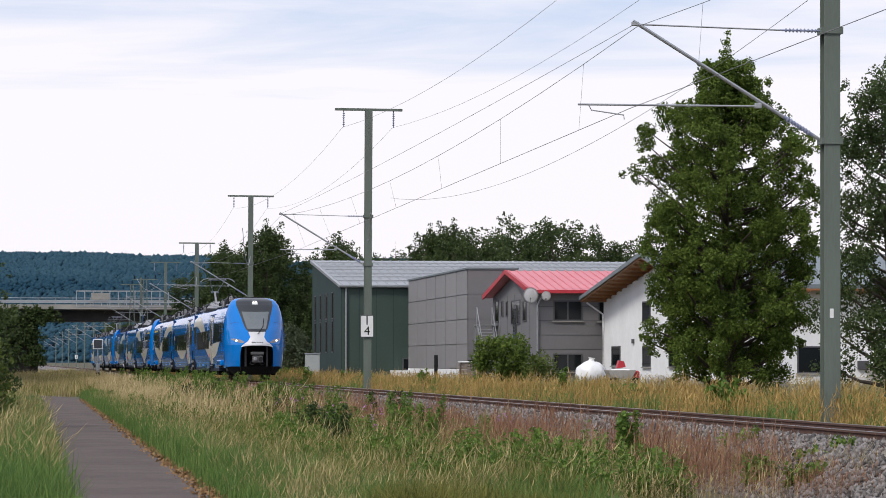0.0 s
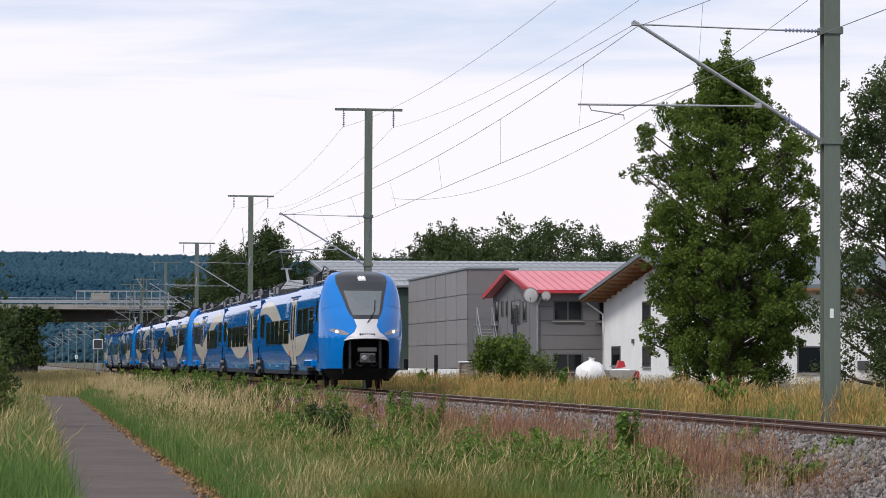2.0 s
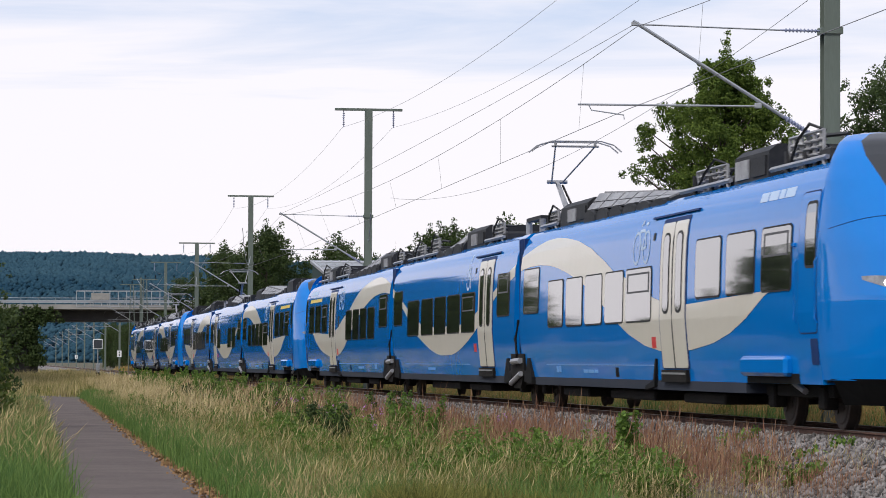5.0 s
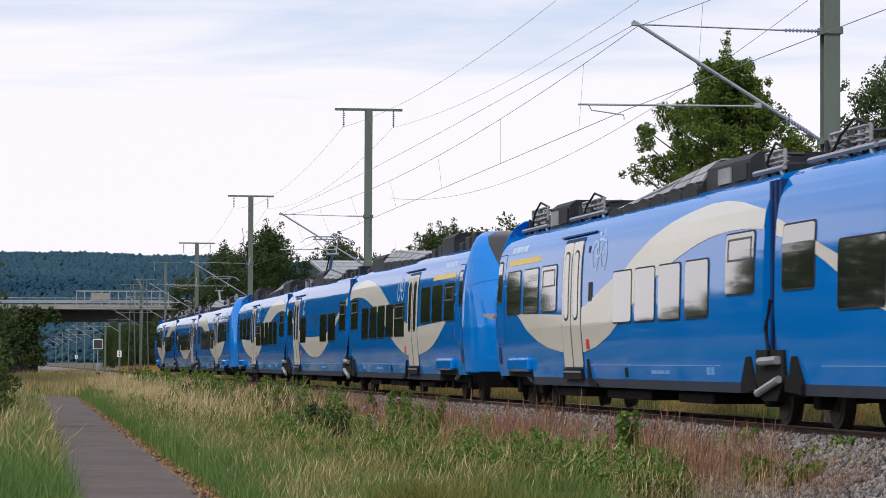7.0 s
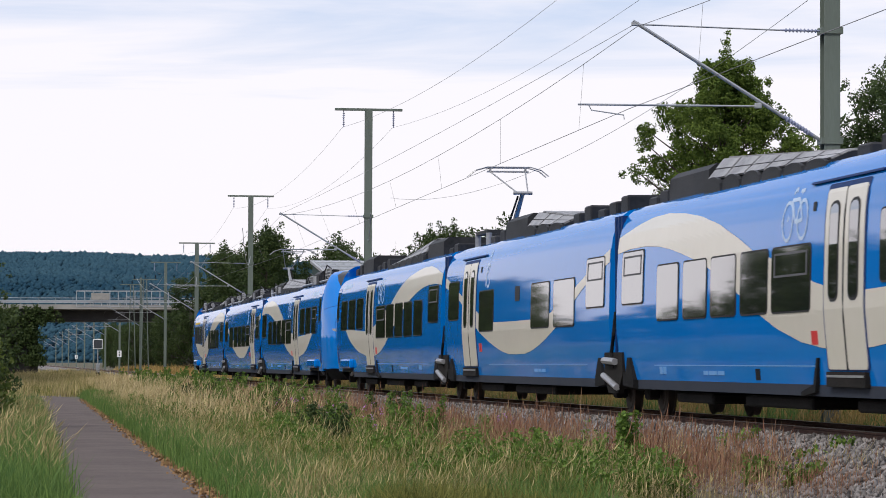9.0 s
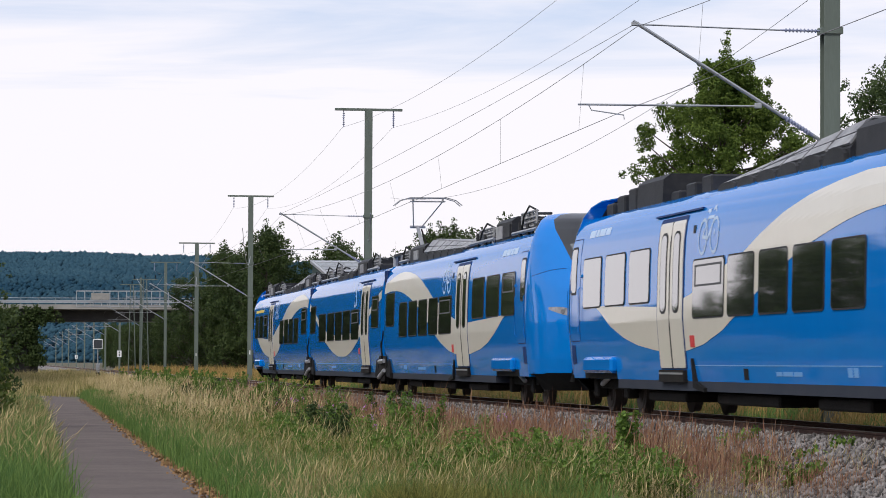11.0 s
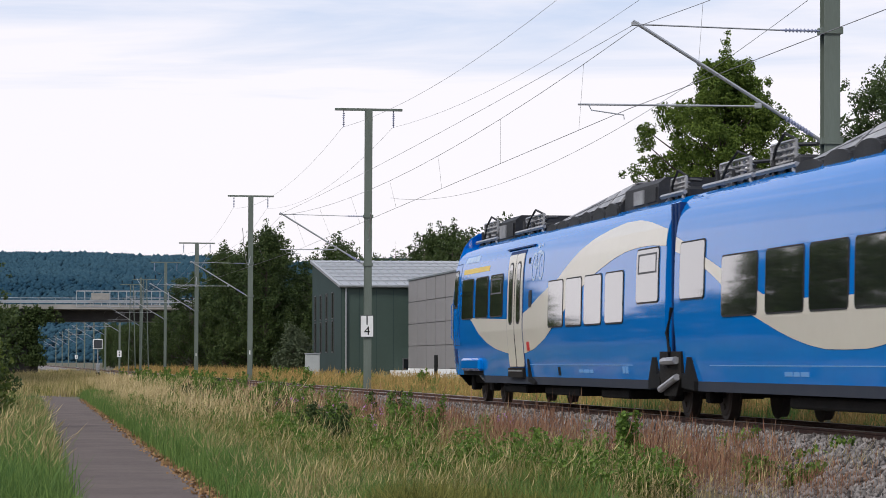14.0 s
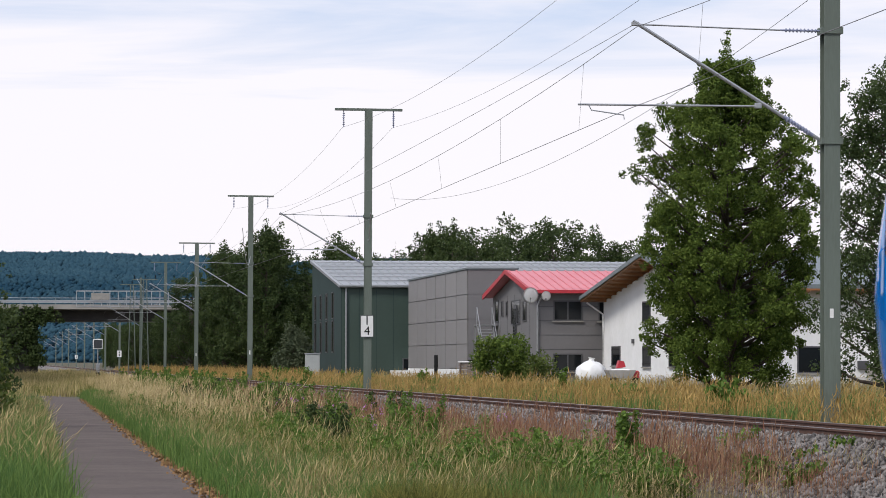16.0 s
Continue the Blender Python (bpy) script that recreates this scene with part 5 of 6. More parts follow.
def patch(bm, side, y0, y1, z0, z1, off, r=0.0, rows=7, cols=1, inner=None):
    """A curved plate on the body's side, off metres proud of it, with round corners of radius r."""
    zs = sorted({*[z0 + (z1 - z0) * k / rows for k in range(rows + 1)], *([z0 + r * q for q in (0.3, 0.65, 1)] + [z1 - r * q for q in (0.3, 0.65, 1)] if r else [])})
    grid, back = [], []
    for z in zs:
        d = min(z - z0, z1 - z)
        ins = r - math.sqrt(max(0.0, r * r - (r - d) ** 2)) if r and d < r else 0.0
        grid.append([bm.verts.new((side * (hw(z) + off), y0 + ins + (y1 - y0 - 2 * ins) * c / cols, z)) for c in range(cols + 1)])
        back.append([bm.verts.new((side * (hw(z) - 0.01), v.co.y, z)) for v in (grid[-1][0], grid[-1][-1])])
    for i in range(len(zs) - 1):
        for c in range(cols):
            bm.faces.new((grid[i][c], grid[i][c + 1], grid[i + 1][c + 1], grid[i + 1][c]))
        bm.faces.new((back[i][0], grid[i][0], grid[i + 1][0], back[i + 1][0]))
        bm.faces.new((grid[i][-1], back[i][1], back[i + 1][1], grid[i + 1][-1]))
    for i in (0, -1):
        bm.faces.new([back[i][0], *grid[i], back[i][1]])
    bmesh.ops.recalc_face_normals(bm, faces=bm.faces[:])
    return bm


def shell(bm, y0, y1, n=2):
    """A closed car body between two stations."""
    sec = [(-w, z) for z, w in zip(BODY_Z, BODY_W)] + [(w, z) for z, w in reversed(list(zip(BODY_Z, BODY_W)))]
    rings = [[bm.verts.new((x, y0 + (y1 - y0) * k / n, z)) for x, z in sec] for k in range(n + 1)]
    m = len(sec)
    for a, b in zip(rings, rings[1:]):
        for i in range(m):
            bm.faces.new((a[i], a[(i + 1) % m], b[(i + 1) % m], b[i]))
    bm.faces.new(rings[0]), bm.faces.new(rings[-1])
    bmesh.ops.recalc_face_normals(bm, faces=bm.faces[:])
    for f in bm.faces:
        f.smooth = True
    for e in bm.edges:
        e.smooth = e.calc_face_angle(0.0) < 0.5
    return bm


# nose: tip, half-width of the middle strip and of the whole, by height
NZ = (0.66, 0.95, 1.34, 1.64, 1.72, 1.86, 2.05, 2.29, 2.45, 2.66, 2.92, 3.25, 3.55, 3.75, 3.86, 3.91)
N_TIP = (0.42, 0.30, 0.22, 0.18, 0.18, 0.26, 0.38, 0.54, 0.68, 0.90, 1.14, 1.44, 1.74, 2.00, 2.32, 2.75)
N_MID = (0.76, 0.77, 0.76, 0.70, 0.62, 0.42, 0.32, 0.40, 0.52, 0.60, 0.67, 0.77, 0.86, 0.84, 0.66, 0.40)
N_HW = (1.32, 1.36, 1.39, 1.41, 1.41, 1.41, 1.405, 1.40, 1.39, 1.37, 1.34, 1.28, 1.17, 1.04, 0.88, 0.60)
N_BASE = (2.4, 2.4, 2.4, 2.4, 2.4, 2.4, 2.4, 2.4, 2.4, 2.4, 2.4, 2.42, 2.48, 2.60, 2.78, 2.98)


def nose_at(x, z):
    """Station of the nose's skin at half-width x and height z."""
    w, tip, base = (float(np.interp(z, NZ, r)) for r in (N_HW, N_TIP, N_BASE))
    q = min(1.0, abs(x) / w)
    return base - (base - tip) * max(0.0, 1 - q ** 2.1) ** (1 / 1.7)


def nose_grid(flip, z_range, mid, off=0.0, nz=4, na=10, cols=None):
    """Faces of the nose between heights, of the middle strip (mid) or of the two sides."""
    bm = bmesh.new()
    zs = sorted({*[z for z in NZ if z_range[0] <= z <= z_range[1]], *[z_range[0] + (z_range[1] - z_range[0]) * k / nz for k in range(nz + 1)]})
    def vert(x, z):
        e = nose_at(x, z) - off
        return bm.verts.new((x, 70 - e if flip else e, z))
    strips = []
    for z in zs:
        b, w = float(np.interp(z, NZ, N_MID)), float(np.interp(z, NZ, N_HW))
        if mid:
            k = cols or 1.0
            strips.append([[vert(-b * k + 2 * b * k * j / na, z) for j in range(na + 1)]])
        else:
            xs = [b + (w - b) * math.sin(math.pi / 2 * j / na) for j in range(na + 1)]
            strips.append([[vert(s * x, z) for x in xs] for s in (-1, 1)])
    for a, b in zip(strips, strips[1:]):
        for p, q in zip(a, b):
            for j in range(na):
                bm.faces.new((p[j], p[j + 1], q[j + 1], q[j]))
    bmesh.ops.recalc_face_normals(bm, faces=bm.faces[:])
    return bm


def end_z(e):
    """The painted wave of an end car: lower and upper edge at e metres from the nose."""
    lo = np.interp(e, (4.7, 5.1, 6.1, 7.1, 8.2, 9.6, 10.7, 11.8, 12.9, 14.1, 14.9, 16.5, 18.0, 19.0, 19.8, 20.6, 21.5, 22.5, 23.6, 24.7), (1.88, 1.80, 1.51, 1.31, 1.17, 1.08, 1.05, 1.07, 1.16, 1.35, 1.54, 1.95, 2.29, 2.46, 2.57, 2.67, 2.75, 2.79, 2.79, 2.74))
    hi = np.interp(e, (4.7, 5.2, 9.8, 11.0, 12.15, 13.44, 14.4, 15.4, 16.2, 17.5, 18.8, 20.0, 21.2, 22.3, 23.3, 24.7), (1.89, 1.87, 1.78, 1.80, 1.93, 2.17, 2.32, 2.46, 2.66, 2.93, 3.11, 3.21, 3.27, 3.26, 3.18, 3.01))
    return float(lo), float(hi)


def mid_z(m):
    """The same for the middle car, m metres from its front end."""
    d = abs(m - 10.07)
    lo = np.interp(d, (0, 1.0, 1.7, 2.5, 3.3, 4.6, 5.7, 6.4, 7.2, 8.3, 9.8), (1.05, 1.06, 1.11, 1.20, 1.32, 1.55, 1.82, 2.02, 2.23, 2.46, 2.66))
    hi = np.interp(d, (0, 2.5, 4.0, 4.9, 6.5, 7.5, 9.2, 9.9), (1.73, 1.74, 1.83, 2.00, 2.27, 2.47, 2.80, 2.92))
    return float(lo), float(hi)


def wave(side, ys, f, y_of):
    """The painted wave as a plate 3 mm thick on the car's side."""
    bm = bmesh.new()
    cols = []
    for q in ys:
        lo, hi = f(q)
        cols.append([bm.verts.new((side * (hw(lo + (hi - lo) * k / 12) + 0.007), y_of(q), lo + (hi - lo) * k / 12)) for k in range(13)])
    for a, b in zip(cols, cols[1:]):
        for k in range(12):
            bm.faces.new((a[k], b[k], b[k + 1], a[k + 1]))
    bmesh.ops.recalc_face_normals(bm, faces=bm.faces[:])
    return bm


def add_window(car, side, y0, y1, z0=1.84, z1=2.76, vent=False):
    y0, y1 = min(y0, y1), max(y0, y1)
    w = part("window", patch(bmesh.new(), side, y0, y1, z0, z1, 0.014, 0.09), M_RUBBER, car, "dark window in a black rubber frame")
    part("pane", patch(bmesh.new(), side, y0 + 0.025, y1 - 0.025, z0 + 0.025, z1 - 0.025, 0.018, 0.075), M_TRAINGLASS, w)
    if vent:
        bm = bmesh.new()
        for a, b, c, d in ((y0 + 0.16, y1 - 0.16, z1 - 0.12, z1 - 0.09), (y0 + 0.16, y1 - 0.16, z1 - 0.42, z1 - 0.39), (y0 + 0.16, y0 + 0.21, z1 - 0.39, z1 - 0.12), (y1 - 0.21, y1 - 0.16, z1 - 0.39, z1 - 0.12)):
            patch(bm, side, a, b, c, d, 0.024, rows=1)
        part("vent_frame", bm, M_FRAME, w)


def add_door(car, side, y0, y1, back=False):
    """A double sliding door, its header strip and its step; back: the car's nose lies at the far end."""
    y0, y1 = min(y0, y1), max(y0, y1)
    ym = (y0 + y1) / 2
    d = part("door", patch(bmesh.new(), side, y0 - 0.07, y1 + 0.07, 0.78, 3.17, 0.010, 0.06, rows=12), M_NAVY, car, "cream double door with narrow windows")
    for a, b in ((y0, ym - 0.025), (ym + 0.025, y1)):
        part("leaf", patch(bmesh.new(), side, a, b, 0.80, 3.10, 0.020, 0.05, rows=12), M_CREAM, d)
        m = (a + b) / 2
        w = part("window", patch(bmesh.new(), side, m - 0.23, m + 0.23, 1.66, 2.94, 0.026, 0.14), M_RUBBER, d)
        part("pane", patch(bmesh.new(), side, m - 0.19, m + 0.19, 1.70, 2.90, 0.031, 0.12), M_TRAINGLASS, w)
    part("seam", patch(bmesh.new(), side, ym - 0.032, ym + 0.032, 0.80, 3.10, 0.024), M_RUBBER, d)
    a, b = (y0 - 0.95, y1 + 0.55) if back else (y0 - 0.55, y1 + 0.95)
    part("header", patch(bmesh.new(), side, a, b, 3.215, 3.245, 0.035, rows=1), M_NAVY, car)
    part("step", boxes((-1.40 if side < 0 else 1.30, -1.30 if side < 0 else 1.40, y0, y1, 0.58, 0.77)), M_UNDER, car)
    part("step_edge", boxes((-1.41 if side < 0 else 1.40, -1.40 if side < 0 else 1.41, y0 + 0.05, y1 - 0.05, 0.70, 0.73)), M_STEEL, car)
    a = y0 - 0.72 if back else y1 + 0.42
    part("sticker", patch(bmesh.new(), side, a, a + 0.30, 1.12, 1.30, 0.012, rows=1), M_REDSQ, car, "red square sticker")


def strokes(side, yc, zc, segs, w):
    """A painted symbol out of straight strokes, in metres along the car and up."""
    bm = bmesh.new()
    for p, q in segs:
        p, q = Vector(p), Vector(q)
        n = Vector((-(q - p).y, (q - p).x)).normalized() * w
        bm.faces.new([bm.verts.new((side * (hw(zc + b) + 0.006), yc + a, zc + b)) for a, b in (p - n, q - n, q + n, p + n)])
    bmesh.ops.recalc_face_normals(bm, faces=bm.faces[:])
    return bm


def ring(cx, cz, r, a0=0, a1=360, n=14):
    pts = [(cx + r * math.cos(radians(a0 + (a1 - a0) * k / n)), cz + r * math.sin(radians(a0 + (a1 - a0) * k / n))) for k in range(n + 1)]
    return list(zip(pts, pts[1:]))


def wheelchair(side, yc, zc):
    """A wheelchair symbol."""
    return strokes(side, yc, zc, ring(0.05, -0.14, 0.24, 60, 340) + ring(0.0, 0.34, 0.05) + [((0.0, 0.25), (0.03, -0.05)), ((0.03, -0.05), (-0.2, -0.07)), ((-0.2, -0.07), (-0.3, -0.36)), ((0.0, 0.1), (-0.18, 0.1))], 0.03)


def bicycle(side, yc, zc, turn):
    """A pale bicycle symbol: two rings and a frame of bars, seat up; turn: which way it heads."""
    segs = ring(-0.37, 0, 0.26) + ring(0.37, 0, 0.26) + [((-0.37, 0), (-0.14, 0.28)), ((-0.14, 0.28), (0.24, 0.28)), ((0.37, 0), (0.22, 0.40)), ((-0.37, 0), (-0.02, -0.03)), ((-0.02, -0.03), (0.24, 0.28)), ((-0.02, -0.03), (-0.18, 0.38)), ((-0.28, 0.39), (-0.08, 0.39)), ((0.22, 0.40), (0.12, 0.44)), ((0.12, 0.44), (0.08, 0.38))]
    return strokes(side, yc, zc, [((turn * a, b), (turn * c, d)) for (a, b), (c, d) in segs], 0.026)


def bars(side, y0, z0, widths, h):
    """Writing too small to read: plain bars."""
    bm = bmesh.new()
    y = y0
    for w in widths:
        patch(bm, side, y, y + w, z0, z0 + h, 0.006, rows=1)
        y += w + 0.06
    return bm


def roof_unit(car, y0, y1, z1, kind, high_first=True):
    """Roof equipment: 'cover' a shroud with scalloped fins, 'box' a plain locker, 'rack' low pipes and lockers."""
    y0, y1 = min(y0, y1), max(y0, y1)
    z0 = 3.50
    if kind == "cover":
        zl = 3.68
        def top(y):
            return z1 + (zl - z1) * ((y - y0) / (y1 - y0) if high_first else (y1 - y) / (y1 - y0))
        bm = bmesh.new()
        ends = []
        for y in (y0, y1):
            z = top(y)
            ends.append([bm.verts.new((x, y, q)) for x, q in ((-1.04, z0 - 0.05), (1.04, z0 - 0.05), (1.04, z0 + (z - z0) * 0.28), (0.74, z), (-0.74, z), (-1.04, z0 + (z - z0) * 0.28))])
        for k in range(6):
            bm.faces.new((ends[0][k], ends[0][(k + 1) % 6], ends[1][(k + 1) % 6], ends[1][k]))
        bm.faces.new(ends[0]), bm.faces.new(ends[1])
        bmesh.ops.recalc_face_normals(bm, faces=bm.faces[:])
        c = part("roof_cover", bm, M_ROOFKIT, car)
        n = max(3, int((y1 - y0) / 1.15))
        for k in range(n):
            ya, yb = y0 + (y1 - y0) * (k + 0.06) / n, y0 + (y1 - y0) * (k + 0.94) / n
            part("cover_panel", prism(bmesh.new(), [(ya, top(ya) + 0.004), (yb, top(yb) + 0.004), (yb, top(yb) + 0.035), (ya, top(ya) + 0.035)], "x", -0.70, 0.70), M_ROOFTOP, c, "grey cover panel with sky shine in its colour")
            # shoulder panels take the paler grey in place of mirrored sky
            for side in (-1, 1):
                bm = bmesh.new()
                for y_a, y_b, f0, f1 in ((ya, yb, 0.36, 0.62), (ya, yb, 0.66, 0.95)):
                    vs = []
                    for o in (0.004, 0.028):
                        for y, f in ((y_a, f0), (y_b, f0), (y_b, f1), (y_a, f1)):
                            t = (f - 0.28) / 0.72
                            vs.append(bm.verts.new((side * (1.04 - 0.30 * t + o), y, z0 + (top(y) - z0) * f + o)))
                    for q in ((0, 1, 2, 3), (4, 5, 6, 7), (0, 1, 5, 4), (1, 2, 6, 5), (2, 3, 7, 6), (3, 0, 4, 7)):
                        bm.faces.new([vs[m] for m in q])
                bmesh.ops.recalc_face_normals(bm, faces=bm.faces[:])
                part("shoulder_panel", bm, M_ROOFTOP, c, "grey shoulder panel paled for the sky it mirrors")
                zt, w = z0 + (top(ya) - z0) * 0.36 + 0.02, yb - ya
                arch = [(ya + w * (0.5 - 0.5 * math.cos(math.pi * m / 8)), z0 + (zt - z0) * math.sin(math.pi * m / 8) ** 0.8) for m in range(9)]
                part("fin", prism(bmesh.new(), arch + [(yb, z0 - 0.06), (ya, z0 - 0.06)], "x", side * 1.045, side * 1.10), M_ROOFKIT, c, "black scalloped fin")
    elif kind == "box":
        bm = prism(bmesh.new(), [(-1.0, z0), (1.0, z0), (0.98, z1 - 0.1), (0.85, z1), (-0.85, z1), (-0.98, z1 - 0.1)], "y", y0, y1)
        b = part("roof_locker", bm, M_ROOFKIT, car)
        for k in range(int(y1 - y0)):
            part("locker_lid", boxes((-1.02, -0.99, y0 + k + 0.1, y0 + k + 0.85, z0 + 0.08, z1 - 0.16)), M_ROOFTOP if k % 3 == 1 else M_ROOFKIT, b)
    else:
        n = max(2, int((y1 - y0) / 0.9))
        for k in range(n):
            y = y0 + (y1 - y0) * k / n
            h = z0 + (z1 - z0) * (0.55 + 0.45 * abs(math.sin(k * 2.7)))
            part("roof_locker", boxes((-0.95 + 0.1 * (k % 3), 0.9, y, y + 0.62, z0, h), bevel=0.03), M_ROOFKIT, car)
        for k in range(n * 2):
            y = y0 + (y1 - y0) * (k + 0.3) / (2 * n)
            part("roof_fitting", tube(bmesh.new(), (-0.98, y, z0), (-0.98 + 0.2 * (k % 2), y + 0.1, z0 + 0.14 + 0.2 * abs(math.sin(k * 1.9))), 0.045, 0.03, n=6), M_STEEL if k % 3 == 0 else M_ROOFKIT, car)
        za, zb, ya, yb = z0 + 0.08, z1 + 0.03, y0 + 0.15 * (y1 - y0), y0 + 0.75 * (y1 - y0)
        part("roof_frame", chain([(-0.92, ya, za), (-0.92, ya, zb), (-0.92, yb, zb), (-0.92, yb, za)], 0.028), M_STEEL, car, "grey pipe frame")
        for k in range(5):
            y = ya + (yb - ya) * (k + 0.5) / 5
            part("insulator", ribbed((-0.9, y, za - 0.06), (-0.9, y, zb - 0.02), 0.035, 0.075, 4), M_ROOFTOP, car, "ribbed grey insulator")
        part("roof_cable", chain([(-0.9, ya, zb), (-0.98, ya + 0.3 * (yb - ya), zb + 0.12), (-1.0, ya + 0.6 * (yb - ya), zb - 0.06), (-0.95, yb, za)], 0.022), M_RUBBER, car)
        part("roof_pipe", chain([(-1.0, y0, z0 + 0.12), (-1.0, y1, z0 + 0.12)], 0.04), M_STEEL, car)
        part("roof_pipe", chain([(-0.7, y0, z1 - 0.05), (-0.7, (y0 + y1) / 2, z1 + 0.02), (-0.75, y1, z1 - 0.1)], 0.03), M_RUBBER, car)


WHEELS = []


def bogie(train, y, base=2.6):
    """A bogie with its frame, springs and two turning wheelsets."""
    bo = part("bogie", boxes((-1.05, -0.93, y - base / 2 - 0.45, y + base / 2 + 0.45, 0.42, 0.60), (0.93, 1.05, y - base / 2 - 0.45, y + base / 2 + 0.45, 0.42, 0.60), (-0.93, 0.93, y - 0.25, y + 0.25, 0.40, 0.60), bevel=0.02), M_UNDER, train, "near-black bogie frame")
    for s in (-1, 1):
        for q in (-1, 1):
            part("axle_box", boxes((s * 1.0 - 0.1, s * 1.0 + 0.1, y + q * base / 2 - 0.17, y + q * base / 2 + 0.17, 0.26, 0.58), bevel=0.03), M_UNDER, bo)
            part("spring", tube(bmesh.new(), (s * 1.0, y + q * 0.45, 0.6), (s * 1.0, y + q * 0.45, 0.85), 0.12, n=10), M_RUBBER, bo)
        part("damper", tube(bmesh.new(), (s * 1.12, y - 0.6, 0.5), (s * 1.12, y + 0.5, 0.72), 0.045), M_STEEL, bo)
    for q in (-1, 1):
        bm = bmesh.new()
        tube(bm, (-0.95, 0, 0), (0.95, 0, 0), 0.08, n=10)
        for s in (-1, 1):
            tube(bm, (s * 0.70, 0, 0), (s * 0.82, 0, 0), 0.425, n=28)
            tube(bm, (s * 0.67, 0, 0), (s * 0.70, 0, 0), 0.455, n=28)
            tube(bm, (s * 0.82, 0, 0), (s * 0.835, 0, 0), 0.36, 0.34, n=28)
            for k in range(4):
                a = math.pi / 2 * k
                tube(bm, (s * 0.835, 0.22 * math.cos(a), 0.22 * math.sin(a)), (s * 0.85, 0.22 * math.cos(a), 0.22 * math.sin(a)), 0.045, n=6)
        w = part("wheelset", bm, M_WHEEL, bo, "worn steel wheelset")
        w.location = (0, y + q * base / 2, 0.425)


def pantograph(train, y):
    p = part("pantograph", boxes((-0.75, 0.75, y - 0.7, y - 0.6, 3.86, 3.94), (-0.75, 0.75, y + 0.9, y + 1.0, 3.86, 3.94), (-0.75, -0.67, y - 0.6, y + 0.9, 3.86, 3.94), (0.67, 0.75, y - 0.6, y + 0.9, 3.86, 3.94)), M_RUBBER, train, "raised single-arm pantograph")
    for x in (-0.7, 0.7):
        for q in (-0.65, 0.95):
            part("insulator", tube(bmesh.new(), (x, y + q, 3.56), (x, y + q, 3.87), 0.07), M_ROOFTOP, p)
    knee, top = Vector((0, y + 1.45, 4.76)), Vector((0, y - 0.6, 5.38))
    part("lower_arm", tube(bmesh.new(), (0, y, 3.94), knee, 0.07, 0.05), M_STEEL, p)
    part("guide_rod", tube(bmesh.new(), (0.1, y - 0.25, 3.94), knee + Vector((0.1, -0.1, -0.08)), 0.025), M_UNDER, p)
    for s in (-1, 1):
        part("upper_arm", tube(tube(bmesh.new(), knee + Vector((s * 0.12, 0, 0)), top + Vector((s * 0.42, 0, 0)), 0.017), top + Vector((s * 0.42, 0, 0)), top + Vector((s * 0.42, 0, 0.07)), 0.03), M_STEEL, p)
    part("knee_bar", tube(bmesh.new(), knee + Vector((-0.22, 0, 0)), knee + Vector((0.22, 0, 0)), 0.04), M_STEEL, p)
    part("cross_tube", tube(bmesh.new(), top + Vector((-0.5, 0, 0)), top + Vector((0.5, 0, 0)), 0.022), M_STEEL, p)
    for q in (-0.18, 0.18):
        bm = chain([(-0.95, y - 0.6 + q, 5.26), (-0.78, y - 0.6 + q, 5.40), (-0.52, y - 0.6 + q, 5.475), (0.52, y - 0.6 + q, 5.475), (0.78, y - 0.6 + q, 5.40), (0.95, y - 0.6 + q, 5.26)], 0.015)
        part("contact_strip", bm, M_STEEL, p)


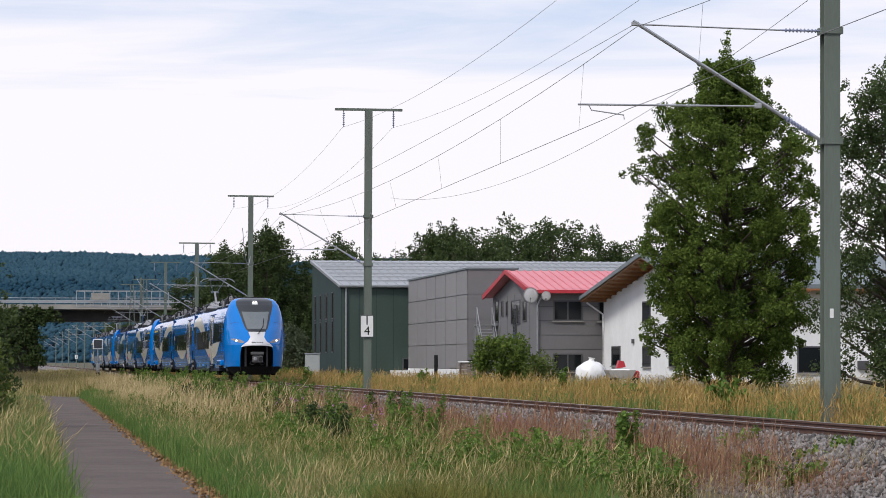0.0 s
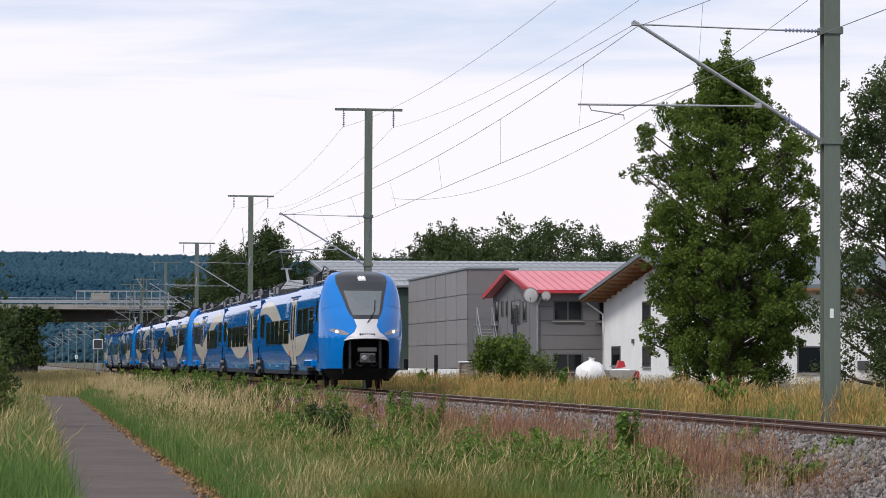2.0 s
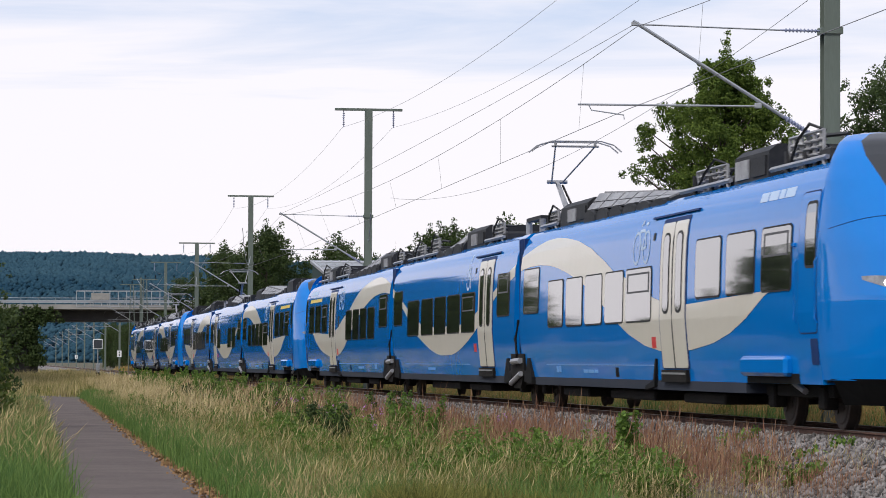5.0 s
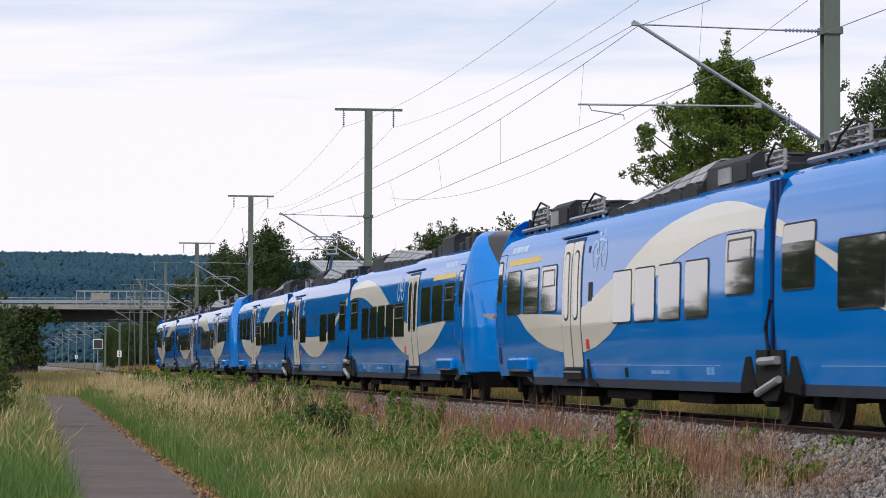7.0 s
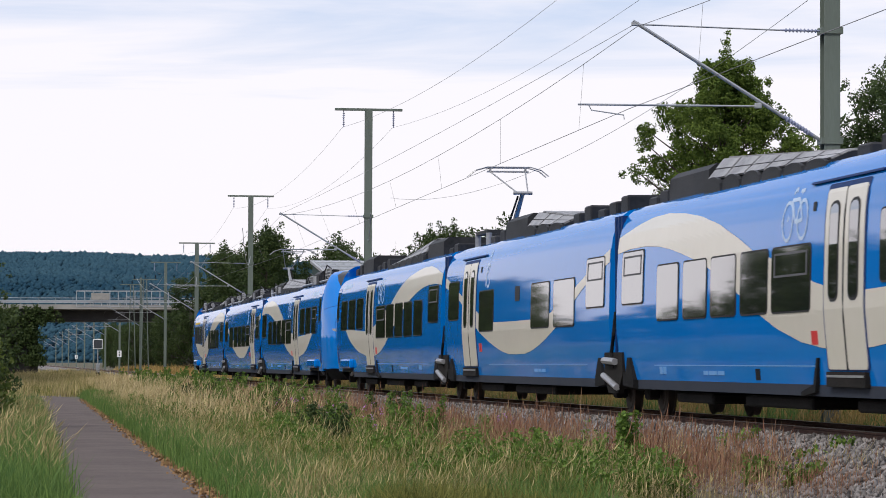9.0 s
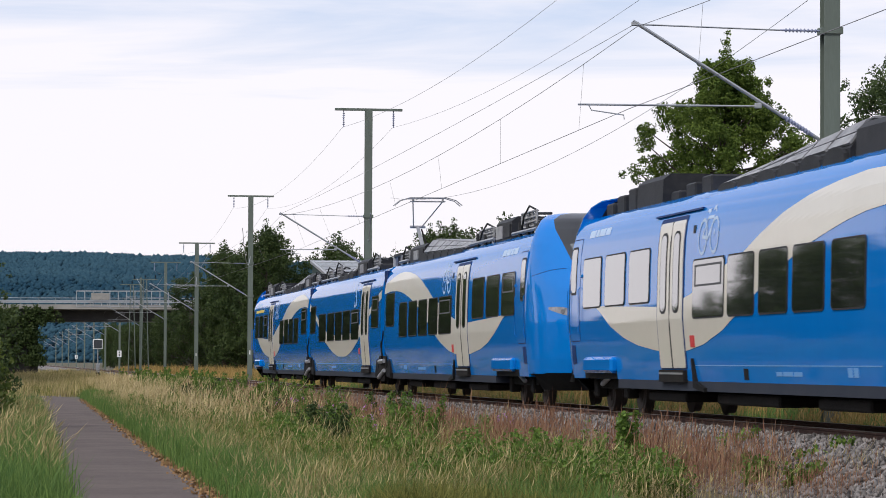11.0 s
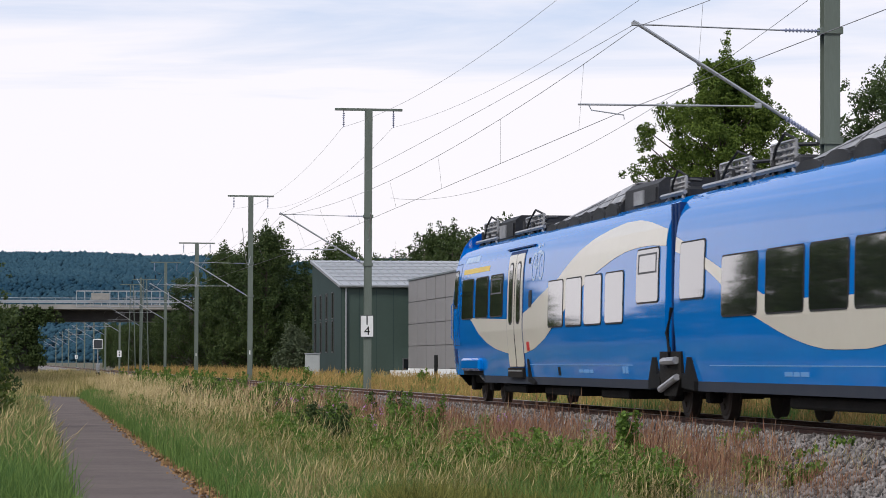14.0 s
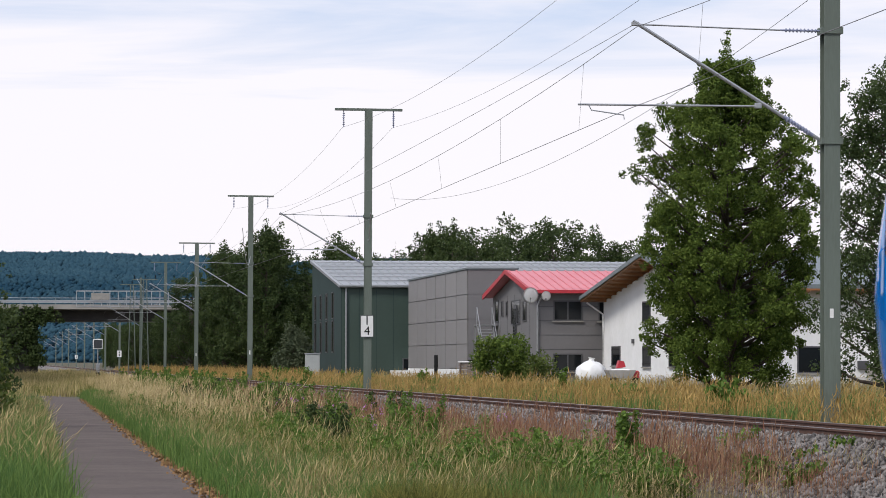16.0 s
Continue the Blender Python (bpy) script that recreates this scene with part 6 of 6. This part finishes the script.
def end_car(train, rear):
    """A cab car; the rear one is its mirror image, with the first class band."""
    def Y(e):
        return 70 - e if rear else e
    car = part("end_car", shell(bmesh.new(), min(Y(2.4), Y(24.72)), max(Y(2.4), Y(24.72))), M_BLUE, train, "bright blue end car with cream wave", smooth=False)
    part("skirt", boxes((-1.33, 1.33, min(Y(6.4), Y(23.3)), max(Y(6.4), Y(23.3)), 0.45, 0.599)), M_SKIRT, car)
    # nose
    part("nose_side", nose_grid(rear, (0.66, 3.91), False, 0, 24, 14), M_BLUE, car, smooth=True)
    part("chin", nose_grid(rear, (1.64, 2.29), True, 0, 8, 12), M_CHIN, car, "white front panel", smooth=True)
    scr = part("windscreen_surround", nose_grid(rear, (2.29, 3.91), True, 0, 14, 12), M_SCREEN, car, "dark grey windscreen surround", smooth=True)
    part("windscreen", nose_grid(rear, (2.42, 3.24), True, 0.012, 10, 12, cols=0.84), M_CABGLASS, scr, smooth=True)
    s = -1 if rear else 1
    bm = bmesh.new()
    lip = [(-0.74 + 1.48 * k / 12) for k in range(13)]
    fr = [[bm.verts.new((x, Y(nose_at(x, 1.65) - o), 1.67 + dz - 0.09 * (x / 0.78) ** 4)) for x in lip] for o, dz in ((-0.02, 0.02), (0.07, 0.0), (0.07, -0.02), (-0.02, -0.035))]
    for r0, r1 in zip(fr, fr[1:]):
        for k in range(12):
            bm.faces.new((r0[k], r0[k + 1], r1[k + 1], r1[k]))
    bmesh.ops.recalc_face_normals(bm, faces=bm.faces[:])
    part("lip", bm, M_CHIN, car, "projecting white lip", smooth=True)
    part("number_mark", boxes(*[(-0.26 + 0.075 * k, -0.21 + 0.075 * k, min(Y(nose_at(0, 1.80) - 0.006), Y(nose_at(0, 1.80) + 0.05)), max(Y(nose_at(0, 1.80) - 0.006), Y(nose_at(0, 1.80) + 0.05)), 1.76, 1.82) for k in range(7)]), M_FRAME, car)
    wip = [Vector((x, Y(nose_at(x, z) - 0.04), z)) for x, z in ((0.02, 2.18), (0.16, 2.34), (0.30, 2.56), (0.36, 2.92))]
    part("wiper", chain(wip, 0.014), M_BLACK, scr)
    fl = (min(Y(0.30), Y(0.9)), max(Y(0.30), Y(0.9)))
    part("coupler_bay", boxes((-0.78, 0.78, min(Y(1.3), Y(1.34)), max(Y(1.3), Y(1.34)), 0.5, 1.69), (-0.76, -0.72, min(Y(0.72), Y(1.3)), max(Y(0.72), Y(1.3)), 0.5, 1.69), (0.72, 0.76, min(Y(0.72), Y(1.3)), max(Y(0.72), Y(1.3)), 0.5, 1.69), (-0.72, 0.72, min(Y(0.7), Y(1.3)), max(Y(0.7), Y(1.3)), 1.6, 1.66)), M_BLACK, car, "black open coupler bay")
    cp = part("coupler", boxes((-0.24, 0.24, min(Y(0.08), Y(0.36)), max(Y(0.08), Y(0.36)), 0.86, 1.18), bevel=0.03), M_COUPLER, car, "grey automatic coupler")
    part("coupler_shaft", tube(bmesh.new(), (0, Y(0.36), 1.0), (0, Y(1.3), 1.0), 0.1), M_STEEL, cp)
    part("coupler_cone", tube(bmesh.new(), (-0.12, Y(0.0), 1.02), (-0.12, Y(0.1), 1.02), 0.06, 0.11), M_STEEL, cp)
    part("coupler_ring", tube(bmesh.new(), (0.13, Y(0.06), 1.02), (0.13, Y(0.1), 1.02), 0.11), M_RUBBER, cp)
    part("cable_box", boxes((-0.3, 0.3, min(Y(0.2), Y(0.5)), max(Y(0.2), Y(0.5)), 1.22, 1.36), bevel=0.02), M_COUPLER, cp)
    for x in (-0.5, 0.5):
        part("bay_strut", boxes((x - 0.05, x + 0.05, min(Y(0.9), Y(1.0)), max(Y(0.9), Y(1.0)), 0.55, 1.6), bevel=0.015), M_COUPLER, car)
        part("air_hose", chain([(x * 0.5, Y(0.5), 0.95), (x * 0.7, Y(0.42), 0.80), (x * 0.4, Y(0.36), 0.76), (x * 0.2, Y(0.3), 0.84)], 0.022), M_RUBBER, cp)
    bm = bmesh.new()
    xs = [-1.3 + 2.6 * k / 16 for k in range(17)]
    top = [bm.verts.new((x, Y(max(0.22, nose_at(x, 0.7) - 0.05)), 0.68)) for x in xs]
    low = [bm.verts.new((x * 0.80, Y(max(0.45, nose_at(x, 0.7) + 0.3)), 0.34)) for x in xs]
    bk = [bm.verts.new((x, Y(2.3), 0.66)) for x in xs]
    for k in range(16):
        bm.faces.new((top[k], top[k + 1], low[k + 1], low[k])), bm.faces.new((top[k], top[k + 1], bk[k + 1], bk[k]))
    bmesh.ops.recalc_face_normals(bm, faces=bm.faces[:])
    bmesh.ops.solidify(bm, geom=bm.faces[:], thickness=0.03)
    part("bumper", bm, M_BLACK, car, "black lower bumper")
    for q in (-1, 1):
        bm = bmesh.new()
        rows = []
        for k in range(9):
            t = k / 8
            x = 0.60 + 0.54 * t
            mid, half = 1.80 + 0.15 * t, 0.006 + 0.075 * math.sin(math.pi * (0.12 + 0.80 * t))
            rows.append([bm.verts.new((q * x, Y(nose_at(x, z) - 0.012), z)) for z in (mid - half * 0.9, mid, mid + half)])
        for r0, r1 in zip(rows, rows[1:]):
            for m in range(2):
                bm.faces.new((r0[m], r1[m], r1[m + 1], r0[m + 1]))
        hl = part("headlight", bm, M_LAMPGLASS, car, "slanted headlight")
        bm = bmesh.new()
        c = Vector((q * 0.93, Y(nose_at(0.93, 1.885) - 0.03), 1.885))
        tube(bm, c, c + Vector((q * 0.012, -s * 0.02, 0)), 0.042, n=12)
        part("bulb", bm, M_LAMP, hl, "lit white lamp")
        # cab side window and side flap
        part("door_seam", patch(bmesh.new(), q, min(Y(2.41), Y(3.32)), max(Y(2.41), Y(3.32)), 1.26, 3.14, 0.003, 0.09), M_NAVY, car)
        cd = part("cab_door", patch(bmesh.new(), q, min(Y(2.43), Y(3.30)), max(Y(2.43), Y(3.30)), 1.28, 3.12, 0.006, 0.08), M_BLUE, car)
        cw = part("cab_window", patch(bmesh.new(), q, min(Y(2.46), Y(3.00)), max(Y(2.46), Y(3.00)), 2.12, 3.0, 0.010, 0.09), M_RUBBER, cd, "narrow cab window in a black frame")
        part("pane", patch(bmesh.new(), q, min(Y(2.50), Y(2.96)), max(Y(2.50), Y(2.96)), 2.16, 2.96, 0.014, 0.07), M_TRAINGLASS, cw)
        part("side_flap", patch(bmesh.new(), q, min(Y(2.45), Y(2.8)), max(Y(2.45), Y(2.8)), 0.86, 1.2, 0.008, 0.03), M_NAVY, car)
        for ye in (2.36, 3.38):
            part("grab_rail", chain([(q * (hw(1.4) + 0.01), Y(ye), 1.4), (q * (hw(1.4) + 0.05), Y(ye), 1.45), (q * (hw(2.2) + 0.05), Y(ye), 2.2), (q * (hw(2.2) + 0.01), Y(ye), 2.25)], 0.010), M_BLUE, car)
        joint = [(0.78 + 0.60 * k / 10, 2.74 - 0.16 * (k / 10) ** 2) for k in range(11)]
        part("nose_joint", chain([(q * x, Y(nose_at(x, z) - 0.001), z) for x, z in joint], 0.006, n=4), M_NAVY, car)
        part("camera_pod", boxes((q * 1.40 - 0.03, q * 1.40 + 0.03, min(Y(3.48), Y(3.58)), max(Y(3.48), Y(3.58)), 2.42, 2.48), bevel=0.015), M_BLUE, car)
        # black plates stand for shaded hollows that the body doesn't have cut
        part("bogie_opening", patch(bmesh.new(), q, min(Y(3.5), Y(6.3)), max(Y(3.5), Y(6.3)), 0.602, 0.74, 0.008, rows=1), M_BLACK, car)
        part("jacking_recess", patch(bmesh.new(), q, min(Y(15.2), Y(15.45)), max(Y(15.2), Y(15.45)), 0.64, 0.80, 0.006, rows=1), M_BLACK, car)
        part("hose_duct", prism(bmesh.new(), [(Y(12.05), 0.95), (Y(12.15), 0.95), (Y(12.3), 0.6), (Y(12.9), 0.5), (Y(12.9), 0.44), (Y(12.2), 0.5)], "x", q * 1.30, q * 1.385), M_BLACK, car)
        # windows, doors, wave, lettering
        for k, (a, b, low) in enumerate(((3.65, 5.25, 0), (5.62, 7.28, 0), (7.62, 9.22, 0), (12.3, 14.3, 1), (14.5, 16.05, 1), (16.3, 17.85, 1), (18.1, 19.66, 1), (19.98, 21.52, 1), (22.55, 24.25, 0))):
            if not (rear and q < 0 and k == 3):
                z = 1.55 if low else 1.85
                add_window(car, q, Y(a), Y(b), z, z + 0.905, vent=k in ((2, 8) if rear and q < 0 else (0, 3, 8) if rear else (0, 3) if q < 0 else (3, 8)))
        if rear and q < 0:
            # small plain dark panel, its use unknown
            part("display", patch(bmesh.new(), q, min(Y(12.34), Y(12.66)), max(Y(12.34), Y(12.66)), 1.98, 2.32, 0.012, 0.03), M_RUBBER, car, "small plain dark side panel")
        # small black button panel, high beside the door
        part("speaker_grille", patch(bmesh.new(), q, min(Y(12.18), Y(12.32)), max(Y(12.18), Y(12.32)), 2.86, 2.98, 0.010, 0.02, rows=2), M_RUBBER, car)
        add_door(car, q, Y(9.88), Y(11.62), rear)
        part("painted_wave", wave(q, [4.6 + 20.1 * k / 80 for k in range(81)], end_z, Y), M_CREAM, car, "cream painted wave")
        part("bicycle_symbol", bicycle(q, Y(13.2), 2.78, -1 if rear else 1), M_LETTER, car)
        if rear:
            part("class_band", patch(bmesh.new(), q, min(Y(3.7), Y(7.3)), max(Y(3.7), Y(7.3)), 2.87, 2.98, 0.005, rows=2), M_YELLOW, car, "yellow first class band")
        part("logo", bars(q, min(Y(3.8), Y(5.6)), 3.12, (0.5, 0.25, 0.5, 0.4), 0.13), M_LETTER, car)
        part("lettering", bars(q, min(Y(17.0), Y(18.6)), 0.70, (0.3, 0.5, 0.4), 0.06), M_FAINT, car)
        part("lettering", bars(q, min(Y(20.5), Y(21.6)), 0.70, (0.2, 0.2), 0.12), M_FAINT, car)
        part("pinstripe", patch(bmesh.new(), q, min(Y(12.2), Y(22)), max(Y(12.2), Y(22)), 0.835, 0.85, 0.004, rows=1), M_FAINT, car)
        part("sand_box", boxes((q * 1.46 if q < 0 else 1.3, q * 1.3 if q < 0 else 1.46, min(Y(3.85), Y(6.3)), max(Y(3.85), Y(6.3)), 0.70, 0.98), bevel=0.05), M_BLUE, car, "blue bulging side cover")
    zs = (3.2, 3.4, 3.55, 3.65, 3.75, 3.86, 3.91)
    # dark middle sheet stands for the shaded hollow behind the nose
    for name, material, xa, xb in (("fairing_back", M_ROOFKIT, -0.72, 0.72), ("fairing_fin", M_BLUE, -1, -0.72), ("fairing_fin", M_BLUE, 0.72, 1)):
        bm = bmesh.new()
        edge = [[bm.verts.new((u * float(np.interp(z, NZ, N_HW)), Y(float(np.interp(z, NZ, N_BASE)) - 0.01), z)) for u in (xa, xb)] for z in zs]
        for r0, r1 in zip(edge, edge[1:]):
            bm.faces.new((r0[0], r0[1], r1[1], r1[0]))
        bmesh.ops.recalc_face_normals(bm, faces=bm.faces[:])
        bmesh.ops.solidify(bm, geom=bm.faces[:], thickness=0.02)
        part(name, bm, material, car)
    lamp = bmesh.new()
    for x in (-0.05, 0.05):
        c = Vector((x, Y(nose_at(0, 3.68) - 0.015), 3.68))
        tube(lamp, c, c + Vector((0, -s * 0.01, 0.004)), 0.035, n=10)
    part("top_lamp", lamp, M_LAMP, scr, "lit upper headlamp")
    plate = bmesh.new()
    rows = [[plate.verts.new((x, Y(nose_at(x, z) - 0.007), z)) for x in (-0.13, -0.04, 0.04, 0.13)] for z in (3.58, 3.64, 3.70, 3.77)]
    for r0, r1 in zip(rows, rows[1:]):
        for k in range(3):
            plate.faces.new((r0[k], r0[k + 1], r1[k + 1], r1[k]))
    part("lamp_plate", plate, M_CHIN, scr, "pale plate round the upper lamp")
    visor = [Vector((x, Y(nose_at(x, 3.27) - 0.012), 3.27 - 0.03 * (x / 0.66) ** 2)) for x in [-0.66 + 0.12 * k for k in range(12)]]
    part("visor_edge", chain(visor, 0.012, n=4), M_FRAME, scr)
    roof_unit(car, Y(3.3), Y(6.2), 3.98, "rack"), roof_unit(car, Y(6.4), Y(8.4), 4.02, "box"), roof_unit(car, Y(8.6), Y(11.9), 3.86, "rack"), roof_unit(car, Y(12.6), Y(19.6), 4.04, "cover", rear), roof_unit(car, Y(19.7), Y(22.4), 3.98, "box"), roof_unit(car, Y(22.7), Y(24.4), 3.85, "rack")
    for a, b in ((8.2, 10.9), (13.0, 16.6), (18.6, 21.0)):
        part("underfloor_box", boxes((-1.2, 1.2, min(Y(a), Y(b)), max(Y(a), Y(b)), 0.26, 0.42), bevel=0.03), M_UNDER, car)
    return car


def middle_car(train):
    y0, y1 = 25.34, 44.66
    car = part("middle_car", shell(bmesh.new(), y0, y1), M_BLUE, train, "bright blue middle car with cream wave")
    part("skirt", boxes((-1.33, 1.33, y0 + 1.3, y1 - 1.3, 0.45, 0.599)), M_SKIRT, car)
    for q in (-1, 1):
        for k, (a, b, low) in enumerate(((25.95, 27.5, 0), (30.48, 32.42, 1), (32.68, 34.62, 1), (34.88, 36.72, 1), (36.98, 38.98, 1), (39.42, 41.52, 1), (42.6, 44.25, 0))):
            if not (q > 0 and k in (2, 3)):
                z = 1.55 if low else 1.85
                add_window(car, q, a, b, z, z + 0.905, vent=k in ((0, 1) if q < 0 else (6,)))
        if q > 0:
            # small dark panel in the blank stretch, use unknown
            part("display", patch(bmesh.new(), q, 35.1, 35.62, 2.14, 2.44, 0.012, 0.03), M_RUBBER, car, "small plain dark side panel")
        part("speaker_grille", patch(bmesh.new(), q, 30.5, 30.64, 2.86, 2.98, 0.010, 0.02, rows=2), M_RUBBER, car)
        add_door(car, q, 28.12, 29.98)
        part("painted_wave", wave(q, [0.35 + 19.25 * k / 70 for k in range(71)], mid_z, lambda m: 25.03 + m), M_CREAM, car, "cream painted wave")
        part("pinstripe", patch(bmesh.new(), q, 31.5, 42.5, 0.835, 0.85, 0.004, rows=1), M_FAINT, car)
        part("lettering", bars(q, 37.0, 0.70, (0.4, 0.3, 0.4), 0.06), M_FAINT, car)
        part("wheelchair_symbol", wheelchair(q, 31.52, 2.9), M_LETTER, car, "pale wheelchair symbol")
    roof_unit(car, 29.0, 31.5, 3.9, "rack"), roof_unit(car, 31.6, 34.2, 4.0, "box"), roof_unit(car, 34.4, 38.6, 4.0, "cover", True), roof_unit(car, 38.8, 41.0, 3.95, "rack"), roof_unit(car, 41.2, 44.3, 3.88, "rack")
    for a, b in ((29.5, 32.5), (34.0, 38.5)):
        part("underfloor_box", boxes((-1.2, 1.2, a, b, 0.26, 0.42), bevel=0.03), M_UNDER, car)
    return car


def build_unit():
    train = thing("electric_train", "three-car bright blue electric train with cream wave", "train", "coupled train units")
    end_car(train, False), middle_car(train), end_car(train, True)
    for y in (25.03, 44.97):
        bm = bmesh.new()
        for k in range(5):
            box(bm, -1.30 + 0.03 * (k % 2), 1.30 - 0.03 * (k % 2), y - 0.31 + 0.124 * k, y - 0.31 + 0.124 * (k + 1), 0.75, 3.40 - 0.02 * (k % 2))
        gw = part("gangway_bellows", bm, M_NAVY, train, "dark blue folded gangway")
        for q in (-1, 1):
            part("bracket", prism(bmesh.new(), [(y - 0.75, 0.66), (y - 0.75, 1.06), (y + 0.75, 1.06), (y + 0.75, 0.66), (y + 0.4, 0.36), (y - 0.4, 0.36)], "x", q * 1.30, q * 1.40), M_UNDER, gw)
            for d in (-1, 1):
                part("bogie_cover", prism(bmesh.new(), [(y + d * 0.78, 0.50), (y + d * 0.78, 0.72), (y + d * 1.0, 0.70), (y + d * 1.12, 0.97), (y + d * 1.34, 0.97), (y + d * 1.62, 0.60), (y + d * 1.62, 0.46)], "x", q * 1.30, q * 1.395), M_BLACK, gw, "black slanted bogie cover")
            part("hose", chain([(q * 1.36, y + 0.05, 1.75), (q * 1.42, y + 0.12, 1.35), (q * 1.42, y - 0.05, 1.05), (q * 1.38, y + 0.1, 0.8)], 0.035), M_BLACK, gw)
            part("damper", tube(bmesh.new(), (q * 1.44, y - 0.6, 0.92), (q * 1.44, y + 0.35, 0.9), 0.06), M_STEEL, gw)
            part("damper", tube(bmesh.new(), (q * 1.44, y - 0.65, 0.66), (q * 1.44, y + 0.5, 0.46), 0.055), M_STEEL, gw)
    for y in (4.6, 25.03, 44.97, 65.4):
        bogie(train, y)
    pantograph(train, 26.6)
    return train


UNIT = build_unit()
UNITS = [UNIT, copy_thing(UNIT, pose(0, 0, 0)), copy_thing(UNIT, pose(0, 0, 0))]

# only the leading cab has its lamps lit
unlit = {}
for k, u in enumerate(UNITS):
    for o in u.children_recursive:
        if o.name.startswith(("bulb", "top_lamp")) and not (k == 0 and o.data.vertices[0].co.y < 35):
            if o.data.name not in unlit:
                me = o.data.copy()
                me.materials.clear()
                me.materials.append(M_LAMPGLASS)
                unlit[o.data.name] = me
            o.data = unlit[o.data.name]
            o["label"] = "unlit lamp"

# distance of the train's front from the camera's station, second by second; it slows gently
FRONT = (138.24, 117.22, 96.43, 75.85, 55.44, 35.17, 15.04, -4.95, -24.79, -44.46, -63.92, -83.15, -102.08, -120.66, -138.81, -156.48, -173.0)


def motions():
    for k, u in enumerate(UNITS):
        rows = []
        for t, s in enumerate(FRONT):
            rows.append((float(t), on_line(s + 70 * (k + 1), 0, 180) if k == 1 else on_line(s + 70 * k, 0)))
        # the reversed unit turns about its own origin, so its far end leads
        walk(u, rows)
        for w in [o for o in u.children_recursive if o.name.startswith("wheelset")]:
            x, y, z = w.location
            spin = []
            for i in range(0, 16 * FPS + 1):
                t = i / FPS
                s = float(np.interp(t, range(17), FRONT))
                a = math.degrees((FRONT[0] - s) / 0.425) * (-1 if k == 1 else 1)
                spin.append((t, pose(x, y, z, a % 360, 0, 0)))
            walk(w, spin)


motions()
